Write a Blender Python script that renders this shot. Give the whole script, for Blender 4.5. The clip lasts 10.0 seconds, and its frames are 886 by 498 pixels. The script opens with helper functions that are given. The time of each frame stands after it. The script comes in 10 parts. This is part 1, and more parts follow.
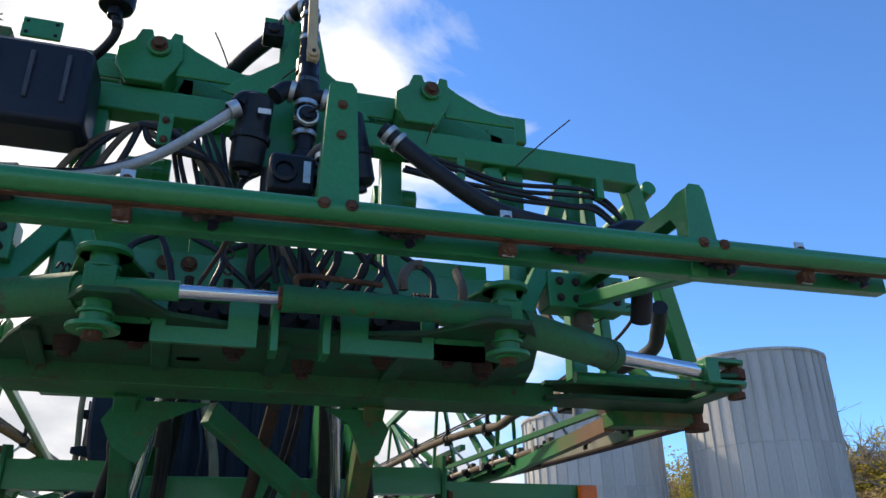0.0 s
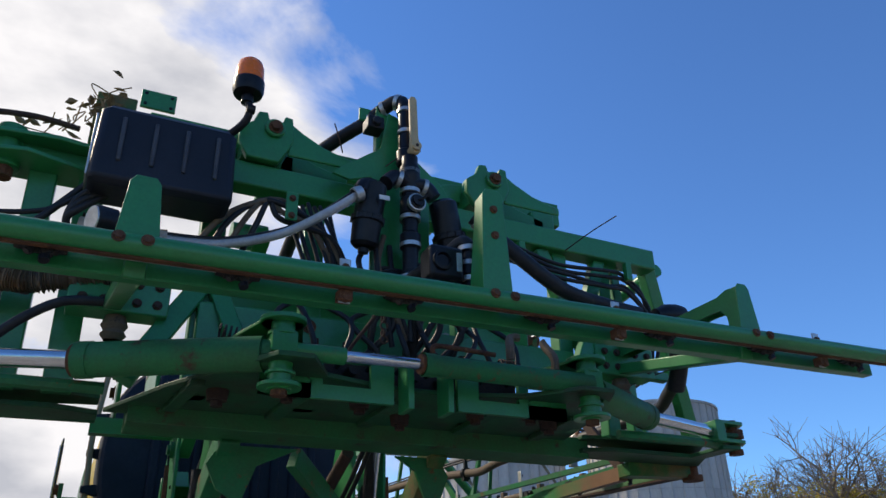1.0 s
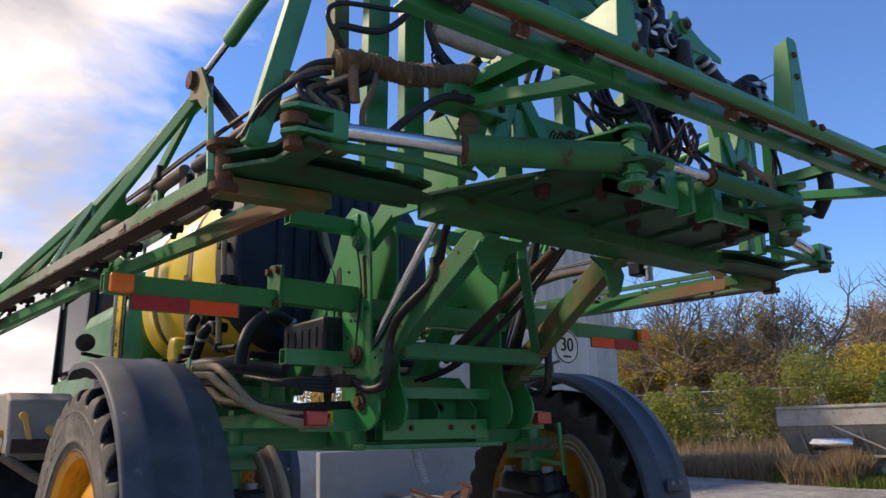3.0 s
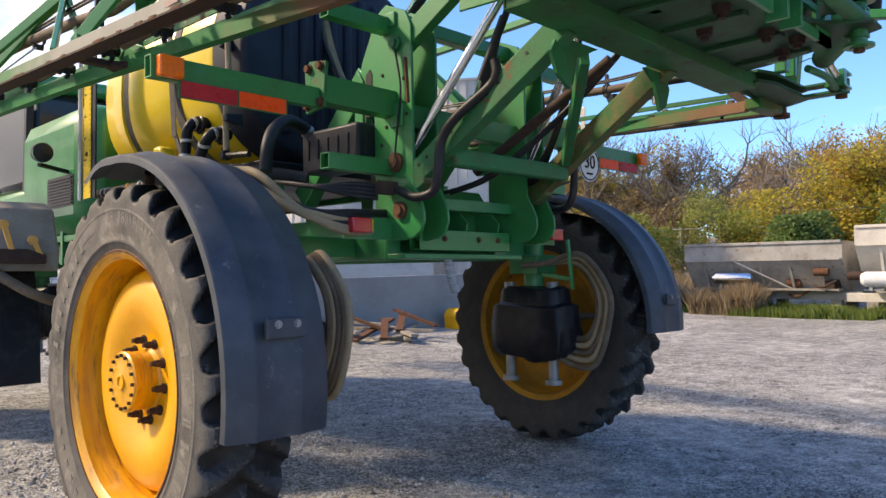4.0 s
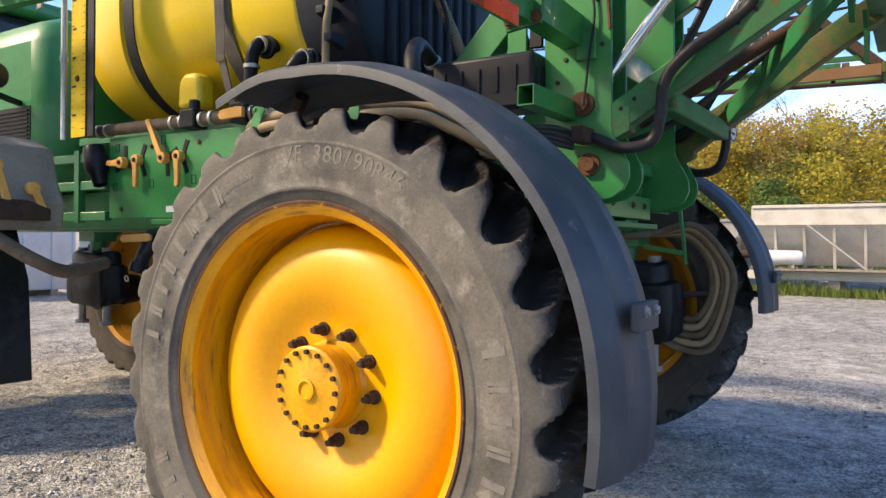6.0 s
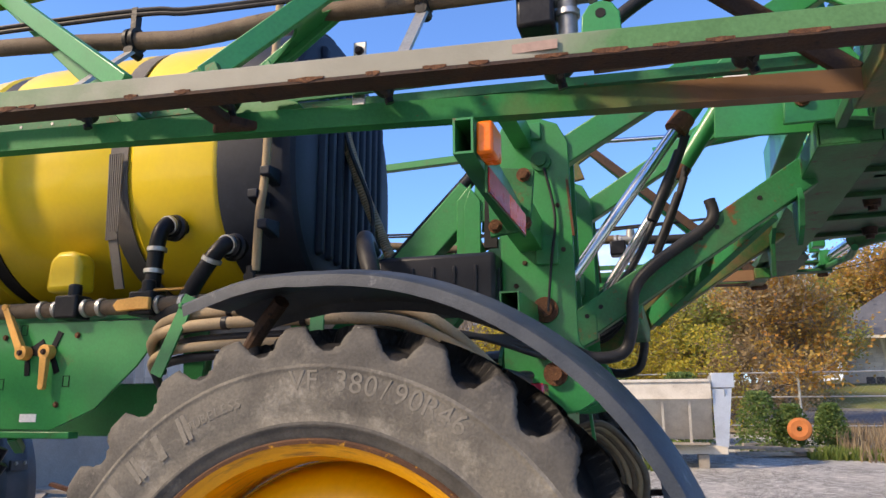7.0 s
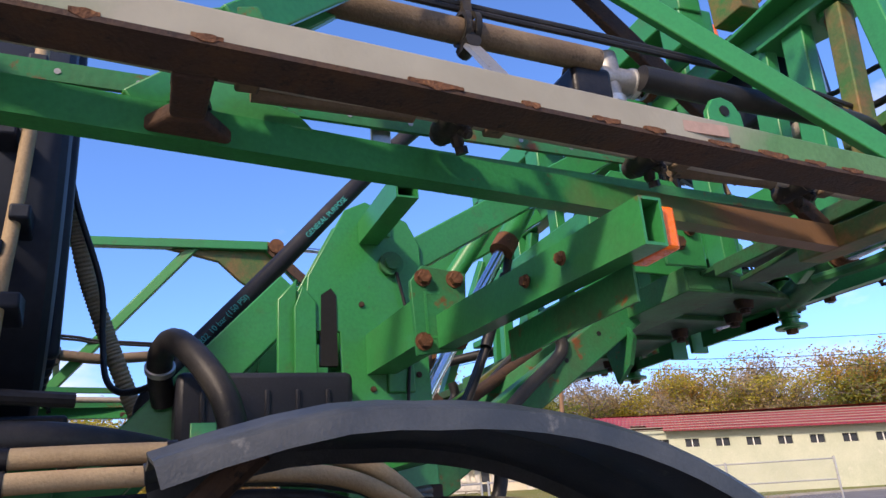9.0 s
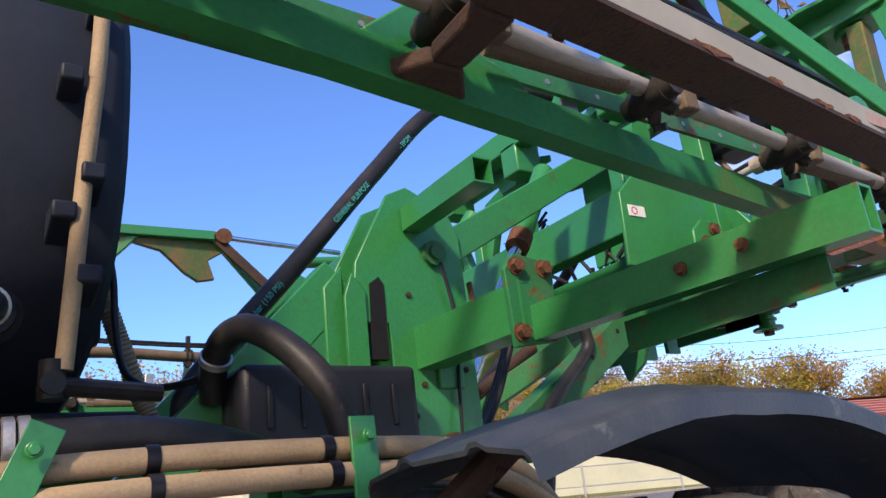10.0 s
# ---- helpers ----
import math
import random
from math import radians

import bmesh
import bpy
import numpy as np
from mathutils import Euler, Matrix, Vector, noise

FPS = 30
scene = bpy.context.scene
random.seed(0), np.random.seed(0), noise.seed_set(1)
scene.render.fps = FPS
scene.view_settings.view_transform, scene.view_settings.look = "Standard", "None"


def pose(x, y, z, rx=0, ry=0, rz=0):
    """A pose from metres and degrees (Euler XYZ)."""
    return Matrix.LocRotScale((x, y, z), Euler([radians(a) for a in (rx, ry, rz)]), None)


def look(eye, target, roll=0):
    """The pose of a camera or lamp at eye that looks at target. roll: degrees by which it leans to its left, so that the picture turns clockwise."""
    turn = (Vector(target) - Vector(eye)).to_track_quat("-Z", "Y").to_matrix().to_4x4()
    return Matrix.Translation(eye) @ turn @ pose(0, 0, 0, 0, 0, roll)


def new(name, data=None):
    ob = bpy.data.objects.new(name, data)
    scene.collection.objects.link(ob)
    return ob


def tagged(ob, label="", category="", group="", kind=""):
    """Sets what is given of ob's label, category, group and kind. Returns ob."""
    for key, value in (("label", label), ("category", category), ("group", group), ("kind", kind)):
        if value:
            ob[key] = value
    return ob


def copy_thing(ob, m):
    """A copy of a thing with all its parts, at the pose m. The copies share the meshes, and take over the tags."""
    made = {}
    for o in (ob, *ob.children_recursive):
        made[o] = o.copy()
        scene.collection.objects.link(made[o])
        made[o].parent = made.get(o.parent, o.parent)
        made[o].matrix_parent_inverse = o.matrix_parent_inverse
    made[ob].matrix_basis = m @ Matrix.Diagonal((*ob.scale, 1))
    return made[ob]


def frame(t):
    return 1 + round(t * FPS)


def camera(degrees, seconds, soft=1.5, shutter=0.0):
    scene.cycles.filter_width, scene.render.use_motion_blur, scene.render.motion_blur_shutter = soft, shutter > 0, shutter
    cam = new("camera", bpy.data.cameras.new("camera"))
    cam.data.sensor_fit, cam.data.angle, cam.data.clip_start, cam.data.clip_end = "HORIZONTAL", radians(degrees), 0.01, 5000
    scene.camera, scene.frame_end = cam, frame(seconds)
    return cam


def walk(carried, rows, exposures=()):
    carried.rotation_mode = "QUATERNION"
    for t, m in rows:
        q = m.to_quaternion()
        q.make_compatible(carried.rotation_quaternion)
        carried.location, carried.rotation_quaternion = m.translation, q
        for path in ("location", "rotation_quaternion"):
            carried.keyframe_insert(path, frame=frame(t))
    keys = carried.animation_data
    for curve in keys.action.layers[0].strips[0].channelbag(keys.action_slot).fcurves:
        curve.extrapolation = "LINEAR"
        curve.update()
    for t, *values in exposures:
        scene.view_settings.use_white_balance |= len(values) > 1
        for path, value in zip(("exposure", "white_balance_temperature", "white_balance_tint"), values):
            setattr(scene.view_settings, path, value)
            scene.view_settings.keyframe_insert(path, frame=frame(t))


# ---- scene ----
cam = camera(61.0, 10.0)
PATH = [
    (0, (-0.154, -4.565, 1.835), (0.394, -2.814, 2.632), -1.1),
    (0.5, (-0.581, -4.729, 1.833), (0.154, -3.075, 2.684), -1.7),
    (1, (-1.059, -4.744, 1.79), (-0.262, -3.137, 2.674), -1.7),
    (1.5, (-1.578, -4.674, 1.776), (-0.758, -3.094, 2.687), -1.1),
    (2, (-2.085, -4.616, 1.757), (-1.194, -3.047, 2.621), -0.7),
    (2.5, (-2.498, -4.424, 1.662), (-1.472, -2.856, 2.364), -0.9),
    (3, (-2.848, -4.149, 1.526), (-1.658, -2.615, 2.008), -1.1),
    (3.2, (-2.99, -4.042, 1.488), (-1.741, -2.53, 1.88), -1.2),
    (4.3, (-3.494, -3.243, 1.358), (-2.026, -1.884, 1.331), -0.2),
    (4.5, (-3.598, -3.066, 1.354), (-2.106, -1.737, 1.282), -0.1),
    (5, (-3.69, -2.593, 1.303), (-2.142, -1.335, 1.163), 0.1),
    (5.2, (-3.716, -2.38, 1.316), (-2.145, -1.152, 1.166), 0.3),
    (6.3, (-3.736, -1.439, 1.406), (-1.993, -0.465, 1.524), 0.6),
    (6.5, (-3.724, -1.276, 1.475), (-1.941, -0.397, 1.696), 0.6),
    (7, (-3.752, -0.89, 1.556), (-1.883, -0.325, 1.985), -0.1),
    (7.5, (-3.659, -0.543, 1.613), (-1.744, -0.361, 2.159), -1.4),
    (8, (-3.511, -0.186, 1.673), (-1.621, -0.359, 2.303), -2.4),
    (8.5, (-3.317, 0.164, 1.745), (-1.497, -0.324, 2.415), -3.7),
    (9, (-3.036, 0.476, 1.761), (-1.311, -0.276, 2.438), -4.7),
    (9.5, (-2.824, 0.772, 1.788), (-1.203, -0.191, 2.453), -5.6),
    (10, (-2.62, 1.006, 1.808), (-1.072, -0.077, 2.465), -6.5),
]
walk(cam, [(t, look(eye, target, roll)) for t, eye, target, roll in PATH],
     exposures=[(0.0, 0.62, 7250, 10), (0.5, 0.22, 7100, 11), (2.5, 0.14, 7050, 13), (3.1, 0.46, 8000, 20), (3.3, 0.50, 8050, 20), (4.3, 1.15, 8200, 16), (6.3, 1.14, 8350, 16), (6.8, 1.02, 8050, 17), (7.5, 0.86, 7650, 22), (10.0, 0.82, 7450, 24)])

# ---- world, sun, exposure ----
SUN_AZ = radians(128)        # direction of the sun, turned from +x towards +y
SUN_EL = radians(38)
world = bpy.data.worlds.new("sky")
scene.world = world
world.use_nodes = True
wn, wl = world.node_tree.nodes, world.node_tree.links
wn.clear()
w_out = wn.new("ShaderNodeOutputWorld")
w_bg = wn.new("ShaderNodeBackground")
w_bg.inputs["Strength"].default_value = 0.235
sky = wn.new("ShaderNodeTexSky")
sky.sky_type = "NISHITA"
sky.sun_disc = False
sky.sun_elevation = SUN_EL
sky.sun_rotation = radians(90) - SUN_AZ
sky.air_density, sky.dust_density, sky.ozone_density = 1.0, 0.0, 5.0
w_tc = wn.new("ShaderNodeTexCoord")
w_sep = wn.new("ShaderNodeSeparateXYZ")
wl.new(w_tc.outputs["Generated"], w_sep.inputs[0])
# clouds: noise on the sky dome flattened towards the horizon
w_map = wn.new("ShaderNodeMapping")
w_map.inputs["Scale"].default_value = (1.0, 1.0, 2.2)
w_map.inputs["Location"].default_value = (0.35, 0.1, 0.0)
wl.new(w_tc.outputs["Generated"], w_map.inputs[0])
w_noise = wn.new("ShaderNodeTexNoise")
w_noise.inputs["Scale"].default_value = 2.3
w_noise.inputs["Detail"].default_value = 9.0
w_noise.inputs["Roughness"].default_value = 0.55
w_noise.inputs["Distortion"].default_value = 0.35
wl.new(w_map.outputs[0], w_noise.inputs["Vector"])
# a cloud bank stands towards the sun's side
w_dot = wn.new("ShaderNodeVectorMath")
w_dot.operation = "DOT_PRODUCT"
w_dot.inputs[1].default_value = (-0.55, 0.78, 0.10)
wl.new(w_tc.outputs["Generated"], w_dot.inputs[0])
w_bank = wn.new("ShaderNodeMapRange")
w_bank.inputs["From Min"].default_value, w_bank.inputs["From Max"].default_value = 0.40, 0.66
w_bank.inputs["To Min"].default_value, w_bank.inputs["To Max"].default_value = -0.06, 0.26
wl.new(w_dot.outputs["Value"], w_bank.inputs["Value"])
w_low = wn.new("ShaderNodeMapRange")
w_low.inputs["From Min"].default_value, w_low.inputs["From Max"].default_value = 0.02, 0.36
w_low.inputs["To Min"].default_value, w_low.inputs["To Max"].default_value = 0.13, -0.04
wl.new(w_sep.outputs["Z"], w_low.inputs["Value"])
w_add = wn.new("ShaderNodeMath")
wl.new(w_noise.outputs["Fac"], w_add.inputs[0])
wl.new(w_bank.outputs[0], w_add.inputs[1])
w_add2 = wn.new("ShaderNodeMath")
wl.new(w_add.outputs[0], w_add2.inputs[0])
wl.new(w_low.outputs[0], w_add2.inputs[1])
w_ramp = wn.new("ShaderNodeValToRGB")
w_ramp.color_ramp.elements[0].position, w_ramp.color_ramp.elements[0].color = 0.53, (0, 0, 0, 1)
w_ramp.color_ramp.elements[1].position, w_ramp.color_ramp.elements[1].color = 0.70, (1, 1, 1, 1)
wl.new(w_add2.outputs[0], w_ramp.inputs[0])
w_mix = wn.new("ShaderNodeMixRGB")
# darker hollows inside the clouds
w_n2 = wn.new("ShaderNodeTexNoise")
w_n2.inputs["Scale"].default_value, w_n2.inputs["Detail"].default_value = 5.0, 10.0
wl.new(w_map.outputs[0], w_n2.inputs["Vector"])
w_sh = wn.new("ShaderNodeValToRGB")
w_sh.color_ramp.elements[0].position, w_sh.color_ramp.elements[0].color = 0.36, (1.95, 2.12, 2.5, 1)
w_sh.color_ramp.elements[1].position, w_sh.color_ramp.elements[1].color = 0.62, (3.55, 3.68, 3.98, 1)
wl.new(w_n2.outputs["Fac"], w_sh.inputs[0])
wl.new(w_sh.outputs[0], w_mix.inputs[2])
wl.new(w_ramp.outputs[0], w_mix.inputs[0])
w_deep = wn.new("ShaderNodeMixRGB")
w_deep.blend_type = "MULTIPLY"
w_deep.inputs[0].default_value = 1.0
w_deep.inputs[2].default_value = (0.345, 0.545, 0.765, 1)
wl.new(sky.outputs[0], w_deep.inputs[1])
wl.new(w_deep.outputs[0], w_mix.inputs[1])
wl.new(w_mix.outputs[0], w_bg.inputs["Color"])
wl.new(w_bg.outputs[0], w_out.inputs[0])

sun_data = bpy.data.lights.new("sun", "SUN")
sun_data.energy = 2.75
sun_data.angle = radians(5.0)
sun_data.color = (1.0, 0.915, 0.77)
sun = new("sun", sun_data)
sun_dir = Vector((math.cos(SUN_EL) * math.cos(SUN_AZ), math.cos(SUN_EL) * math.sin(SUN_AZ), math.sin(SUN_EL)))
sun.matrix_world = look(tuple(sun_dir * 60), (0, 0, 0))


# ---- materials ----
def material(name, base, rough=0.5, metal=0.0, second=None, third=None, scale=6.0, fine=60.0, amount=0.5, spots=0.0, bump=0.15, coat=0.0, object_tint=0.0, stretch=(1, 1, 1), grain=0.12, soft=0.0):
    """A procedural surface: base colour broken by large patches of `second`, spots of `third`, fine grain and bump."""
    m = bpy.data.materials.new(name)
    m.use_nodes = True
    n, l = m.node_tree.nodes, m.node_tree.links
    b = n["Principled BSDF"]
    tc = n.new("ShaderNodeTexCoord")
    mp = n.new("ShaderNodeMapping")
    mp.inputs["Scale"].default_value = stretch
    l.new(tc.outputs["Object"], mp.inputs[0])
    big = n.new("ShaderNodeTexNoise")
    big.inputs["Scale"].default_value, big.inputs["Detail"].default_value, big.inputs["Roughness"].default_value = scale, 6.0, 0.62
    l.new(mp.outputs[0], big.inputs["Vector"])
    small = n.new("ShaderNodeTexNoise")
    small.inputs["Scale"].default_value, small.inputs["Detail"].default_value = fine, 5.0
    l.new(mp.outputs[0], small.inputs["Vector"])
    colour = None
    mix = n.new("ShaderNodeMixRGB")
    mix.inputs[1].default_value = (*base, 1)
    mix.inputs[2].default_value = (*(second or tuple(c * 0.7 for c in base)), 1)
    ramp = n.new("ShaderNodeValToRGB")
    ramp.color_ramp.elements[0].position, ramp.color_ramp.elements[1].position = 0.62 - 0.3 * amount, 0.85 - 0.2 * amount
    l.new(big.outputs["Fac"], ramp.inputs[0])
    l.new(ramp.outputs[0], mix.inputs[0])
    colour = mix.outputs[0]
    if third:
        m3 = n.new("ShaderNodeMixRGB")
        m3.inputs[2].default_value = (*third, 1)
        r3 = n.new("ShaderNodeValToRGB")
        r3.color_ramp.elements[0].position, r3.color_ramp.elements[1].position = 0.68 - spots * 0.25 - soft, 0.76 - spots * 0.25 + soft
        n3 = n.new("ShaderNodeTexNoise")
        n3.inputs["Scale"].default_value, n3.inputs["Detail"].default_value, n3.inputs["Roughness"].default_value = scale * 2.3, 8.0, 0.7
        l.new(mp.outputs[0], n3.inputs["Vector"])
        l.new(n3.outputs["Fac"], r3.inputs[0])
        l.new(r3.outputs[0], m3.inputs[0])
        l.new(colour, m3.inputs[1])
        colour = m3.outputs[0]
    g = n.new("ShaderNodeMixRGB")
    g.blend_type = "MULTIPLY"
    g.inputs[0].default_value = 1.0
    gr = n.new("ShaderNodeMapRange")
    gr.inputs["To Min"].default_value, gr.inputs["To Max"].default_value = 1 - 2 * grain, 1 + 2 * grain
    l.new(small.outputs["Fac"], gr.inputs["Value"])
    l.new(colour, g.inputs[1])
    l.new(gr.outputs[0], g.inputs[2])
    colour = g.outputs[0]
    if object_tint:
        info = n.new("ShaderNodeObjectInfo")
        hr = n.new("ShaderNodeMapRange")
        hr.inputs["To Min"].default_value, hr.inputs["To Max"].default_value = 1 - object_tint, 1 + object_tint
        l.new(info.outputs["Random"], hr.inputs["Value"])
        t = n.new("ShaderNodeMixRGB")
        t.blend_type = "MULTIPLY"
        t.inputs[0].default_value = 1.0
        l.new(colour, t.inputs[1])
        l.new(hr.outputs[0], t.inputs[2])
        colour = t.outputs[0]
    l.new(colour, b.inputs["Base Color"])
    rr = n.new("ShaderNodeMapRange")
    rr.inputs["To Min"].default_value, rr.inputs["To Max"].default_value = max(0.03, rough - 0.13), min(1.0, rough + 0.13)
    l.new(big.outputs["Fac"], rr.inputs["Value"])
    l.new(rr.outputs[0], b.inputs["Roughness"])
    b.inputs["Metallic"].default_value = metal
    b.inputs["Specular IOR Level"].default_value = 0.5 if coat or metal > 0.5 else 0.24
    b.inputs["Coat Weight"].default_value = coat
    if bump:
        bp = n.new("ShaderNodeBump")
        bp.inputs["Strength"].default_value, bp.inputs["Distance"].default_value = bump, 0.01
        l.new(small.outputs["Fac"], bp.inputs["Height"])
        l.new(bp.outputs[0], b.inputs["Normal"])
    return m


GREEN = (0.013, 0.208, 0.062)
RUST = (0.16, 0.060, 0.024)
green = material("green_paint", GREEN, 0.38, 0, (0.014, 0.150, 0.048), (0.10, 0.075, 0.04), 4.0, 90, 0.5, 0.05, 0.05, 0.15)
green_clean = material("bright_green_paint", (0.014, 0.212, 0.056), 0.36, 0, (0.022, 0.172, 0.050), (0.10, 0.085, 0.04), 3.0, 90, 0.45, 0.10, 0.04, 0.12, soft=0.05)
green_dirty = material("weathered_green_paint", (0.014, 0.170, 0.060), 0.5, 0, (0.042, 0.115, 0.050), RUST, 5.0, 90, 0.7, 0.42, 0.1)
green_rust = material("rust_streaked_green_paint", (0.02, 0.14, 0.035), 0.55, 0, (0.09, 0.10, 0.045), (0.24, 0.11, 0.05), 3.0, 90, 0.85, 0.55, 0.12, soft=0.12)


def worn_along(name, paint, worn, spans, rough, blotch):
    """Paint of one colour that gives way to another over stretches of the rail's length, with an uneven, mottled border."""
    m = material(name, paint, rough, 0, tuple(0.8 * c for c in paint), RUST, 4.0, 90, 0.5, 0.16, 0.1)
    n, l = m.node_tree.nodes, m.node_tree.links
    b = n["Principled BSDF"]
    old = b.inputs["Base Color"].links[0].from_socket
    geo, sep, ns = n.new("ShaderNodeNewGeometry"), n.new("ShaderNodeSeparateXYZ"), n.new("ShaderNodeTexNoise")
    ns.inputs["Scale"].default_value, ns.inputs["Detail"].default_value = 7.0, 7.0
    l.new(geo.outputs["Position"], sep.inputs[0])
    l.new(geo.outputs["Position"], ns.inputs["Vector"])
    wob = n.new("ShaderNodeMath")
    wob.operation = "MULTIPLY_ADD"
    wob.inputs[1].default_value = blotch
    l.new(ns.outputs["Fac"], wob.inputs[0])
    l.new(sep.outputs["Y"], wob.inputs[2])
    fac = None
    for a, c in spans:
        mr = n.new("ShaderNodeMapRange")
        mr.inputs["From Min"].default_value, mr.inputs["From Max"].default_value = a + blotch / 2, c + blotch / 2
        l.new(wob.outputs[0], mr.inputs["Value"])
        if fac:
            mul = n.new("ShaderNodeMath")
            mul.operation = "MULTIPLY"
            l.new(fac, mul.inputs[0])
            l.new(mr.outputs[0], mul.inputs[1])
            fac = mul.outputs[0]
        else:
            fac = mr.outputs[0]
    mx = n.new("ShaderNodeMixRGB")
    l.new(fac, mx.inputs[0])
    l.new(old, mx.inputs[1])
    col = n.new("ShaderNodeMixRGB")
    col.inputs[1].default_value, col.inputs[2].default_value = (*worn, 1), (*tuple(0.62 * c for c in worn), 1)
    l.new(ns.outputs["Fac"], col.inputs[0])
    l.new(col.outputs[0], mx.inputs[2])
    l.new(mx.outputs[0], b.inputs["Base Color"])
    return m


faded_rail = worn_along("bleached_rail_paint", (0.085, 0.215, 0.085), (0.37, 0.355, 0.285), ((-0.85, -0.60), (1.15, 0.50)), 0.62, 0.5)
rubbed_rail = worn_along("rubbed_rail_paint", (0.014, 0.200, 0.056), (0.23, 0.125, 0.065), ((-0.45, -1.05),), 0.5, 0.7)
chipped_green = material("chipped_green_paint", (0.016, 0.208, 0.058), 0.4, 0, (0.032, 0.155, 0.050), (0.15, 0.075, 0.035), 4.0, 90, 0.5, 0.16, 0.06, 0.15)
grimy_green = material("grimy_green_paint", (0.026, 0.175, 0.060), 0.55, 0, (0.050, 0.110, 0.050), (0.075, 0.045, 0.028), 4.5, 90, 0.75, 0.4, 0.15)
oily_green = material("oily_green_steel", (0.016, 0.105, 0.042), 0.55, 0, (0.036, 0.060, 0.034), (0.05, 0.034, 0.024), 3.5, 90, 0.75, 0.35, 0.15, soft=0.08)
rust = material("rust", (0.15, 0.068, 0.036), 0.85, 0.1, (0.07, 0.036, 0.024), (0.25, 0.12, 0.055), 16, 120, 0.6, 0.4, 0.5)
dark_rust = material("dark_rusty_steel", (0.055, 0.036, 0.03), 0.75, 0.2, (0.09, 0.05, 0.03), (0.025, 0.022, 0.022), 14, 120, 0.6, 0.4, 0.3)
chrome = material("chrome", (0.72, 0.73, 0.74), 0.2, 1.0, (0.6, 0.6, 0.6), None, 9, 150, 0.4, 0, 0.02, grain=0.05)
steel = material("galvanised_steel", (0.52, 0.52, 0.50), 0.42, 0.8, (0.38, 0.37, 0.35), (0.22, 0.15, 0.1), 12, 120, 0.5, 0.25, 0.1)
pipe_dusty = material("dusty_spray_pipe", (0.33, 0.28, 0.22), 0.55, 0.35, (0.44, 0.41, 0.37), (0.17, 0.115, 0.07), 5, 120, 0.6, 0.3, 0.1, stretch=(1, 0.35, 1))
zinc_dull = material("dull_zinc_plate", (0.30, 0.30, 0.29), 0.5, 0.6, (0.22, 0.21, 0.2), None, 12, 120, 0.5, 0, 0.1)
tank_yellow = material("yellow_tank_plastic", (0.80, 0.56, 0.022), 0.34, 0, (0.74, 0.49, 0.02), (0.45, 0.33, 0.06), 1.6, 40, 0.5, -0.1, 0.04, 0.25, grain=0.03)
tank_dark = material("dark_tank_plastic", (0.011, 0.016, 0.027), 0.55, 0, (0.026, 0.034, 0.05), None, 2.0, 50, 0.5, 0, 0.05)
wheel_yellow = material("yellow_wheel_paint", (0.80, 0.37, 0.005), 0.40, 0, (0.72, 0.30, 0.005), (0.40, 0.17, 0.02), 2.4, 60, 0.55, -0.06, 0.03, 0.08, grain=0.05)
wheel_rusty = material("yellow_wheel_paint_rusted", (0.76, 0.35, 0.006), 0.42, 0, (0.52, 0.20, 0.01), (0.10, 0.04, 0.018), 2.0, 60, 0.6, 0.36, 0.08, 0.2, stretch=(14, 1.3, 1.3), soft=0.05)
rim_rust = material("rusted_rim_edge", (0.10, 0.045, 0.022), 0.7, 0, (0.06, 0.03, 0.02), (0.62, 0.29, 0.02), 9, 120, 0.6, 0.3, 0.3)
dirty_wheel = material("mud_stained_wheel_paint", (0.46, 0.20, 0.012), 0.6, 0, (0.26, 0.12, 0.02), (0.10, 0.05, 0.025), 5, 80, 0.65, 0.3, 0.15)
rubber_mud = material("muddy_tyre_rubber", (0.055, 0.048, 0.042), 0.85, 0, (0.085, 0.072, 0.058), (0.13, 0.11, 0.085), 5, 120, 0.6, 0.25, 0.4, grain=0.25)
rubber_band = material("dark_tyre_shoulder", (0.105, 0.097, 0.084), 0.72, 0, (0.042, 0.040, 0.038), (0.17, 0.155, 0.13), 5, 120, 0.6, 0.25, 0.2, grain=0.16, soft=0.05)
# near-black for the hollows between the lugs, deepening their shade by colour
rubber = material("dark_hollow_rubber", (0.016, 0.0155, 0.0155), 0.5, 0, (0.05, 0.046, 0.041), (0.15, 0.135, 0.11), 4.5, 120, 0.55, 0.12, 0.2)
rubber_side = material("dusty_tyre_sidewall", (0.165, 0.150, 0.124), 0.8, 0, (0.062, 0.058, 0.053), (0.31, 0.285, 0.235), 4.0, 120, 0.70, 0.28, 0.22, grain=0.18, soft=0.07)
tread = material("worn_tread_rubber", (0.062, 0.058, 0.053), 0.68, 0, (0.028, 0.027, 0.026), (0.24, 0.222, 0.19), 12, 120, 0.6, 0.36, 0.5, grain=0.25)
letter = material("raised_tyre_lettering", (0.195, 0.178, 0.148), 0.8, 0, (0.12, 0.11, 0.092), None, 30, 160, 0.5, 0, 0.1)
black = material("black_plastic", (0.009, 0.009, 0.011), 0.36, 0, (0.028, 0.028, 0.03), (0.05, 0.046, 0.04), 9, 120, 0.5, 0.1, 0.08)
nozzle_mat = material("dusty_black_plastic", (0.020, 0.019, 0.018), 0.5, 0, (0.055, 0.046, 0.036), (0.12, 0.095, 0.07), 14, 120, 0.6, 0.3, 0.15)
box_black = material("black_box_plastic", (0.016, 0.018, 0.025), 0.42, 0, (0.024, 0.026, 0.035), None, 3, 160, 0.5, 0, 0.12)
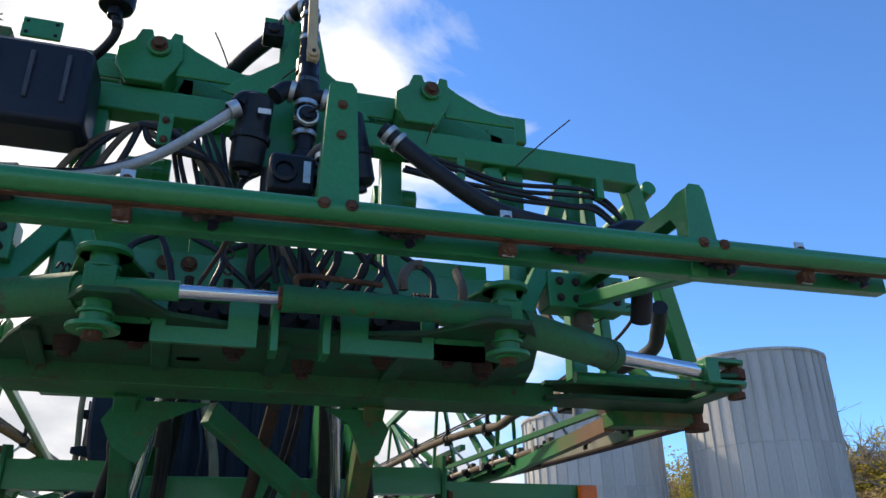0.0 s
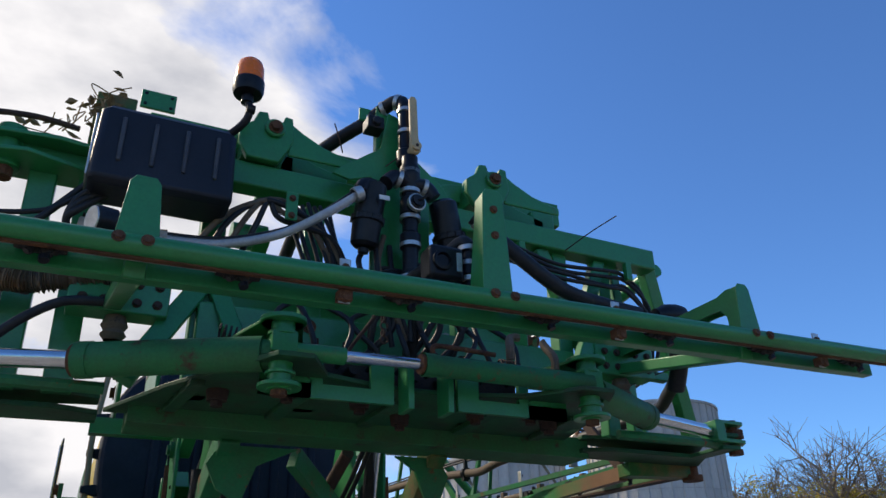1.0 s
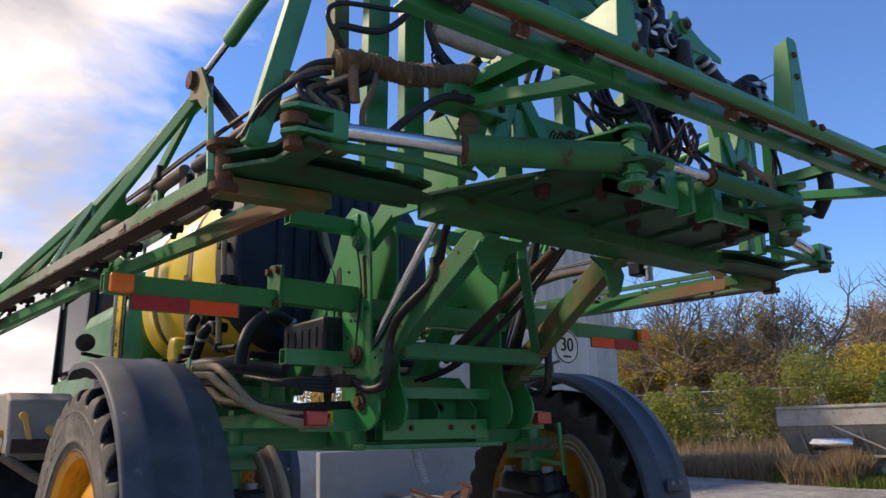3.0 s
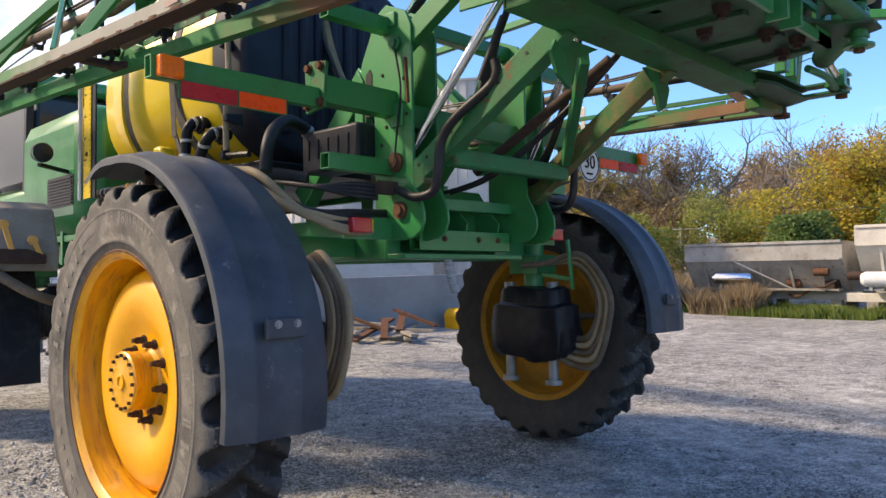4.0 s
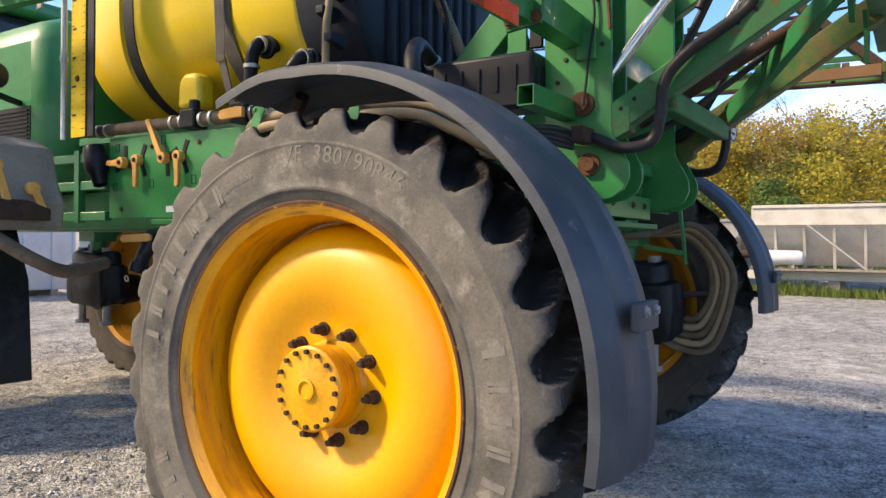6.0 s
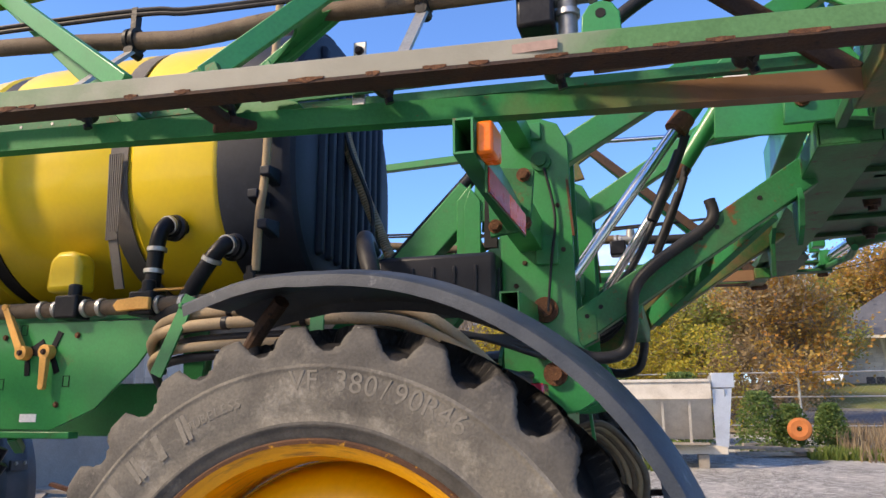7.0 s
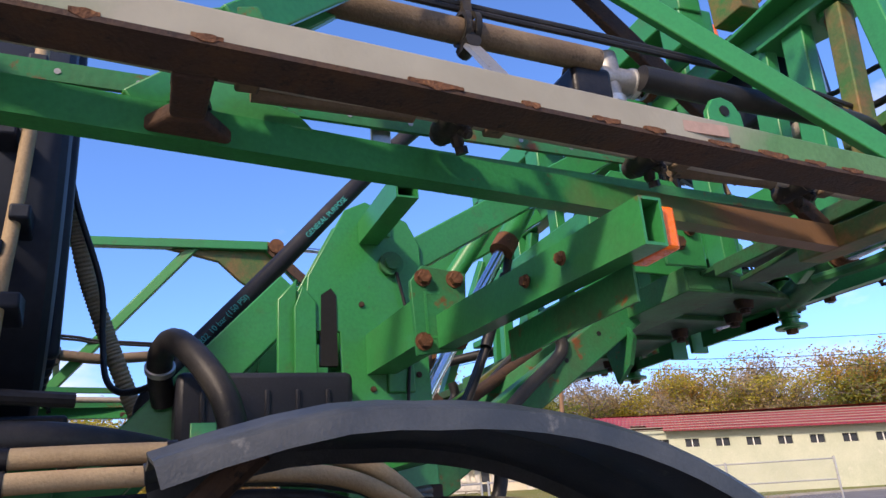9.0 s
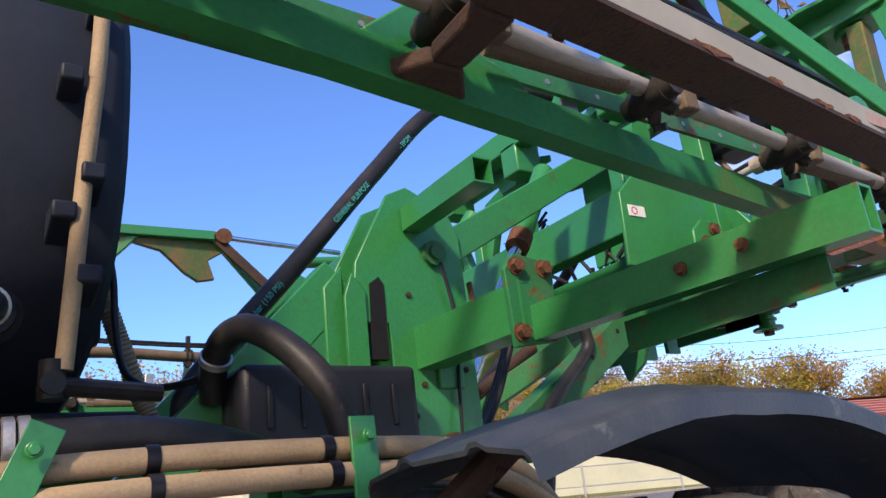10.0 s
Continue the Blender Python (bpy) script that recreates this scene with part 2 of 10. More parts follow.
rib_grey = material("worn_plastic_ridge", (0.07, 0.072, 0.08), 0.5, 0, (0.04, 0.042, 0.05), None, 9, 120, 0.5, 0, 0.05)
fender_grey = material("weathered_fender_plastic", (0.027, 0.035, 0.046), 0.52, 0, (0.060, 0.070, 0.081), (0.17, 0.175, 0.175), 5.0, 160, 0.70, 0.16, 0.14, 0.03, grain=0.1, soft=0.03)
hose_black = material("black_hose_rubber", (0.020, 0.020, 0.022), 0.45, 0, (0.04, 0.037, 0.035), (0.09, 0.078, 0.06), 10, 140, 0.5, 0.15, 0.1)
hose_dusty = material("dusty_brown_hose", (0.13, 0.092, 0.062), 0.75, 0, (0.20, 0.15, 0.10), (0.055, 0.044, 0.036), 9, 140, 0.6, 0.3, 0.25)
hose_tan = material("tan_hose", (0.36, 0.265, 0.16), 0.65, 0, (0.28, 0.2, 0.12), (0.14, 0.10, 0.06), 7, 140, 0.6, 0.2, 0.2)
clear_hose = material("grey_clear_hose", (0.42, 0.42, 0.43), 0.22, 0, (0.30, 0.30, 0.31), None, 6, 100, 0.5, 0, 0.05, 0.4)
tan_plastic = material("tan_plastic_handle", (0.55, 0.40, 0.22), 0.45, 0, (0.47, 0.33, 0.17), (0.32, 0.22, 0.11), 10, 120, 0.5, 0.1, 0.08)
handle_yellow = material("orange_yellow_handle", (0.72, 0.37, 0.10), 0.4, 0, (0.64, 0.30, 0.07), None, 14, 120, 0.5, 0, 0.06)
amber = material("amber_lens", (0.95, 0.17, 0.004), 0.28, 0, (0.85, 0.13, 0.004), None, 8, 60, 0.5, 0, 0.02, 0.12)
red_lens = material("red_lens", (0.55, 0.02, 0.035), 0.2, 0, (0.45, 0.016, 0.03), None, 8, 60, 0.5, 0, 0.02, 0.5)
red_tape = material("red_reflective_tape", (0.50, 0.02, 0.025), 0.3, 0, (0.34, 0.014, 0.02), None, 14, 90, 0.5, 0, 0.02)
orange_tape = material("orange_reflective_tape", (1.0, 0.085, 0.010), 0.3, 0, (0.95, 0.07, 0.008), None, 14, 90, 0.5, 0, 0.02)
white_paint = material("white_paint", (0.72, 0.71, 0.68), 0.5, 0, (0.6, 0.59, 0.55), None, 6, 90, 0.5, 0, 0.05)
ink = material("black_ink", (0.012, 0.012, 0.012), 0.6, bump=0)
teal_ink = material("teal_print", (0.03, 0.36, 0.33), 0.6, bump=0)
strap_grey = material("woven_grey_strap", (0.17, 0.155, 0.14), 0.85, 0, (0.12, 0.11, 0.10), None, 8, 220, 0.5, 0, 0.4)
ruler_yellow = material("yellow_gauge_paint", (0.66, 0.46, 0.015), 0.5, 0, (0.58, 0.39, 0.015), (0.30, 0.22, 0.06), 7, 90, 0.5, 0.1, 0.05)
glass = material("dark_cab_glass", (0.02, 0.03, 0.035), 0.06, 0, (0.03, 0.04, 0.045), None, 2, 20, 0.5, 0, 0)
duct_tape = material("dusty_taped_wrap", (0.20, 0.115, 0.058), 0.7, 0, (0.11, 0.07, 0.042), (0.27, 0.19, 0.12), 15, 120, 0.6, 0.4, 0.5)
cream_tape = material("pale_tape_wrap", (0.42, 0.37, 0.31), 0.75, 0, (0.30, 0.25, 0.20), (0.20, 0.155, 0.115), 12, 90, 0.6, 0.3, 0.5)
dead_leaf = material("dry_vine_leaf", (0.22, 0.15, 0.07), 0.8, 0, (0.13, 0.08, 0.04), None, 30, 90, 0.5, 0, 0.1)


# ---- mesh building ----
class Build:
    """Collects vertices and faces of one mesh."""

    def __init__(self):
        self.v, self.f = [], []

    def add(self, verts, faces):
        k = len(self.v)
        self.v.extend(tuple(p) for p in verts)
        self.f.extend(tuple(i + k for i in q) for q in faces)
        return self


def frame_of(a, b, up=(0, 0, 1)):
    a, b = Vector(a), Vector(b)
    d = (b - a).normalized()
    u = Vector(up)
    if abs(d.dot(u)) > 0.98:
        u = Vector((0, 1, 0)) if abs(d.y) < 0.9 else Vector((1, 0, 0))
    s = d.cross(u).normalized()
    return a, b, d, s, s.cross(d).normalized()


HEX = [(0, 3, 2, 1), (4, 5, 6, 7), (0, 1, 5, 4), (1, 2, 6, 5), (2, 3, 7, 6), (3, 0, 4, 7)]


def box(bd, lo, hi):
    (x0, y0, z0), (x1, y1, z1) = lo, hi
    return bd.add([(x0, y0, z0), (x1, y0, z0), (x1, y1, z0), (x0, y1, z0), (x0, y0, z1), (x1, y0, z1), (x1, y1, z1), (x0, y1, z1)], HEX)


def beam(bd, a, b, w, h, up=(0, 0, 1), w2=None, h2=None):
    """A solid bar from a to b; w across, h along up; w2, h2 at b."""
    a, b, d, s, u = frame_of(a, b, up)
    w2, h2 = w2 or w, h2 or h
    vs = [a + s * (i * w / 2) + u * (j * h / 2) for i, j in ((-1, -1), (1, -1), (1, 1), (-1, 1))]
    vs += [b + s * (i * w2 / 2) + u * (j * h2 / 2) for i, j in ((-1, -1), (1, -1), (1, 1), (-1, 1))]
    return bd.add(vs, HEX)


def square_tube(bd, a, b, w, h, wall=0.008, up=(0, 0, 1)):
    """A hollow rectangular tube, open at both ends."""
    a, b, d, s, u = frame_of(a, b, up)
    vs = []
    for p in (a, b):
        for k in (0, wall):
            vs += [p + s * (i * (w / 2 - k)) + u * (j * (h / 2 - k)) for i, j in ((-1, -1), (1, -1), (1, 1), (-1, 1))]
    fs = []
    for i in range(4):
        j = (i + 1) % 4
        fs += [(i, j, 8 + j, 8 + i), (4 + j, 4 + i, 12 + i, 12 + j), (j, i, 4 + i, 4 + j), (8 + i, 8 + j, 12 + j, 12 + i)]
    return bd.add(vs, fs)


def cyl(bd, a, b, r, r2=None, seg=20, caps=True):
    a, b, d, s, u = frame_of(a, b)
    r2 = r if r2 is None else r2
    vs = []
    for p, q in ((a, r), (b, r2)):
        vs += [p + (s * math.cos(2 * math.pi * i / seg) + u * math.sin(2 * math.pi * i / seg)) * q for i in range(seg)]
    fs = [(i, (i + 1) % seg, seg + (i + 1) % seg, seg + i) for i in range(seg)]
    if caps:
        fs += [tuple(range(seg - 1, -1, -1)), tuple(range(seg, 2 * seg))]
    return bd.add(vs, fs)


def lathe(bd, a, axis, profile, seg=48, closed=False):
    """Turns (radius, distance along axis) pairs round the axis through a."""
    a = Vector(a)
    d = Vector(axis).normalized()
    _, _, _, s, u = frame_of(a, a + d)
    vs = []
    for r, h in profile:
        vs += [a + d * h + (s * math.cos(2 * math.pi * i / seg) + u * math.sin(2 * math.pi * i / seg)) * max(r, 0.0005) for i in range(seg)]
    n = len(profile)
    fs = []
    for k in range(n if closed else n - 1):
        k2 = (k + 1) % n
        fs += [(k * seg + i, k * seg + (i + 1) % seg, k2 * seg + (i + 1) % seg, k2 * seg + i) for i in range(seg)]
    return bd.add(vs, fs)


def spline(points, steps=8, closed=False):
    """Points on a smooth curve through the given ones."""
    p = [Vector(q) for q in points]
    out = []
    n = len(p)
    for i in range(n - 1):
        p0, p1, p2, p3 = p[max(i - 1, 0)], p[i], p[i + 1], p[min(i + 2, n - 1)]
        for k in range(steps):
            t = k / steps
            out.append(0.5 * ((2 * p1) + (p2 - p0) * t + (2 * p0 - 5 * p1 + 4 * p2 - p3) * t * t + (3 * p1 - p0 - 3 * p2 + p3) * t ** 3))
    out.append(p[-1])
    return out


def hose(bd, points, r, seg=10, steps=8, ribs=0.0, smooth=True):
    """A round hose along a smooth curve; ribs: the depth of its corrugation."""
    path = spline(points, steps) if smooth else [Vector(q) for q in points]
    if ribs:
        fine = []
        for a, b in zip(path[:-1], path[1:]):
            k = max(2, int((b - a).length / 0.006))
            fine += [a.lerp(b, i / k) for i in range(k)]
        path = fine + [path[-1]]
    vs, fs = [], []
    side = None
    for i, q in enumerate(path):
        d = (path[min(i + 1, len(path) - 1)] - path[max(i - 1, 0)]).normalized()
        if side is None:
            side = d.cross(Vector((0, 0, 1)))
            if side.length < 0.05:
                side = d.cross(Vector((0, 1, 0)))
        side = (side - d * side.dot(d)).normalized()
        up = d.cross(side)
        rr = r - (ribs if ribs and i % 2 else 0)
        vs += [q + (side * math.cos(2 * math.pi * k / seg) + up * math.sin(2 * math.pi * k / seg)) * rr for k in range(seg)]
        if i:
            o = (i - 1) * seg
            fs += [(o + k, o + seg + k, o + seg + (k + 1) % seg, o + (k + 1) % seg) for k in range(seg)]
    fs += [tuple(range(seg)), tuple(range(len(vs) - 1, len(vs) - seg - 1, -1))]
    return bd.add(vs, fs)


def plate(bd, outline, axis, at, thick):
    """A flat plate: outline in the two other axes' order, from at to at + thick along axis."""
    k = "xyz".index(axis)
    n = len(outline)
    vs = []
    for h in (at, at + thick):
        for p, q in outline:
            c = [p, q]
            c.insert(k, h)
            vs.append(tuple(c))
    fs = [tuple(range(n - 1, -1, -1)), tuple(range(n, 2 * n))]
    fs += [(i, (i + 1) % n, n + (i + 1) % n, n + i) for i in range(n)]
    return bd.add(vs, fs)


def bolt(bd, p, axis, r=0.018, h=0.014):
    p, d = Vector(p), Vector(axis).normalized()
    cyl(bd, p, p + d * 0.004, r * 1.35, seg=14)
    cyl(bd, p + d * 0.004, p + d * (0.004 + h), r, seg=6)
    return bd


def coil(bd, a, b, r, wire, turns, seg=6):
    a, b, d, s, u = frame_of(a, b)
    pts = [a.lerp(b, i / (turns * 12)) + (s * math.cos(i * math.pi / 6) + u * math.sin(i * math.pi / 6)) * r for i in range(int(turns * 12) + 1)]
    return hose(bd, pts, wire, seg, smooth=False)


def mesh_of(name, bd, mat, bevel=0.0, flat=False):
    me = bpy.data.meshes.new(name)
    me.from_pydata(bd.v, [], bd.f)
    me.update()
    bm = bmesh.new()
    bm.from_mesh(me)
    bmesh.ops.recalc_face_normals(bm, faces=bm.faces)
    bm.to_mesh(me)
    bm.free()
    for m in (mat if isinstance(mat, (list, tuple)) else [mat]):
        me.materials.append(m)
    if not flat:
        for p in me.polygons:
            p.use_smooth = True
        me.set_sharp_from_angle(angle=radians(32))
    return me


def thing(name, at, label, category, group="", kind=""):
    """A top-level Empty at the base of a thing."""
    ob = new(name)
    ob.empty_display_size = 0.1
    ob.location = at
    return tagged(ob, label, category, group, kind)


def world_of(ob):
    p = Vector((0, 0, 0))
    while ob:
        p += ob.location
        ob = ob.parent
    return p


def part(name, bd, mat, parent, label="", bevel=0.0, origin=None):
    """Links one mesh, built in world coordinates, as a part under a thing or a part."""
    base = world_of(parent)
    o = Vector(origin) if origin is not None else base
    bd.v = [tuple(Vector(p) - o) for p in bd.v]
    ob = new(name, mesh_of(name, bd, mat))
    ob.location = o - base
    ob.parent = parent
    if bevel:
        mod = ob.modifiers.new("edges", "BEVEL")
        mod.width, mod.segments, mod.limit_method, mod.angle_limit = bevel, 2, "ANGLE", radians(40)
    if label:
        ob["label"] = label
    return ob


def solo(name, bd, mat, label, category, group="", kind="", bevel=0.0, origin=(0, 0, 0)):
    """One mesh that is a thing of its own."""
    bd.v = [tuple(Vector(p) - Vector(origin)) for p in bd.v]
    ob = new(name, mesh_of(name, bd, mat))
    ob.location = origin
    if bevel:
        mod = ob.modifiers.new("edges", "BEVEL")
        mod.width, mod.segments, mod.limit_method, mod.angle_limit = bevel, 2, "ANGLE", radians(40)
    return tagged(ob, label, category, group, kind)


def piece(name, me, parent, at, rot=(0, 0, 0), scale=(1, 1, 1)):
    """One repeated part that shares its mesh."""
    ob = new(name, me)
    ob.location = Vector(at) - world_of(parent)
    ob.rotation_euler = rot
    ob.scale = scale
    ob.parent = parent
    return ob


def letters(name, text, size, mat, parent, m, depth=0.002, label=""):
    """Words in the built-in font, as a mesh, at the pose m."""
    cu = bpy.data.curves.new(name, "FONT")
    cu.body, cu.size, cu.extrude, cu.align_x, cu.align_y = text, size, depth, "CENTER", "CENTER"
    tmp = bpy.data.objects.new(name, cu)
    me = bpy.data.meshes.new_from_object(tmp)
    bpy.data.objects.remove(tmp)
    me.materials.clear()
    me.materials.append(mat)
    ob = new(name, me)
    ob.parent = parent
    ob.matrix_basis = Matrix.Translation(-world_of(parent)) @ m
    if label:
        ob["label"] = label
    return ob


# ---- ground and distance ----
def smooth(a, b, x):
    t = min(max((x - a) / (b - a), 0.0), 1.0)
    return t * t * (3 - 2 * t)


def ground_height(x, y):
    """The yard is level round the machine and climbs gently beyond it."""
    z = float(np.interp(x, [-400, 6, 10, 16, 25, 36, 45, 52, 90, 500], [0, 0, 0.10, 0.34, 1.0, 1.6, 3.0, 3.45, 5.0, 12.0]))
    z += 0.014 * max(0.0, -y - 6) * smooth(6, 20, -y) * smooth(5, 20, x)
    z += 0.016 * max(0.0, y - 2) * smooth(2, 12, y)
    z += 0.035 * smooth(0.6, 1.6, x) * (1 - smooth(6, 9, x))
    return z + 0.012 * noise.noise((x * 0.45, y * 0.45, 0)) * smooth(2.5, 5, math.hypot(x, y - 1))


def stone_ground(name, dark, mid, light, cell, spread=1.0):
    """Loose crushed stone: a bed of small angular stones, each of its own grey, with dusty and packed patches."""
    m = bpy.data.materials.new(name)
    m.use_nodes = True
    n, l = m.node_tree.nodes, m.node_tree.links
    b = n["Principled BSDF"]
    tc = n.new("ShaderNodeTexCoord")
    warp = n.new("ShaderNodeTexNoise")
    warp.inputs["Scale"].default_value = 30.0
    l.new(tc.outputs["Object"], warp.inputs["Vector"])
    wv = n.new("ShaderNodeMixRGB")
    wv.inputs[0].default_value = 0.03
    l.new(tc.outputs["Object"], wv.inputs[1])
    l.new(warp.outputs["Color"], wv.inputs[2])
    v1 = n.new("ShaderNodeTexVoronoi")
    v1.inputs["Scale"].default_value = cell
    l.new(wv.outputs[0], v1.inputs["Vector"])
    v2 = n.new("ShaderNodeTexVoronoi")
    v2.inputs["Scale"].default_value = cell * 2.7
    l.new(wv.outputs[0], v2.inputs["Vector"])
    big = n.new("ShaderNodeTexNoise")
    big.inputs["Scale"].default_value, big.inputs["Detail"].default_value, big.inputs["Roughness"].default_value = 0.55, 7.0, 0.65
    l.new(tc.outputs["Object"], big.inputs["Vector"])
    cr = n.new("ShaderNodeValToRGB")
    cr.color_ramp.elements[0].position, cr.color_ramp.elements[0].color = 0.26, (*dark, 1)
    cr.color_ramp.elements[1].position, cr.color_ramp.elements[1].color = 0.74, (*light, 1)
    e = cr.color_ramp.elements.new(0.5)
    e.color = (*mid, 1)
    sep = n.new("ShaderNodeSeparateColor")
    l.new(v1.outputs["Color"], sep.inputs[0])
    sep2 = n.new("ShaderNodeSeparateColor")
    l.new(v2.outputs["Color"], sep2.inputs[0])
    av = n.new("ShaderNodeMix")
    av.inputs["Factor"].default_value = 0.5
    l.new(sep.outputs[0], av.inputs["A"])
    l.new(sep2.outputs[0], av.inputs["B"])
    l.new(av.outputs["Result"], cr.inputs[0])
    dust = n.new("ShaderNodeMixRGB")
    dust.inputs[2].default_value = (*[c * 1.06 for c in light], 1)
    dr = n.new("ShaderNodeMapRange")
    dr.inputs["From Min"].default_value, dr.inputs["From Max"].default_value = 0.46, 0.66
    dr.inputs["To Min"].default_value, dr.inputs["To Max"].default_value = 0.0, 0.55 * spread
    l.new(big.outputs["Fac"], dr.inputs["Value"])
    l.new(dr.outputs[0], dust.inputs[0])
    l.new(cr.outputs[0], dust.inputs[1])
    mid_n = n.new("ShaderNodeTexNoise")
    mid_n.inputs["Scale"].default_value, mid_n.inputs["Detail"].default_value, mid_n.inputs["Roughness"].default_value = 5.0, 8.0, 0.75
    l.new(tc.outputs["Object"], mid_n.inputs["Vector"])
    mr = n.new("ShaderNodeMapRange")
    mr.inputs["From Min"].default_value, mr.inputs["From Max"].default_value = 0.36, 0.64
    mr.inputs["To Min"].default_value, mr.inputs["To Max"].default_value = 0.52, 1.26
    l.new(mid_n.outputs["Fac"], mr.inputs["Value"])
    mott = n.new("ShaderNodeMixRGB")
    mott.blend_type = "MULTIPLY"
    mott.inputs[0].default_value = 1.0
    l.new(dust.outputs[0], mott.inputs[1])
    l.new(mr.outputs[0], mott.inputs[2])
    l.new(mott.outputs[0], b.inputs["Base Color"])
    b.inputs["Roughness"].default_value = 0.92
    ad = n.new("ShaderNodeMath")
    ad.operation = "MULTIPLY_ADD"
    ad.inputs[1].default_value = 0.45
    l.new(v2.outputs["Distance"], ad.inputs[0])
    l.new(v1.outputs["Distance"], ad.inputs[2])
    bp = n.new("ShaderNodeBump")
    bp.invert = True
    bp.inputs["Strength"].default_value, bp.inputs["Distance"].default_value = 1.0, 0.022
    l.new(ad.outputs[0], bp.inputs["Height"])
    l.new(bp.outputs[0], b.inputs["Normal"])
    return m


gravel = stone_ground("crushed_stone_gravel", (0.055, 0.053, 0.050), (0.40, 0.386, 0.352), (0.74, 0.71, 0.64), 64)
bd = Build()
N = 190
xs = [math.copysign(abs(i) ** 3, i) for i in np.linspace(-8, 8, N)]
bd.v = [(x, y + 2, ground_height(x, y + 2)) for y in xs for x in xs]
bd.f = [(j * N + i, j * N + i + 1, (j + 1) * N + i + 1, (j + 1) * N + i) for j in range(N - 1) for i in range(N - 1)]
ground = solo("ground", bd, gravel, "grey crushed stone yard with pale worn tracks", "ground", kind="structure")
# loose stones lying on the yard
rng = random.Random(11)
bd = Build()
for _ in range(18000):
    x, y = rng.uniform(-6.5, 7.5), rng.uniform(-3.5, 9.0)
    if rng.random() < 0.45:
        x, y = rng.uniform(-4.2, 0.5), rng.uniform(-2.6, 3.0)
    r = 0.006 + 0.019 * rng.random() ** 3
    z = ground_height(x, y)
    a = rng.uniform(0, 6.28)
    ring = [(x + r * rng.uniform(0.7, 1.3) * math.cos(a + k * 1.571), y + r * rng.uniform(0.7, 1.3) * math.sin(a + k * 1.571), z + r * rng.uniform(0.1, 0.4)) for k in range(4)]
    bd.add(ring + [(x + r * rng.uniform(-0.4, 0.4), y + r * rng.uniform(-0.4, 0.4), z + r * rng.uniform(0.7, 1.1)), (x, y, z - r * 0.3)],
           [(0, 1, 4), (1, 2, 4), (2, 3, 4), (3, 0, 4), (1, 0, 5), (2, 1, 5), (3, 2, 5), (0, 3, 5)])
loose = bpy.data.materials.new("loose_stone")
loose.use_nodes = True
ln, ll = loose.node_tree.nodes, loose.node_tree.links
lg = ln.new("ShaderNodeNewGeometry")
lr = ln.new("ShaderNodeValToRGB")
lr.color_ramp.elements[0].color, lr.color_ramp.elements[1].color = (0.12, 0.115, 0.11, 1), (0.56, 0.54, 0.50, 1)
ll.new(lg.outputs["Random Per Island"], lr.inputs[0])
ll.new(lr.outputs[0], ln["Principled BSDF"].inputs["Base Color"])
ln["Principled BSDF"].inputs["Roughness"].default_value = 0.9
me = bpy.data.meshes.new("loose_stones")
me.from_pydata(bd.v, [], bd.f)
me.materials.append(loose)
tagged(new("loose_stones", me), "loose grey stones scattered over the gravel yard", "gravel", kind="stuff")


# ---- the sprayer ----
S = thing("crop_sprayer", (0, 0, 0), "green and yellow self-propelled crop sprayer parked on gravel with folded booms", "sprayer")
AXLE, R = 0.885, 0.915


LUGS = 28
OUTER = [(0.800, 0.199), (0.822, 0.1985), (0.845, 0.1965), (0.866, 0.192), (0.884, 0.184), (0.897, 0.172), (0.905, 0.155), (0.909, 0.130), (0.911, 0.100), (0.913, 0.070), (0.914, 0.040), (0.915, 0.018), (0.915, 0.0)]
INNER = [(0.800, 0.199), (0.820, 0.1983), (0.832, 0.195), (0.839, 0.187), (0.844, 0.176), (0.848, 0.163), (0.852, 0.147), (0.856, 0.124), (0.860, 0.097), (0.864, 0.068), (0.867, 0.040), (0.869, 0.018), (0.870, 0.0)]


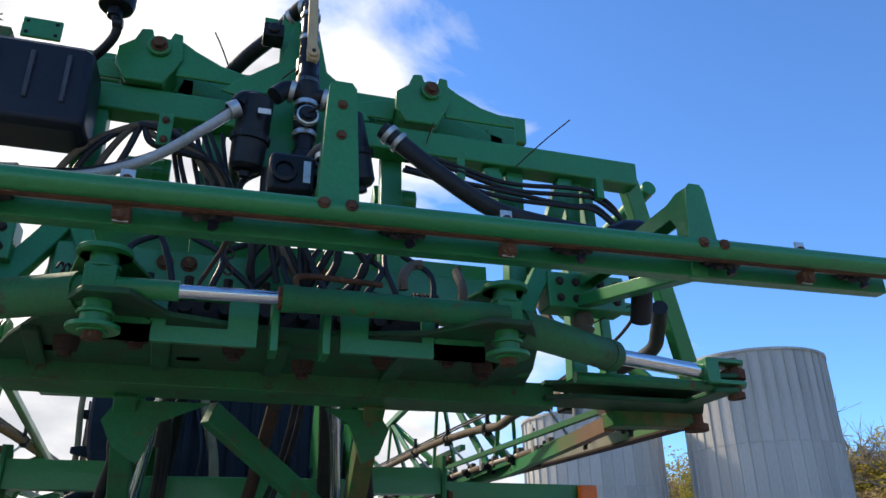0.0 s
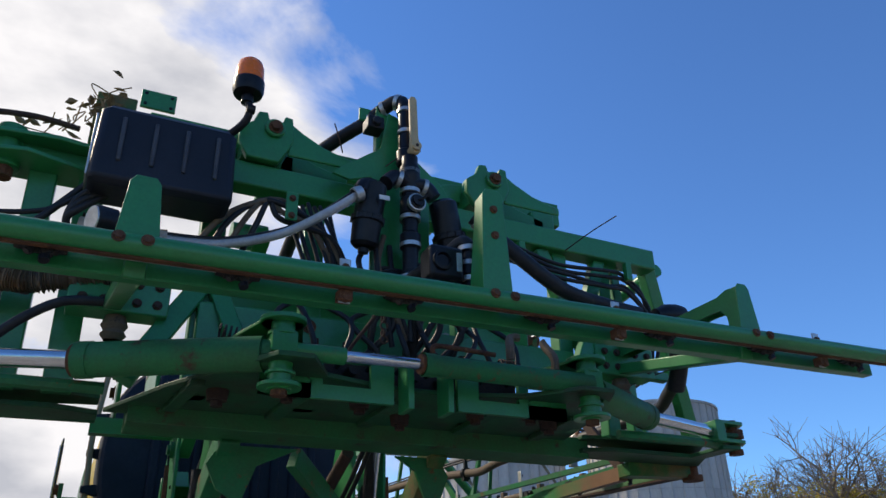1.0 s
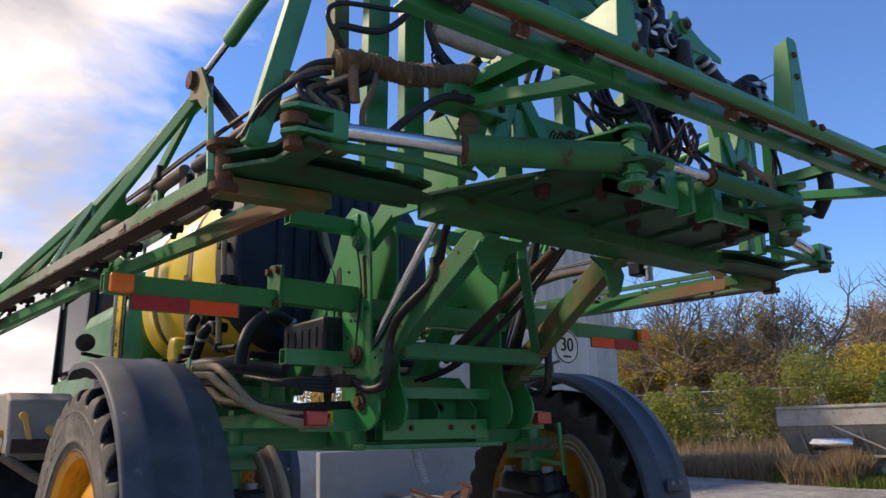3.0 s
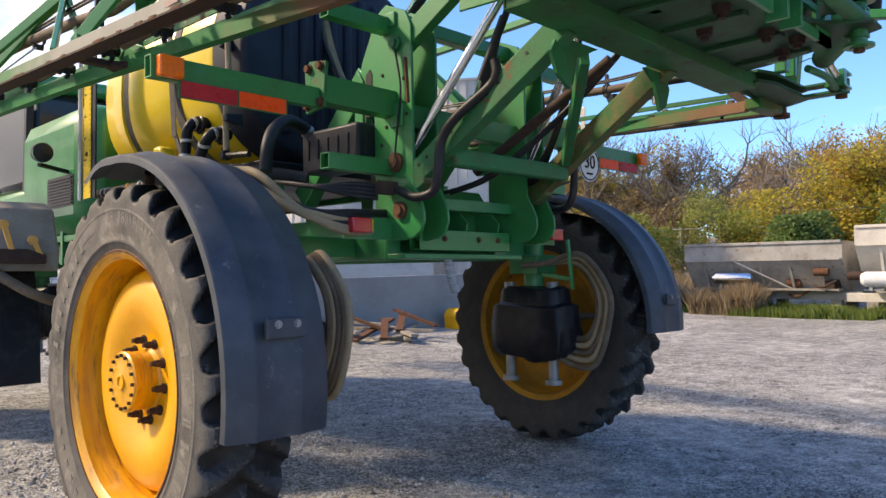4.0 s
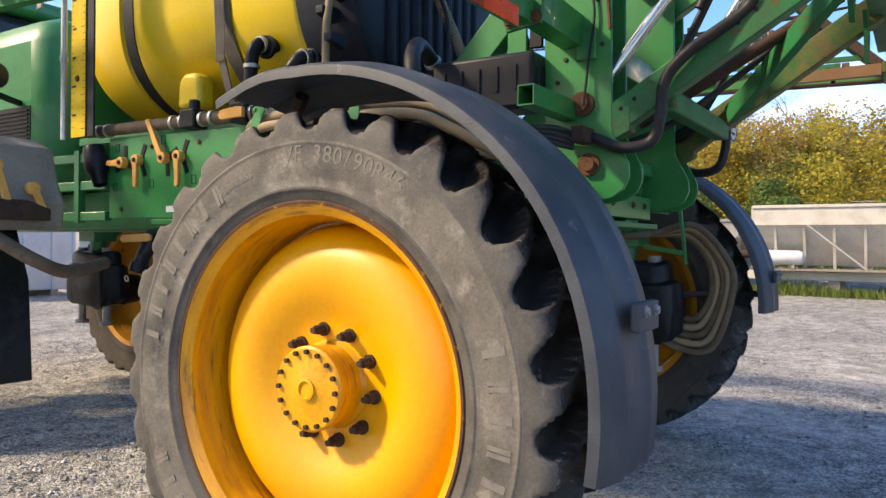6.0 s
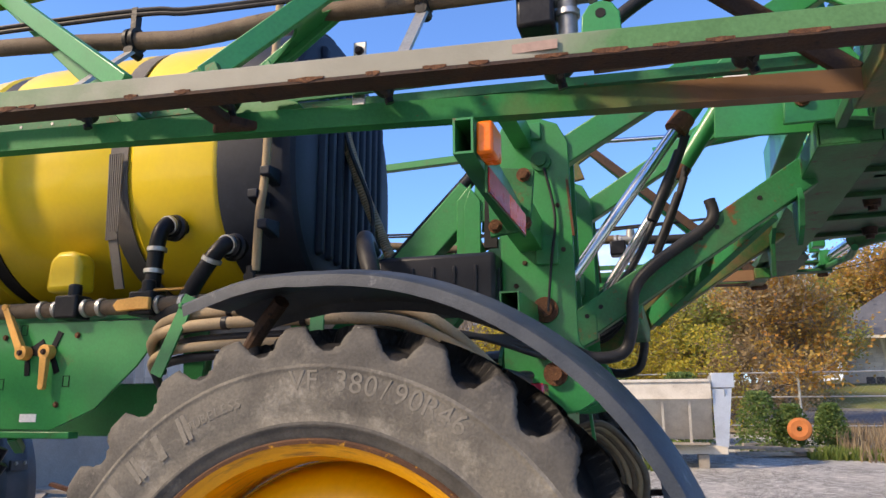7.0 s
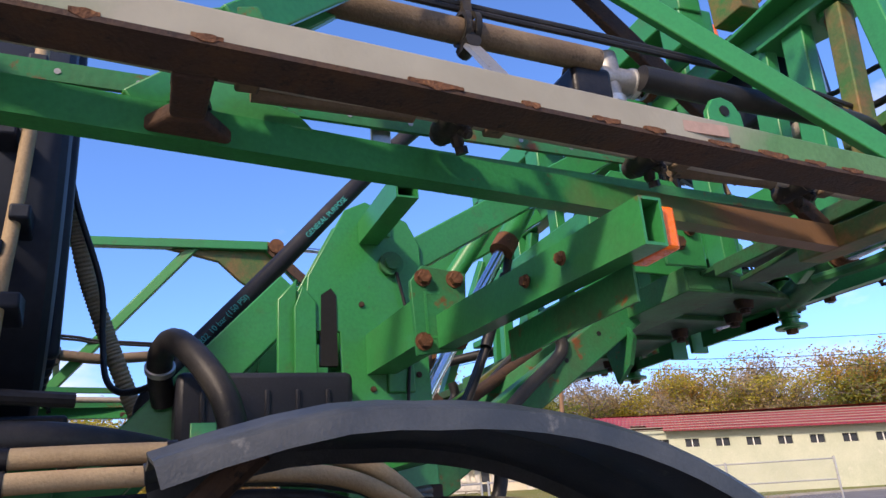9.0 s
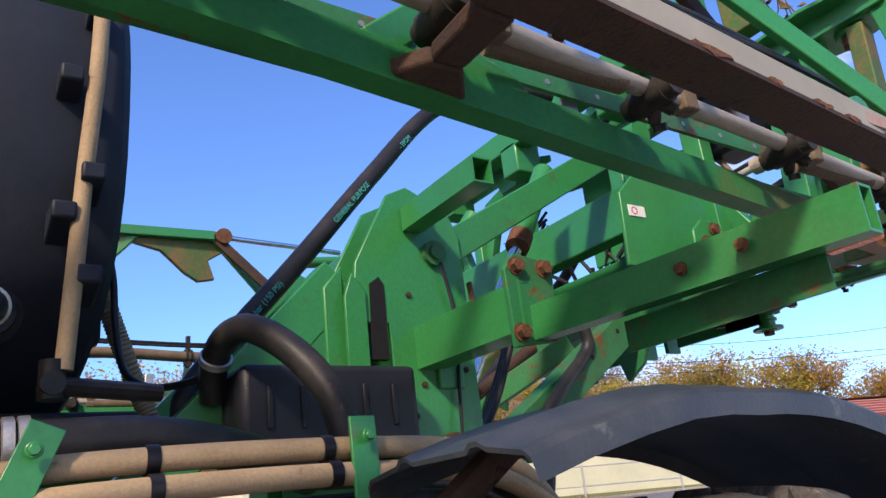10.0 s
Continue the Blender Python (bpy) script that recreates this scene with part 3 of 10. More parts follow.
def tyre_mesh(c, out, steps):
    """A farm tyre: smooth sidewalls running into curved lugs with scooped hollows between them."""
    side = [(0.585, 0.150), (0.600, 0.168), (0.622, 0.182), (0.640, 0.186), (0.644, 0.191), (0.650, 0.191), (0.654, 0.188), (0.690, 0.198), (0.720, 0.202), (0.745, 0.203), (0.775, 0.2015), (0.786, 0.2005), (0.789, 0.2025), (0.794, 0.2025), (0.797, 0.1997)]
    n = LUGS * steps
    rows = [(r, h, None, 0) for r, h in side]
    rows += [(*OUTER[k], INNER[k], k) for k in range(len(OUTER))]
    rows += [(r, -h, (i[0], -i[1]), k) for r, h, i, k in reversed(rows[len(side):-1])] + [(r, -h, None, 0) for r, h in reversed(side)]
    bd = Build()
    kind = []
    pitch = 2 * math.pi / LUGS
    for r, h, low, k in rows:
        for j in range(n):
            t = 2 * math.pi * j / n
            rr, hh, lug = r, h, 1.0
            if low:
                q = abs(h) / 0.2
                lean = -0.155 * math.sin(min(1.0, q) * 1.35) / math.sin(1.35)
                off = 0.0 if h > 0 else 0.5 * pitch
                d = abs((t - lean - off + pitch / 2) % pitch - pitch / 2)
                w = 0.024 + 0.014 * q ** 1.5 + (0.08, 0.08, 0.046, 0.026, 0.013, 0.005)[min(k, 5)] * (k < 6)
                lug = 1 - smooth(w, w + 0.014, d)
                if q < 0.12:
                    d2 = abs((t - lean - 0.5 * pitch - off + pitch / 2) % pitch - pitch / 2)
                    lug = max(lug, (1 - smooth(w, w + 0.026, d2)) * (1 - q / 0.12))
                rr, hh = low[0] + (r - low[0]) * lug, low[1] + (h - low[1]) * lug
            bd.v.append((c.x + out * hh, c.y + rr * math.sin(t), c.z + rr * math.cos(t)))
            # index 1: hollows, their shade put into the darker rubber; 2: lug faces
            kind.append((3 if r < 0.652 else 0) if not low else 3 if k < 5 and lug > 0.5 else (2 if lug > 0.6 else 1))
    for i in range(len(rows) - 1):
        bd.f += [(i * n + j, i * n + (j + 1) % n, (i + 1) * n + (j + 1) % n, (i + 1) * n + j) for j in range(n)]
    return bd, kind


def wheel(x, y, out, separate, up=0.0):
    """A wheel whose outer face looks along out * x."""
    c = Vector((x, y, AXLE + up))
    ax = (out, 0, 0)
    bd = Build()
    rim = [(0.590, -0.165), (0.612, -0.172), (0.612, -0.160), (0.585, -0.150), (0.576, -0.06), (0.566, -0.03), (0.566, 0.05), (0.574, 0.075),
           (0.578, 0.150), (0.600, 0.158), (0.614, 0.170), (0.606, 0.180), (0.590, 0.172), (0.566, 0.150), (0.560, 0.085), (0.550, 0.055),
           (0.550, -0.05), (0.556, -0.08), (0.560, -0.15)]
    lathe(bd, c, ax, rim, 72, closed=True)
    w = part("wheel", bd, wheel_rusty if out < 0 else dirty_wheel, S, "yellow painted steel wheel with rust round the rim", origin=c)
    bd, kind = tyre_mesh(c, out, 22 if separate else 8)
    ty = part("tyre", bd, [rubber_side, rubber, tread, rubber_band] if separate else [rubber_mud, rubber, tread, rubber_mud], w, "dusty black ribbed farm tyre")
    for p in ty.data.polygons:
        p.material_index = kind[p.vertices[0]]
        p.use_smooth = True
    if ty.data.attributes.get("sharp_edge"):
        ty.data.attributes.remove(ty.data.attributes["sharp_edge"])
    bd = Build()
    lathe(bd, c, ax, [(0.6075, 0.181), (0.616, 0.1715), (0.611, 0.164), (0.601, 0.170), (0.598, 0.1795)], 96, closed=True)
    part("rim_edge", bd, rim_rust, w, "rusted outer edge of the rim")
    bd = Build()
    disc = [(0.549, -0.058), (0.543, -0.060), (0.537, -0.040), (0.530, -0.012), (0.515, 0.022), (0.486, 0.052), (0.440, 0.076), (0.385, 0.086), (0.330, 0.080), (0.280, 0.062),
            (0.240, 0.042), (0.205, 0.032), (0.190, 0.030), (0.120, 0.030), (0.02, 0.030)]
    lathe(bd, c, ax, disc, 72)
    part("wheel_disc", bd, wheel_yellow if separate else dirty_wheel, w)
    if out < 0 or not separate:
        bd = Build()
        hub = [(0.150, 0.02), (0.150, 0.03), (0.138, 0.045), (0.134, 0.115), (0.140, 0.120), (0.140, 0.145), (0.132, 0.152), (0.055, 0.152), (0.045, 0.156), (0.02, 0.156), (0.001, 0.156)]
        lathe(bd, c, ax, hub, 40)
        hb = part("hub", bd, wheel_rusty, w, "rust-stained yellow planetary hub")
        bd = Build()
        lathe(bd, c, ax, [(0.036, 0.150), (0.036, 0.163), (0.028, 0.165), (0.024, 0.158), (0.001, 0.158)], 24)
        part("hub_centre_plug", bd, wheel_yellow, hb)
        nut, small = Build(), Build()
        cyl(nut, (0, 0, 0), (0.045, 0, 0), 0.019, 0.017, 6)
        cyl(nut, (0, 0, 0), (0.012, 0, 0), 0.024, seg=12)
        cyl(nut, (0.04, 0, 0), (0.062, 0, 0), 0.011, seg=8)
        cyl(small, (0, 0, 0), (0.014, 0, 0), 0.0085, seg=6)
        nut_me, small_me = mesh_of("wheel_nut", nut, dark_rust), mesh_of("hub_bolt", small, dark_rust)
        for i in range(10):
            t = 2 * math.pi * (i + 0.3) / 10
            piece("wheel_nut", nut_me, w, c + Vector((out * 0.030, 0.186 * math.sin(t), 0.186 * math.cos(t))), scale=(out, 1, 1))
        for i in range(16):
            t = 2 * math.pi * i / 16
            piece("hub_bolt", small_me, w, c + Vector((out * 0.150, 0.122 * math.sin(t), 0.122 * math.cos(t))), scale=(out, 1, 1))
    return w


XW = 1.77
near_wheel = wheel(-XW, 0.0, -1, True)
wheel(1.63, 0.21, 1, False, 0.07)
FRONT = 5.15
wheel(-XW, FRONT, -1, False)
wheel(1.22, FRONT, 1, False)


def fender(x0, x1, y0, low=-97.5, up=0.0):
    """A moulded plastic mudguard over a rear wheel; x0 is its outer edge."""
    prof = []
    for a in np.linspace(low, 2, 30):
        t = radians(a)
        r = 1.045 - 0.03 * smooth(40, 103, -a)
        prof.append((r * math.sin(t), AXLE + r * math.cos(t)))
    for k, (py, pz) in enumerate([(0.10, 1.932), (0.18, 1.928), (0.27, 1.912), (0.36, 1.890), (0.44, 1.866)]):
        prof.append((py, pz))
    prof = [(py, pz + up) for py, pz in prof]
    cross = [(0.0, -0.034), (0.004, -0.010), (0.03, 0.0), (0.19, 0.012), (0.225, 0.021), (0.265, 0.021), (0.30, 0.013), (0.62, 0.013), (0.655, 0.021), (0.695, 0.021), (0.73, 0.012), (0.95, 0.0), (0.985, -0.012), (1.0, -0.040)]
    bd = Build()
    n, m = len(prof), len(cross)
    for lay in (0.0, -0.007):
        for i, (py, pz) in enumerate(prof):
            a, b = prof[max(i - 1, 0)], prof[min(i + 1, n - 1)]
            d = Vector((0, b[0] - a[0], b[1] - a[1])).normalized()
            nr = Vector((0, -d.z, d.y))
            narrow = 0.12 * smooth(n - 5, n - 1, i) ** 2
            for u, h in cross:
                uu = narrow * 0.55 + u * (1 - narrow)
                bd.v.append(tuple(Vector((x0 + (x1 - x0) * uu, y0 + py, pz)) + nr * (h + lay)))
    k = n * m
    for i in range(n - 1):
        for j in range(m - 1):
            bd.f.append((i * m + j, i * m + j + 1, (i + 1) * m + j + 1, (i + 1) * m + j))
            bd.f.append((k + i * m + j, k + (i + 1) * m + j, k + (i + 1) * m + j + 1, k + i * m + j + 1))
    for i in range(n - 1):
        for j in (0, m - 1):
            bd.f.append((i * m + j, (i + 1) * m + j, k + (i + 1) * m + j, k + i * m + j))
    for i in (0, n - 1):
        for j in range(m - 1):
            bd.f.append((i * m + j, i * m + j + 1, k + i * m + j + 1, k + i * m + j))
    f = part("fender", bd, fender_grey, S, "weathered dark grey plastic mudguard")
    xm = (x0 + x1) / 2
    bd = Build()
    box(bd, (xm - 0.085, y0 - 1.058, 1.13), (xm + 0.085, y0 - 1.03, 1.21))
    part("fender_bracket", bd, fender_grey, f, bevel=0.006)
    for s in (-0.04, 0.045):
        bd = Build()
        bolt(bd, (xm + s, y0 - 1.058, 1.185), (0, -1, 0), 0.012, 0.008)
        part("bolt", bd, zinc_dull, f)
    return f


fender(-1.965, -1.50, 0.0)
fender(1.90, 1.43, 0.19, -90, 0.05)
fender(1.42, 0.94, FRONT)
fender(-1.965, -1.50, FRONT)
# stays that carry the mudguards
for s, x, ye in ((-1, -1.68, -1.0), (1, 1.66, -0.80)):
    bd = Build()
    hose(bd, [(s * 1.1, 0.55, 1.55), (x * 0.92, 0.45, 1.72), (x, 0.26, 1.90)], 0.026)
    part("fender_stay", bd, dark_rust, S)
    bd = Build()
    hose(bd, [(s * 1.2, -0.3, 1.05), (x * 0.9, ye * 0.7, 1.05), (x, ye, 1.05)], 0.022)
    part("fender_stay", bd, dark_rust, S)

# front mudflap
bd = Build()
hose(bd, [(-1.75, 2.95, 1.75), (-1.75, 2.6, 1.55), (-1.75, 2.42, 1.2)], 0.02)
plate(bd, [(2.30, 0.62), (2.34, 1.15), (2.50, 1.50), (2.80, 1.62), (2.80, 1.60), (2.54, 1.46), (2.38, 1.12), (2.34, 0.62)], "x", -2.0, 0.45)
part("front_mudflap", bd, black, S)

# chassis
bd = Build()
for x in (-0.47, 0.47):
    beam(bd, (x, -0.25, 1.58), (x, 6.6, 1.58), 0.11, 0.26)
for y in (0.1, 1.6, 3.4, 5.9):
    beam(bd, (-0.45, y, 1.58), (0.45, y, 1.58), 0.12, 0.2)
part("chassis", bd, green, S, bevel=0.008)
for y, lx in ((0.0, 1.16), (FRONT, 0.66)):
    bd = Build()
    beam(bd, (-lx - 0.09, y + 0.12, 1.53), (lx + 0.09, y + 0.12, 1.53), 0.17, 0.12)
    part("axle_beam", bd, green, S, bevel=0.01)
    for s in (-1, 1):
        bd = Build()
        cyl(bd, (s * lx, y, 1.02), (s * lx, y, 1.58), 0.075)
        box(bd, (s * lx - 0.12, y - 0.12, 1.36), (s * lx + 0.12, y + 0.14, 1.5))
        leg = part("leg", bd, green, S, bevel=0.008)
        bd = Build()
        lathe(bd, (s * (lx + 0.06), y, AXLE), (s, 0, 0), [(0.001, -0.12), (0.15, -0.12), (0.19, -0.08), (0.20, 0.05), (0.17, 0.16), (0.14, 0.36)], 28)
        part("drive_motor", bd, black, leg, "black drive motor")
        bd = Build()
        n = 40
        for k, (z, g) in enumerate(((1.26, 0.72), (1.24, 0.80), (1.14, 0.84), (1.12, 1.0), (0.95, 1.05), (0.80, 1.0), (0.75, 0.85))):
            for i in range(n):
                a = 2 * math.pi * i / n
                fold = 1 + 0.05 * math.sin(9 * a + k * 0.7) * smooth(1.13, 0.8, z)
                cc, ss = math.cos(a), math.sin(a)
                bd.v.append((s * (lx - 0.03) + 0.17 * g * fold * math.copysign(abs(cc) ** 0.6, cc), y - 0.03 + 0.34 * g * fold * math.copysign(abs(ss) ** 0.6, ss), z + 0.012 * math.sin(3 * a)))
        bd.f = [(k * n + i, k * n + (i + 1) % n, (k + 1) * n + (i + 1) % n, (k + 1) * n + i) for k in range(6) for i in range(n)] + [tuple(range(n)), tuple(range(7 * n - 1, 6 * n - 1, -1))]
        part("rubber_apron", bd, black, leg, "black rubber cover wrapped round the motor")
        for k, dy in ((0, -0.2), (1, 0.2)):
            bd = Build()
            cyl(bd, (s * (lx - 0.04), y + dy, 0.58), (s * (lx - 0.04), y + dy, 1.05), 0.036)
            cyl(bd, (s * (lx - 0.04), y + dy, 0.555), (s * (lx - 0.04), y + dy, 0.59), 0.062)
            cyl(bd, (s * (lx - 0.04), y + dy, 0.95), (s * (lx - 0.04), y + dy, 1.30), 0.045)
            part("suspension_post", bd, zinc_dull, leg)

# rear cross member and hitch plates
bd = Build()
plate(bd, [(-0.46, 1.50), (0.46, 1.50), (0.46, 1.80), (0.36, 1.90), (-0.36, 1.90), (-0.46, 1.80)], "y", -0.17, 0.02)
beam(bd, (-0.52, -0.28, 1.47), (0.52, -0.28, 1.47), 0.24, 0.03)
beam(bd, (-0.5, -0.36, 1.78), (0.5, -0.36, 1.78), 0.07, 0.07)
rcm = part("rear_cross_member", bd, green, S, bevel=0.005)
bd = Build()
square_tube(bd, (-0.40, -0.35, 1.565), (0.40, -0.35, 1.565), 0.09, 0.12, 0.008)
part("lower_tube", bd, green_clean, rcm, bevel=0.004)
for x in (-0.27, 0.03, 0.33):
    bd = Build()
    plate(bd, [(-0.17, 1.63), (-0.36, 1.63), (-0.37, 1.68), (-0.30, 1.75), (-0.17, 1.78)], "x", x - 0.007, 0.014)
    part("web_plate", bd, green, rcm, bevel=0.003)
for x, r in ((-0.13, 0.040), (0.17, 0.028)):
    bd = Build()
    lathe(bd, (x, -0.172, 1.70), (0, -1, 0), [(r, 0.0), (r + 0.014, 0.0), (r + 0.014, 0.02), (r, 0.02)], 24, closed=True)
    part("hole_collar", bd, green_dirty, rcm)
    # black disc paints the dark inside of the hole; the plate is uncut
    bd = Build()
    cyl(bd, (x, -0.172, 1.70), (x, -0.178, 1.70), r, seg=24)
    part("hole", bd, ink, rcm)
for x in (-0.34, -0.20, 0.10, 0.28):
    bd = Build()
    bolt(bd, (x, -0.395, 1.575), (0, -1, 0), 0.014, 0.010)
    part("bolt", bd, rust, rcm)

MAST = [(-0.20, 1.62), (-0.34, 1.56), (-0.44, 1.555), (-0.52, 1.57), (-0.575, 1.605), (-0.60, 1.66), (-0.595, 1.72), (-0.56, 1.79), (-0.52, 1.86), (-0.505, 2.74), (-0.46, 2.83), (-0.30, 2.90), (-0.22, 2.86), (-0.08, 2.60), (-0.06, 2.40), (-0.19, 2.40), (-0.20, 2.0)]
for s in (-1, 1):
    cx = 0.03
    for k, x in enumerate((0.585, 0.40)):
        bd = Build()
        plate(bd, MAST, "x", cx + s * x - 0.009, 0.018)
        m = part("mast_plate", bd, green_clean, S, bevel=0.004)
        if k == 0:
            for y, z, r in ((-0.385, 1.99, 0.055), (-0.385, 2.655, 0.045), (-0.42, 1.72, 0.05)):
                bd = Build()
                o = Vector((cx + s * x, y, z))
                cyl(bd, o, o + Vector((s * 0.03, 0, 0)), r, seg=24)
                cyl(bd, o + Vector((s * 0.03, 0, 0)), o + Vector((s * 0.045, 0, 0)), r * 0.6, seg=12)
                part("pivot_pin", bd, rust if z < 2.5 else green_dirty, m)
            for y, z in ((-0.30, 2.35), (-0.3, 2.2), (-0.27, 2.5), (-0.26, 2.1), (-0.45, 2.45), (-0.23, 1.9), (-0.47, 2.25)):
                bd = Build()
                bolt(bd, (cx + s * (x + 0.009), y, z), (s, 0, 0), 0.008, 0.004)
                part("bolt", bd, dark_rust, m)
    # brace running forward and down from the mast
    bd = Build()
    beam(bd, (cx + s * 0.50, -0.05, 2.56), (cx + s * 0.50, 0.62, 1.86), 0.10, 0.15)
    plate(bd, [(-0.20, 2.05), (-0.05, 2.45), (-0.05, 2.60), (0.02, 2.52), (0.02, 2.05)], "x", cx + s * 0.55 - 0.007, 0.014)
    part("mast_brace", bd, green_clean, S, bevel=0.006)
    # short stub tubes
    for z, out, y in ((2.77, 1.03, -0.305), (1.965, 1.04, -0.32)):
        bd = Build()
        square_tube(bd, (cx + s * 0.60, y, z), (cx + s * out, y, z), 0.075, 0.085, 0.006)
        part("stub_tube", bd, green_clean, S)
bd = Build()
beam(bd, (-0.58, -0.40, 2.25), (0.62, -0.40, 2.25), 0.10, 0.13)
beam(bd, (-0.58, -0.35, 2.80), (0.62, -0.35, 2.80), 0.08, 0.08)
part("mast_cross_tube", bd, green, S, bevel=0.006)

# light bar
for s in (-1, 1):
    cx = 0.03
    bd = Build()
    square_tube(bd, (cx + s * 1.10, -0.36, 2.27), (cx + s * 2.02, -0.411, 2.256), 0.054, 0.097, 0.006)
    lb = part("light_bar", bd, chipped_green, S, "green square light bar with chipped paint")
    bd = Build()
    square_tube(bd, (cx + s * 0.58, -0.33, 2.32), (cx + s * 1.12, -0.35, 2.32), 0.10, 0.14, 0.008)
    part("bar_root", bd, chipped_green, lb)
    for q_ in (1.62, 1.78):
        bd = Build()
        bolt(bd, (cx + s * q_, -0.356, 2.262), (0, 1, 0), 0.012, 0.010)
        part("bolt", bd, rust, lb)
    bd = Build()
    plate(bd, [(-0.42, 2.22), (-0.27, 2.20), (-0.26, 2.42), (-0.30, 2.47), (-0.44, 2.45)], "x", cx + s * 1.10 - 0.02, 0.02)
    part("bar_flange", bd, green_dirty, lb, bevel=0.003)
    for y, z in ((-0.40, 2.245), (-0.29, 2.24), (-0.30, 2.43), (-0.40, 2.43)):
        bd = Build()
        bolt(bd, (cx + s * 1.12, y, z), (s, 0, 0), 0.02, 0.02)
        part("bolt", bd, rust, lb)
    bd = Build()
    box(bd, (min(cx + s * 1.89, cx + s * 2.0), -0.485, 2.21), (max(cx + s * 1.89, cx + s * 2.0), -0.440, 2.30))
    part("amber_lamp", bd, amber, lb, "orange marker lamp", bevel=0.008)
    bd = Build()
    plate(bd, [(min(cx + s * 1.35, cx + s * 1.9), 2.135), (max(cx + s * 1.35, cx + s * 1.9), 2.135), (max(cx + s * 1.35, cx + s * 1.9), 2.215), (min(cx + s * 1.35, cx + s * 1.9), 2.215)], "y", -0.445, 0.006)
    rp = part("reflector_plate", bd, green_dirty, lb, "thin green plate with reflective tape on its back")
    bd = Build()
    a, b = sorted((cx + s * 1.62, cx + s * 1.89))
    box(bd, (a, -0.449, 2.14), (b, -0.4455, 2.21))
    part("red_strip", bd, red_tape, rp)
    bd = Build()
    a, b = sorted((cx + s * 1.36, cx + s * 1.61))
    box(bd, (a, -0.449, 2.14), (b, -0.4455, 2.21))
    part("orange_strip", bd, orange_tape, rp)
    # tail reflectors
    bd = Build()
    a, b = sorted((cx + s * 0.80, cx + s * 0.93))
    box(bd, (a, -0.42, 1.59), (b, -0.36, 1.67))
    part("tail_light", bd, red_lens, S, "red tail light", bevel=0.008)
    bd = Build()
    beam(bd, (cx + s * 0.55, -0.33, 1.62), (cx + s * 0.93, -0.33, 1.62), 0.02, 0.12)
    part("tail_light_bracket", bd, green, S)

# tank
TC, TW, TH = Vector((0, 0, 2.83)), 0.92, 0.75


def tank_ring(y, k, n=56, flat=2.6):
    out = []
    for i in range(n):
        t = 2 * math.pi * i / n
        c, s = math.cos(t), math.sin(t)
        x = TW * k * math.copysign(abs(c) ** (2 / flat), c)
        out.append((x, y + 0.135 * (x + 0.92) * (1 - smooth(0.6, 1.07, y)), TC.z + TH * k * math.copysign(abs(s) ** (2 / flat), s)))
    return out


def tank_shell(stations, cap0, cap1):
    bd = Build()
    n = 56
    for y, k in stations:
        bd.v += tank_ring(y, k, n)
    for j in range(len(stations) - 1):
        bd.f += [(j * n + i, j * n + (i + 1) % n, (j + 1) * n + (i + 1) % n, (j + 1) * n + i) for i in range(n)]
    if cap0:
        bd.f.append(tuple(range(n)))
    if cap1:
        bd.f.append(tuple(range(len(bd.v) - n, len(bd.v))))
    return bd


part("tank", tank_shell([(1.07, 0.955), (1.08, 0.965), (1.10, 0.972), (1.52, 0.985), (1.55, 0.965), (1.66, 0.965), (1.69, 0.985), (2.38, 0.985), (2.41, 0.955), (2.50, 0.955), (2.53, 0.98), (2.9, 0.95), (3.05, 0.86), (3.12, 0.6)], False, True), tank_yellow, S, "yellow plastic spray tank with moulded ribs")
td = part("tank_end", tank_shell([(0.655, 0.80), (0.659, 0.90), (0.670, 0.945), (0.69, 0.966), (0.73, 0.975), (1.03, 0.98), (1.065, 0.975), (1.075, 0.95)], True, False), tank_dark, S, "dark blue-black ribbed end of the spray tank")
for i in range(9):
    bd = Build()
    x = -0.56 + i * 0.14
    yr = 0.655 + 0.135 * (x + 0.92)
    beam(bd, (x, yr, 2.30), (x, yr, 3.38), 0.065, 0.060, (0, 1, 0))
    part("rib", bd, tank_dark, td, bevel=0.02)

# ---- the boom rack at the rear ----
CX = 0.09                      # middle of the rack
# main cross beam and the plates under the rack
bd = Build()
square_tube(bd, (-0.895, -1.553, 2.545), (1.235, -1.553, 2.530), 0.225, 0.098, 0.008)
box(bd, (-0.890, -1.655, 2.505), (-0.880, -1.452, 2.585))
rk = part("rack_beam", bd, grimy_green, S, "green cross beam with bare rusty patches", bevel=0.004)
bd = Build()
plate(bd, [(-0.98, -1.52), (-0.80, -1.95), (-0.62, -2.28), (-0.52, -2.46), (-0.40, -2.46), (-0.30, -2.28), (-0.05, -2.20), (0.24, -2.20), (0.50, -2.28), (0.66, -2.46),
           (0.80, -2.46), (0.90, -2.28), (1.02, -1.95), (1.14, -1.52)], "z", 2.560, 0.018)
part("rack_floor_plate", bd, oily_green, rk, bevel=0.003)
for x, y in ((-0.40, -2.12), (-0.10, -2.05), (0.40, -2.05), (0.62, -2.12), (-0.62, -1.98), (0.80, -1.98), (0.15, -1.85)):
    bd = Build()
    cyl(bd, (x, y, 2.52), (x, y, 2.56), 0.036, 0.042, 16)
    cyl(bd, (x, y, 2.50), (x, y, 2.525), 0.022, seg=8)
    part("hanger_pin", bd, dark_rust, rk)
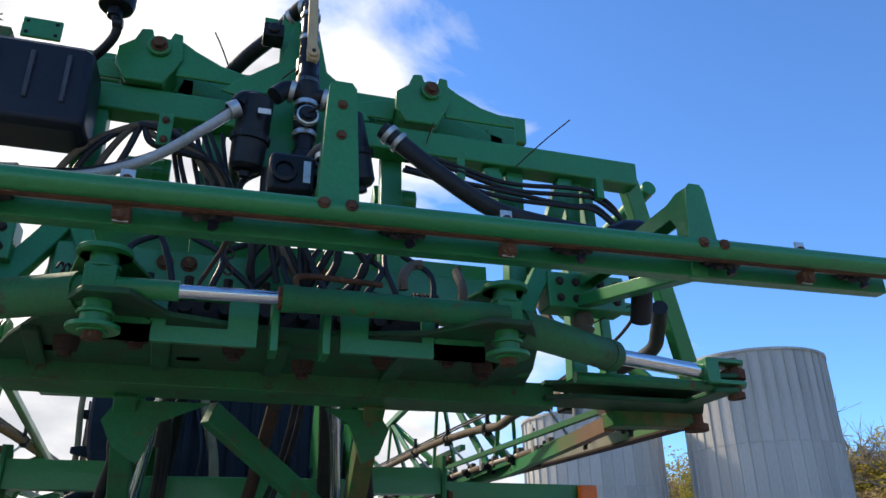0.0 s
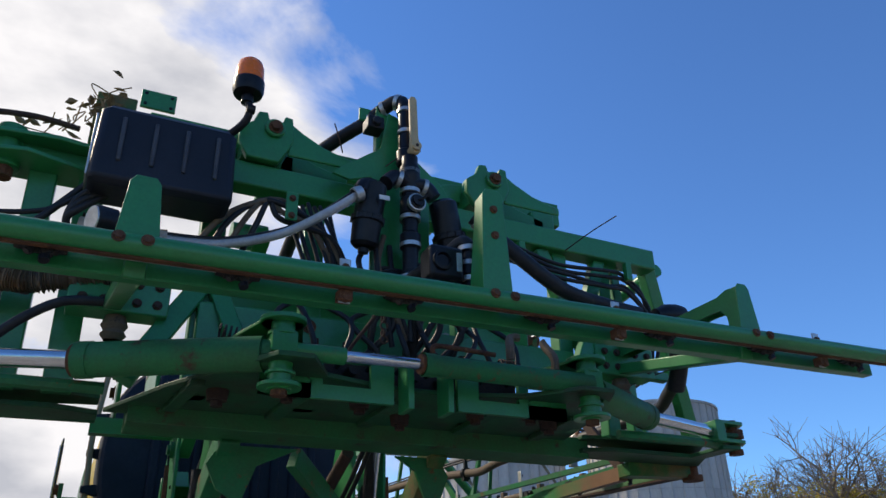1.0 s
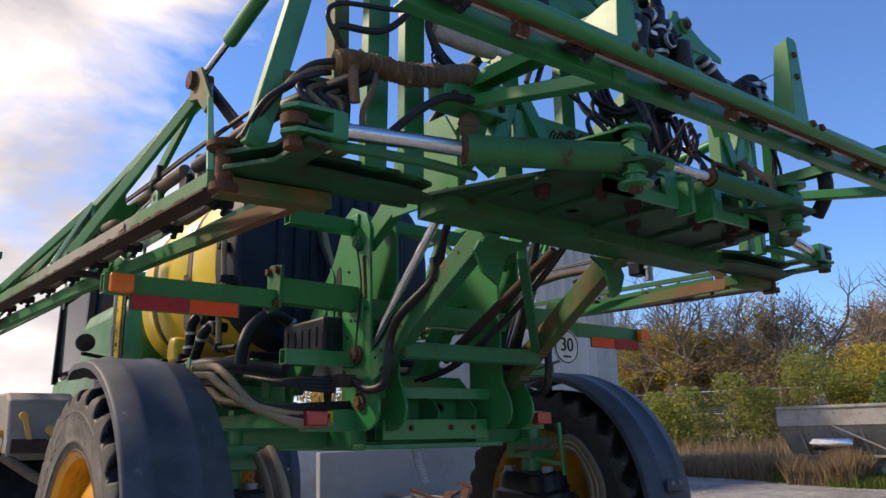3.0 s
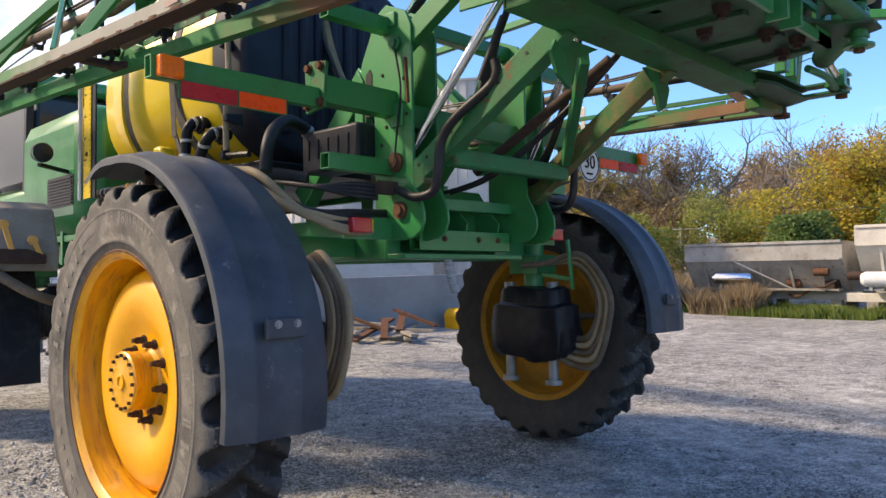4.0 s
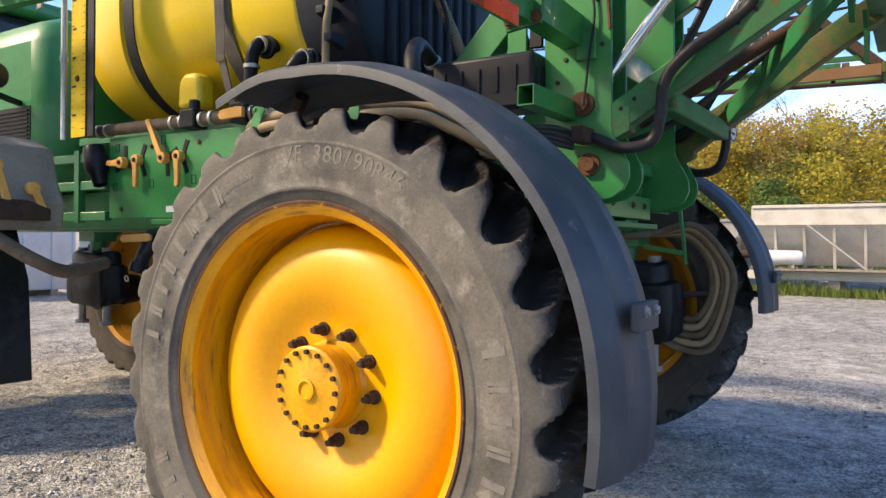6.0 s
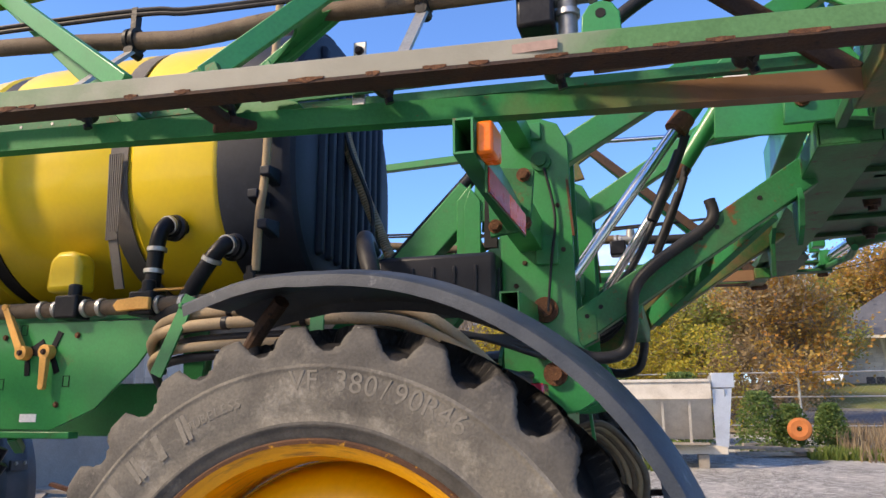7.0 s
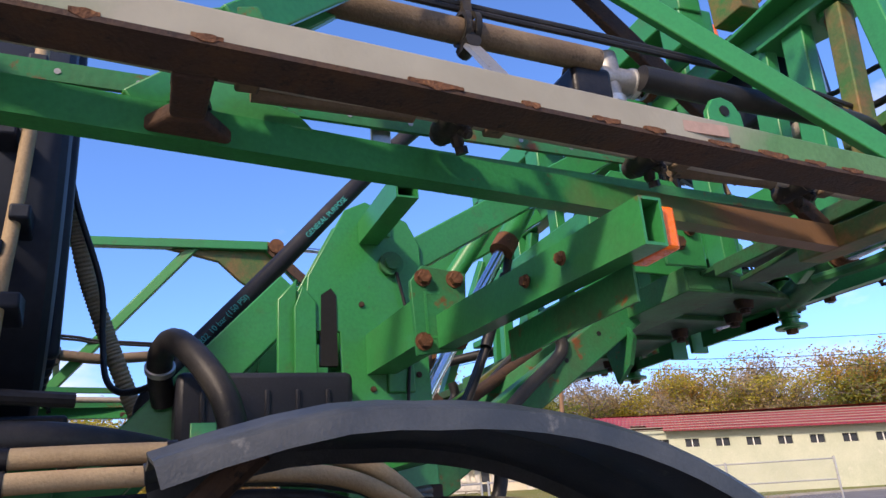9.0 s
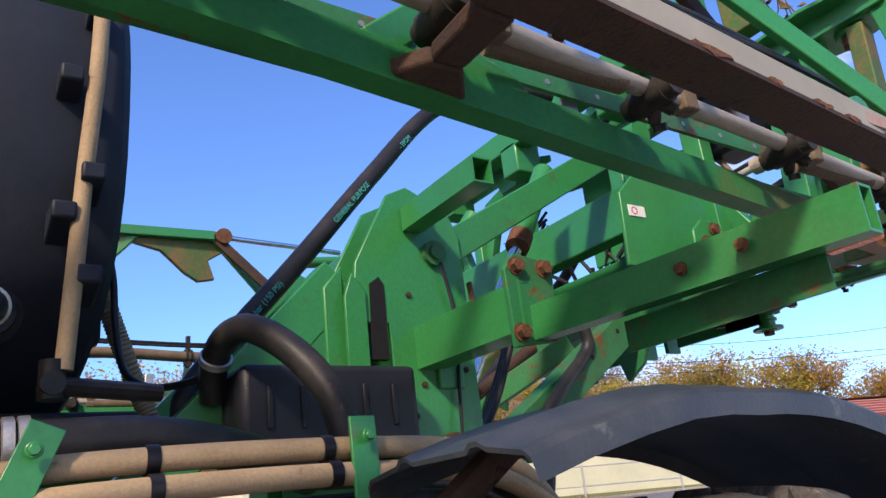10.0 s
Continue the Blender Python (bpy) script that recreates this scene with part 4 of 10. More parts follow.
for x, y, w in ((-0.75, -1.78, 0.05), (-0.35, -1.78, 0.06), (0.05, -1.8, 0.06), (0.5, -1.78, 0.06), (0.9, -1.78, 0.05)):
    bd = Build()
    beam(bd, (x, -1.69, 2.550), (x + (CX - x) * 0.05, -2.10, 2.550), w, 0.022)
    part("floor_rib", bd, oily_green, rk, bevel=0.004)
# upright web with windows behind the fold cylinders
for s in (-1, 1):
    c = CX
    bd = Build()
    for (a, b, z0, z1) in ((0.03, 0.12, 2.49, 2.66), (0.12, 0.30, 2.49, 2.54), (0.12, 0.30, 2.63, 2.66), (0.30, 0.345, 2.49, 2.66), (0.345, 0.52, 2.49, 2.54)):
        x0, x1 = sorted((c + s * (a + 0.10), c + s * (b + 0.10)))
        box(bd, (x0, -2.255, z0), (x1, -2.235, z1))
    plate(bd, [(c + s * 0.44, 2.49), (c + s * 0.62, 2.49), (c + s * 0.62, 2.66), (c + s * 0.55, 2.64), (c + s * 0.49, 2.575), (c + s * 0.44, 2.55)][::s], "y", -2.255, 0.02)
    part("window_plate", bd, green, rk)
    bd = Build()
    x0 = c + s * 0.08
    box(bd, (x0 - 0.012, -2.30, 2.47), (x0 + 0.012, -2.20, 2.66))
    part("web_rib", bd, green, rk, bevel=0.003)
    # spool pivot that carries both cylinders
    px = -0.49 if s < 0 else 0.745
    bd = Build()
    for z, r, h in ((2.475, 0.072, 0.014), (2.70, 0.078, 0.016), (2.655, 0.05, 0.012), (2.52, 0.05, 0.012)):
        cyl(bd, (px, -2.37, z), (px, -2.37, z + h), r, seg=28)
    cyl(bd, (px, -2.37, 2.47), (px, -2.37, 2.72), 0.040, seg=20)
    beam(bd, (px, -2.37, 2.59), (px, -2.37, 2.66), 0.085, 0.085)
    plate(bd, [(px - 0.06, -2.40), (px + 0.06, -2.40), (px + 0.13, -2.15), (px + 0.09, -2.0), (px - 0.10, -2.0), (px - 0.13, -2.15)], "z", 2.700, 0.012)
    pv = part("pivot_spool", bd, green_clean, S, "green pivot spool with flanged ends", bevel=0.002)
    bd = Build()
    bolt(bd, (px, -2.37, 2.475), (0, 0, -1), 0.028, 0.02)
    part("bolt", bd, rust, pv)
    # big fold cylinder
    ex = -1.62 if s < 0 else 1.80
    lip = Vector((-1.095, -2.045, 2.60)) if s < 0 else Vector((1.325, -2.02, 2.612))
    root = Vector((px + s * 0.05, -2.33, 2.60))
    tip = Vector((ex, -1.945, 2.59))
    bd = Build()
    cyl(bd, root, lip, 0.060, seg=32)
    d = (lip - root).normalized()
    cyl(bd, lip - d * 0.05, lip, 0.063, seg=32)
    cyl(bd, root - d * 0.05, root, 0.05, seg=24)
    cy = part("fold_cylinder", bd, grimy_green, S, "large green hydraulic cylinder with a rusted gland")
    bd = Build()
    cyl(bd, lip - d * 0.02, tip, 0.032, seg=24)
    part("piston_rod", bd, chrome, cy, "bright chromed rod")
    bd = Build()
    cyl(bd, lip - d * 0.004, lip + d * 0.014, 0.056, seg=28)
    part("gland", bd, rust, cy)
    bd = Build()
    for dz in (-0.045, 0.045):
        plate(bd, [(ex - s * 0.02, -2.0), (ex + s * 0.16, -1.99), (ex + s * 0.2, -1.93), (ex + s * 0.16, -1.87), (ex - s * 0.02, -1.88)][::s], "z", 2.59 + dz - 0.009, 0.018)
    beam(bd, (ex - s * 0.03, -1.945, 2.59), (ex + s * 0.03, -1.945, 2.59), 0.11, 0.10)
    cv = part("rod_clevis", bd, green, cy, bevel=0.003)
    bd = Build()
    cyl(bd, (ex + s * 0.145, -1.93, 2.50), (ex + s * 0.145, -1.93, 2.66), 0.026, seg=16)
    cyl(bd, (ex + s * 0.145, -1.93, 2.49), (ex + s * 0.145, -1.93, 2.515), 0.036, seg=10)
    cyl(bd, (ex + s * 0.145, -1.93, 2.57), (ex + s * 0.145, -1.93, 2.61), 0.050, seg=16)
    part("clevis_pin", bd, rust, cv)
    # arm that carries the wing hinge
    hx = -1.85 if s < 0 else 2.02
    bx = -1.0 if s < 0 else 1.18
    bd = Build()
    for z in (2.505, 2.565):
        plate(bd, [(bx, -1.60), (hx - s * 0.30, -1.50), (hx, -1.46), (hx + s * 0.02, -1.56), (hx - s * 0.10, -1.74), (ex + s * 0.12, -1.99), (ex + s * 0.02, -1.97), (ex + s * 0.02, -1.74), (bx + s * 0.15, -1.75), (bx, -1.70)][::-s], "z", z, 0.02)
    beam(bd, (bx, -1.50, 2.545), (hx - s * 0.1, -1.47, 2.545), 0.03, 0.05)
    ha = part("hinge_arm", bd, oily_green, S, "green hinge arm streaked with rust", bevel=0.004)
    bd = Build()
    cyl(bd, (hx, -1.52, 2.44), (hx, -1.52, 2.62), 0.035, seg=18)
    cyl(bd, (hx, -1.52, 2.43), (hx, -1.52, 2.46), 0.055, seg=18)
    cyl(bd, (hx, -1.52, 2.60), (hx, -1.52, 2.625), 0.07, seg=18)
    part("hinge_pin", bd, rust, ha)
    bd = Build()
    hose(bd, [(bx + s * 0.0, -1.98, 2.53), (bx + s * 0.25, -2.0, 2.525), (bx + s * 0.45, -1.97, 2.53), (ex + s * 0.05, -1.93, 2.535)], 0.022, 8)
    part("link_bar", bd, green_dirty, ha)

# small centring cylinder
bd = Build()
cyl(bd, (0.017, -2.385, 2.61), (0.745, -2.385, 2.61), 0.040, seg=28)
cyl(bd, (0.017, -2.385, 2.61), (0.06, -2.385, 2.61), 0.043, seg=28)
mc = part("centring_cylinder", bd, green_dirty, S, "green hydraulic cylinder with a rusty gland")
bd = Build()
cyl(bd, (-0.30, -2.385, 2.605), (0.03, -2.385, 2.61), 0.021, seg=20)
part("piston_rod", bd, chrome, mc, "scratched chrome rod")
bd = Build()
cyl(bd, (-0.47, -2.38, 2.605), (-0.275, -2.385, 2.605), 0.030, seg=20)
part("rod_sleeve", bd, green_clean, mc)
bd = Build()
cyl(bd, (0.005, -2.385, 2.61), (0.022, -2.385, 2.61), 0.036, seg=24)
part("gland", bd, rust, mc)
bd = Build()
hose(bd, [(0.06, -2.385, 2.645), (0.06, -2.385, 2.68), (0.12, -2.38, 2.69), (0.33, -2.36, 2.69)], 0.010, 8)
part("port_pipe", bd, rust, mc)
for a, b in (((0.40, -2.36, 2.68), (0.48, -2.3, 2.80)), ((0.60, -2.36, 2.66), (0.62, -2.28, 2.80))):
    bd = Build()
    hose(bd, [a, (a[0], a[1], a[2] + 0.05), ((a[0] + b[0]) / 2, b[1], b[2] - 0.01), b], 0.017, 8)
    part("port_hose", bd, hose_dusty, mc)

# uprights
POSTS = [(-1.50, -1.75, 2.58, -1.53, -1.80, 3.38, 0.065, 0.075, green_rust), (-1.335, -1.75, 2.56, -1.345, -1.80, 3.42, 0.10, 0.06, green), (-1.15, -1.75, 2.56, -1.17, -1.80, 3.42, 0.10, 0.06, green),
         (-0.69, -1.85, 2.56, -0.69, -1.85, 3.55, 0.10, 0.08, green), (1.0, -1.85, 2.56, 1.02, -1.85, 3.50, 0.08, 0.08, green), (1.28, -1.80, 2.56, 1.30, -1.85, 3.45, 0.07, 0.07, green),
         (-0.25, -1.80, 2.56, -0.25, -1.80, 3.5, 0.09, 0.06, green), (0.48, -1.80, 2.56, 0.48, -1.80, 3.5, 0.09, 0.06, green)]
for x0, y0, z0, x1, y1, z1, w, h, mm in POSTS:
    bd = Build()
    beam(bd, (x0, y0, z0), (x1, y1, z1), w, h, (0, 1, 0))
    part("rack_post", bd, mm, S, bevel=0.006)
for a, b, w in (((-1.80, -1.66, 2.58), (-1.63, -1.80, 3.44), 0.085), ((1.97, -1.62, 2.60), (1.60, -1.86, 3.50), 0.085),
                ((-0.95, -2.0, 2.56), (-0.72, -1.9, 2.98), 0.08), ((-0.50, -2.0, 2.58), (-0.66, -1.9, 3.0), 0.07), ((0.86, -2.05, 2.58), (1.12, -1.95, 3.05), 0.07),
                ((1.14, -1.88, 2.9), (0.9, -1.88, 3.46), 0.07), ((1.10, -1.88, 3.0), (1.26, -1.88, 3.46), 0.07), ((1.43, -1.8, 2.56), (1.38, -1.84, 3.44), 0.05)):
    bd = Build()
    beam(bd, a, b, w, 0.06, (0, 1, 0))
    part("rack_strut", bd, green, S, bevel=0.006)
bd = Build()
beam(bd, (-1.72, -1.72, 2.86), (-1.45, -1.76, 2.86), 0.05, 0.045)
part("post_tie", bd, green_rust, S, bevel=0.005)
bd = Build()
beam(bd, (1.70, -1.78, 2.90), (1.42, -1.8, 2.90), 0.05, 0.045)
part("post_tie", bd, green, S, bevel=0.005)
bd = Build()
box(bd, (-0.72, -1.93, 2.74), (1.02, -1.83, 2.92))
part("rack_middle_beam", bd, green, S, bevel=0.008)
for x in (-0.36, -0.28, 0.2):
    bd = Build()
    bolt(bd, (x, -1.93, 2.87), (0, -1, 0), 0.022, 0.012)
    part("bolt", bd, rust, S)

# top beams
bd = Build()
beam(bd, (-1.05, -1.85, 3.55), (1.60, -1.90, 3.50), 0.10, 0.115)
part("top_rail", bd, green_clean, S, "bright green top rail of the rack", bevel=0.008)
bd = Build()
beam(bd, (-1.00, -1.66, 3.80), (1.17, -1.66, 3.80), 0.12, 0.14)
part("upper_beam", bd, green_clean, S, bevel=0.008)
for x in (-0.92, -0.42, 0.35, 1.02):
    bd = Build()
    box(bd, (x - 0.07, -1.78, 3.57), (x + 0.07, -1.60, 3.76))
    part("beam_spacer", bd, green, S, bevel=0.01)
bd = Build()
beam(bd, (-1.05, -1.80, 3.48), (-1.65, -1.82, 3.44), 0.10, 0.10)
plate(bd, [(-1.68, -1.92), (-1.30, -1.95), (-1.05, -1.90), (-1.05, -1.70), (-1.40, -1.66), (-1.68, -1.72)], "z", 3.49, 0.018)
plate(bd, [(-1.66, -1.92), (-1.40, -1.97), (-1.20, -1.90), (-1.20, -1.74), (-1.66, -1.74)], "z", 3.40, 0.018)
cyl(bd, (-1.48, -1.84, 3.38), (-1.48, -1.84, 3.56), 0.055, seg=22)
hd = part("upper_hinge", bd, green, S, "green upper hinge casting", bevel=0.004)
bd = Build()
cyl(bd, (-1.48, -1.84, 3.34), (-1.48, -1.84, 3.40), 0.035, seg=10)
part("hinge_bolt", bd, rust, hd)
bd = Build()
hose(bd, [(-1.66, -1.85, 3.52), (-1.60, -1.9, 3.57), (-1.42, -1.9, 3.60), (-1.25, -1.9, 3.585)], 0.012, 8)
cyl(bd, (-1.64, -1.86, 3.50), (-1.55, -1.88, 3.545), 0.032, seg=14)
part("hinge_lock", bd, dark_rust, hd)
# clamps on the upper beam
for x, s in ((-0.51, -1), (0.60, 1)):
    bd = Build()
    for y_, t_ in ((-1.95, 0.035), (-1.80, 0.035)):
        plate(bd, [(x - 0.09, 3.60), (x + 0.05, 3.60), (x + 0.09, 3.68), (x + 0.11, 3.73), (x + 0.10, 3.845), (x + 0.065, 3.85), (x + 0.055, 3.815), (x - 0.005, 3.815), (x - 0.015, 3.85), (x - 0.055, 3.845), (x - 0.075, 3.79), (x - 0.13, 3.745), (x - 0.13, 3.67)], "y", y_, t_)
    plate(bd, [(x - 0.11, 3.62), (x + 0.05, 3.62), (x + 0.09, 3.72), (x + 0.02, 3.75), (x - 0.11, 3.72)], "y", -1.915, 0.115)
    cyl(bd, (x + 0.02, -1.97, 3.765), (x + 0.02, -1.74, 3.765), 0.045, seg=24)
    for y_ in (-1.93, -1.78):
        plate(bd, [(x + 0.09, 3.66), (x + 0.10, 3.83), (x + 0.16, 3.79), (x + 0.26, 3.74), (x + 0.42, 3.70), (x + 0.42, 3.66)], "y", y_, 0.014)
    plate(bd, [(x - 0.12, 3.66), (x - 0.10, 3.77), (x - 0.20, 3.75), (x - 0.34, 3.70), (x - 0.34, 3.66)], "y", -1.85, 0.014)
    cl = part("pivot_clamp", bd, green_clean, S, bevel=0.006)
    bd = Build()
    bolt(bd, (x + 0.02, -1.97, 3.765), (0, -1, 0), 0.024, 0.02)
    part("bolt", bd, rust, cl)
# small drilled tab
bd = Build()
box(bd, (-1.05, -1.73, 3.88), (-0.90, -1.715, 3.975))
tab = part("drilled_tab", bd, green_clean, S, bevel=0.004)
for x, z in ((-1.03, 3.955), (-0.92, 3.955), (-1.03, 3.90), (-0.92, 3.90)):
    # black disc in place of a drilled hole's dark inside
    bd = Build()
    cyl(bd, (x, -1.732, z), (x, -1.728, z), 0.008, seg=10)
    part("hole", bd, ink, tab)
bd = Build()
box(bd, (-1.22, -1.80, 3.60), (-1.06, -1.70, 3.86))
part("upright_tab", bd, green_rust, S, bevel=0.006)

# black box
bd = Build()
BX0, BX1, BY0, BY1, BZ0, BZ1 = -1.185, -0.665, -2.15, -1.93, 3.24, 3.585
for z, k in ((BZ0, 0.022), (BZ0 + 0.02, 0.0), (BZ1 - 0.03, 0.006), (BZ1, 0.03)):
    for x, y in ((BX0 + k + 0.02, BY0 + k), (BX1 - k - 0.02, BY0 + k), (BX1 - k, BY0 + k + 0.02), (BX1 - k, BY1 - k), (BX0 + k, BY1 - k), (BX0 + k, BY0 + k + 0.02)):
        bd.v.append((x, y, z))
for j in range(3):
    bd.f += [(j * 6 + i, j * 6 + (i + 1) % 6, j * 6 + 6 + (i + 1) % 6, j * 6 + 6 + i) for i in range(6)]
bd.f += [tuple(range(5, -1, -1)), tuple(range(18, 24))]
bx = part("control_box", bd, box_black, S, "black ribbed plastic control box", bevel=0.012)
for i in range(4):
    bd = Build()
    x = -1.09 + i * 0.115
    box(bd, (x - 0.008, -2.157, 3.33), (x + 0.008, -2.145, 3.52))
    part("box_rib", bd, rib_grey, bx, bevel=0.004)
bd = Build()
box(bd, (-1.192, -2.10, 3.28), (-1.182, -1.96, 3.55))
part("side_plate", bd, steel, bx, "bare metal side plate", bevel=0.003)

# beacon
bd = Build()
B = Vector((-0.645, -2.09, 0))
lathe(bd, (B.x, B.y, 3.80), (0, 0, 1), [(0.001, 0), (0.040, 0.0), (0.060, 0.008), (0.066, 0.028), (0.066, 0.072), (0.061, 0.076)], 32)
bc = part("beacon", bd, black, S, "orange rotating beacon on a black stalk")
bd = Build()
lathe(bd, (B.x, B.y, 3.80), (0, 0, 1), [(0.061, 0.072), (0.061, 0.09), (0.058, 0.145), (0.050, 0.172), (0.034, 0.188), (0.001, 0.192)], 32)
part("beacon_dome", bd, amber, bc, "orange plastic dome")
bd = Build()
cyl(bd, (B.x, B.y, 3.80), (B.x, B.y, 3.765), 0.026, seg=14)
hose(bd, [(B.x, B.y, 3.78), (B.x + 0.015, B.y, 3.74), (B.x + 0.01, B.y + 0.02, 3.70), (B.x - 0.02, B.y + 0.05, 3.66), (B.x - 0.07, B.y + 0.09, 3.62)], 0.017, 10)
cyl(bd, (B.x + 0.0, B.y - 0.005, 3.735), (B.x + 0.035, B.y - 0.005, 3.735), 0.02, seg=10)
part("beacon_stalk", bd, black, bc)

# filters and valves
def ring_clamp(at, axis, r, parent):
    b = Build()
    d = Vector(axis).normalized()
    lathe(b, Vector(at) - d * 0.011, d, [(r, 0), (r + 0.006, 0.002), (r + 0.006, 0.020), (r, 0.022)], 24)
    return part("hose_clamp", b, steel, parent, "bright band clamp")


bd = Build()
plate(bd, [(-0.06, 3.0), (0.22, 3.0), (0.22, 3.50), (0.34, 3.52), (0.30, 3.60), (0.16, 3.72), (0.12, 3.92), (0.02, 3.95), (-0.02, 3.74), (-0.20, 3.60), (-0.24, 3.56), (-0.16, 3.54), (-0.06, 3.58)], "y", -2.03, 0.016)
part("valve_plate", bd, green_clean, S, bevel=0.003)
FL0, FL1 = Vector((-0.105, -2.17, 3.45)), Vector((-0.125, -2.12, 3.14))
FR0, FR1 = Vector((0.225, -2.16, 3.44)), Vector((0.300, -2.12, 3.14))
for a, b in ((FL0, FL1), (FR0, FR1)):
    bd = Build()
    L = (b - a).length
    lathe(bd, a, b - a, [(0.001, -0.01), (0.045, -0.005), (0.062, 0.01), (0.062, 0.15), (0.070, 0.155), (0.070, 0.175), (0.062, 0.18), (0.058, 0.27), (0.045, 0.285), (0.022, 0.29), (0.022, 0.31), (0.001, 0.315)], 28)
    fl = part("line_filter", bd, black, S, "black plastic line strainer")
    for k in range(12):
        t = 2 * math.pi * k / 12
        _, _, d, s1, u1 = frame_of(a, b)
        bd = Build()
        q = a + d * 0.165 + (s1 * math.cos(t) + u1 * math.sin(t)) * 0.068
        beam(bd, q - d * 0.012, q + d * 0.012, 0.008, 0.012)
        part("grip_rib", bd, black, fl)
bd = Build()
box(bd, (-0.10, -2.24, 3.345), (-0.055, -2.236, 3.365))
part("filter_label", bd, white_paint, S)
COL = Vector((0.075, -2.15, 0))
bd = Build()
lathe(bd, (COL.x, COL.y, 2.98), (0, 0, 1), [(0.030, 0), (0.034, 0.02), (0.034, 0.05), (0.042, 0.055), (0.042, 0.09), (0.034, 0.10), (0.034, 0.20), (0.045, 0.21), (0.045, 0.27), (0.034, 0.28), (0.034, 0.36),
          (0.045, 0.37), (0.045, 0.44), (0.034, 0.45), (0.036, 0.52), (0.046, 0.54), (0.046, 0.60), (0.036, 0.62), (0.036, 0.66)], 24)
hose(bd, [(COL.x, COL.y, 3.50), (COL.x - 0.07, COL.y - 0.005, 3.52), (FL0.x + 0.06, FL0.y, 3.47)], 0.034, 14)
hose(bd, [(COL.x, COL.y, 3.50), (COL.x + 0.07, COL.y - 0.005, 3.50), (FR0.x - 0.04, FR0.y, 3.45)], 0.034, 14)
hose(bd, [(COL.x, COL.y, 3.08), (COL.x + 0.10, COL.y, 3.12), (FR1.x - 0.02, FR1.y, 3.18)], 0.03, 12)
vc = part("valve_column", bd, black, S, "black plastic valve manifold")
for z in (3.05, 3.20, 3.33, 3.46, 3.56):
    ring_clamp((COL.x, COL.y, z), (0, 0, 1), 0.040, vc)
for q in ((COL.x - 0.055, COL.y, 3.515), (COL.x + 0.065, COL.y, 3.498)):
    ring_clamp(q, (1, 0, -0.2), 0.037, vc)
bd = Build()
cyl(bd, (COL.x, COL.y - 0.03, 3.375), (COL.x, COL.y - 0.085, 3.375), 0.033, seg=24)
cyl(bd, (COL.x, COL.y - 0.085, 3.375), (COL.x, COL.y - 0.095, 3.375), 0.024, seg=24)
cyl(bd, (COL.x, COL.y - 0.095, 3.375), (COL.x + 0.035, COL.y - 0.11, 3.395), 0.007, seg=8)
part("sight_port", bd, black, vc)
ring_clamp((COL.x, COL.y - 0.07, 3.375), (0, 1, 0), 0.034, vc)
# motor of the section valve
bd = Build()
box(bd, (-0.065, -2.645, 2.835), (0.065, -2.545, 2.965))
mt = part("valve_motor", bd, black, S, "black valve motor with a round knob", bevel=0.016)
bd = Build()
lathe(bd, (-0.022, -2.645, 2.90), (0, -1, 0), [(0.038, 0), (0.036, 0.012), (0.026, 0.014), (0.022, 0.004), (0.001, 0.004)], 20)
part("knob", bd, black, mt)
bd = Build()
box(bd, (0.032, -2.650, 2.868), (0.052, -2.645, 2.938))
part("motor_label", bd, steel, mt)
bd = Build()
lathe(bd, (0.105, -2.60, 2.80), (0.05, 0, 1), [(0.034, 0), (0.034, 0.07), (0.044, 0.075), (0.044, 0.11), (0.034, 0.12), (0.034, 0.2)], 22)
sv = part("section_valve", bd, black, S)
for z in (2.86, 2.92, 2.98):
    ring_clamp((0.11, -2.60, z), (0.05, 0, 1), 0.038, sv)
bd = Build()
hose(bd, [(COL.x - 0.02, COL.y, 3.02), (COL.x - 0.06, COL.y - 0.16, 2.98), (COL.x - 0.03, COL.y - 0.34, 2.98), (0.09, -2.58, 3.02), (0.112, -2.60, 2.99)], 0.026, 12)
part("valve_hose", bd, hose_black, sv)
# top valve with its long handle
bd = Build()
lathe(bd, (0.075, -2.11, 3.62), (0, 0.03, 1), [(0.036, 0), (0.046, 0.01), (0.046, 0.07), (0.036, 0.08), (0.033, 0.34)], 20)
hose(bd, [(0.075, -2.10, 3.93), (0.07, -2.08, 3.99), (0.04, -2.04, 4.01), (0.0, -1.98, 3.99), (-0.05, -1.92, 3.95), (-0.17, -1.80, 3.88), (-0.30, -1.62, 3.80)], 0.033, 14)
tv = part("top_valve", bd, black, S, "black pipe and valve with steel clamps")
for q, ax in (((0.075, -2.105, 3.80), (0, 0, 1)), ((0.075, -2.10, 3.92), (0, 0.1, 1)), ((0.055, -2.06, 4.0), (-0.6, 0.5, 0.3)), ((0.01, -1.99, 3.995), (-0.6, 0.6, -0.2)), ((-0.04, -1.93, 3.955), (-0.6, 0.6, -0.4))):
    ring_clamp(q, ax, 0.034, tv)
bd = Build()
plate(bd, [(0.062, 3.655), (0.075, 3.640), (0.095, 3.640), (0.108, 3.655), (0.110, 3.680), (0.098, 3.72), (0.092, 3.93), (0.082, 3.945), (0.064, 3.945), (0.056, 3.93), (0.060, 3.72), (0.058, 3.68)], "y", -2.20, 0.02)
hl = part("valve_handle", bd, tan_plastic, tv, "long tan plastic lever", bevel=0.004)
bd = Build()
cyl(bd, (0.084, -2.215, 3.672), (0.084, -2.10, 3.672), 0.022, seg=18)
part("lever_hub", bd, tan_plastic, hl)
bd = Build()
cyl(bd, (0.084, -2.218, 3.672), (0.084, -2.214, 3.672), 0.008, seg=8)
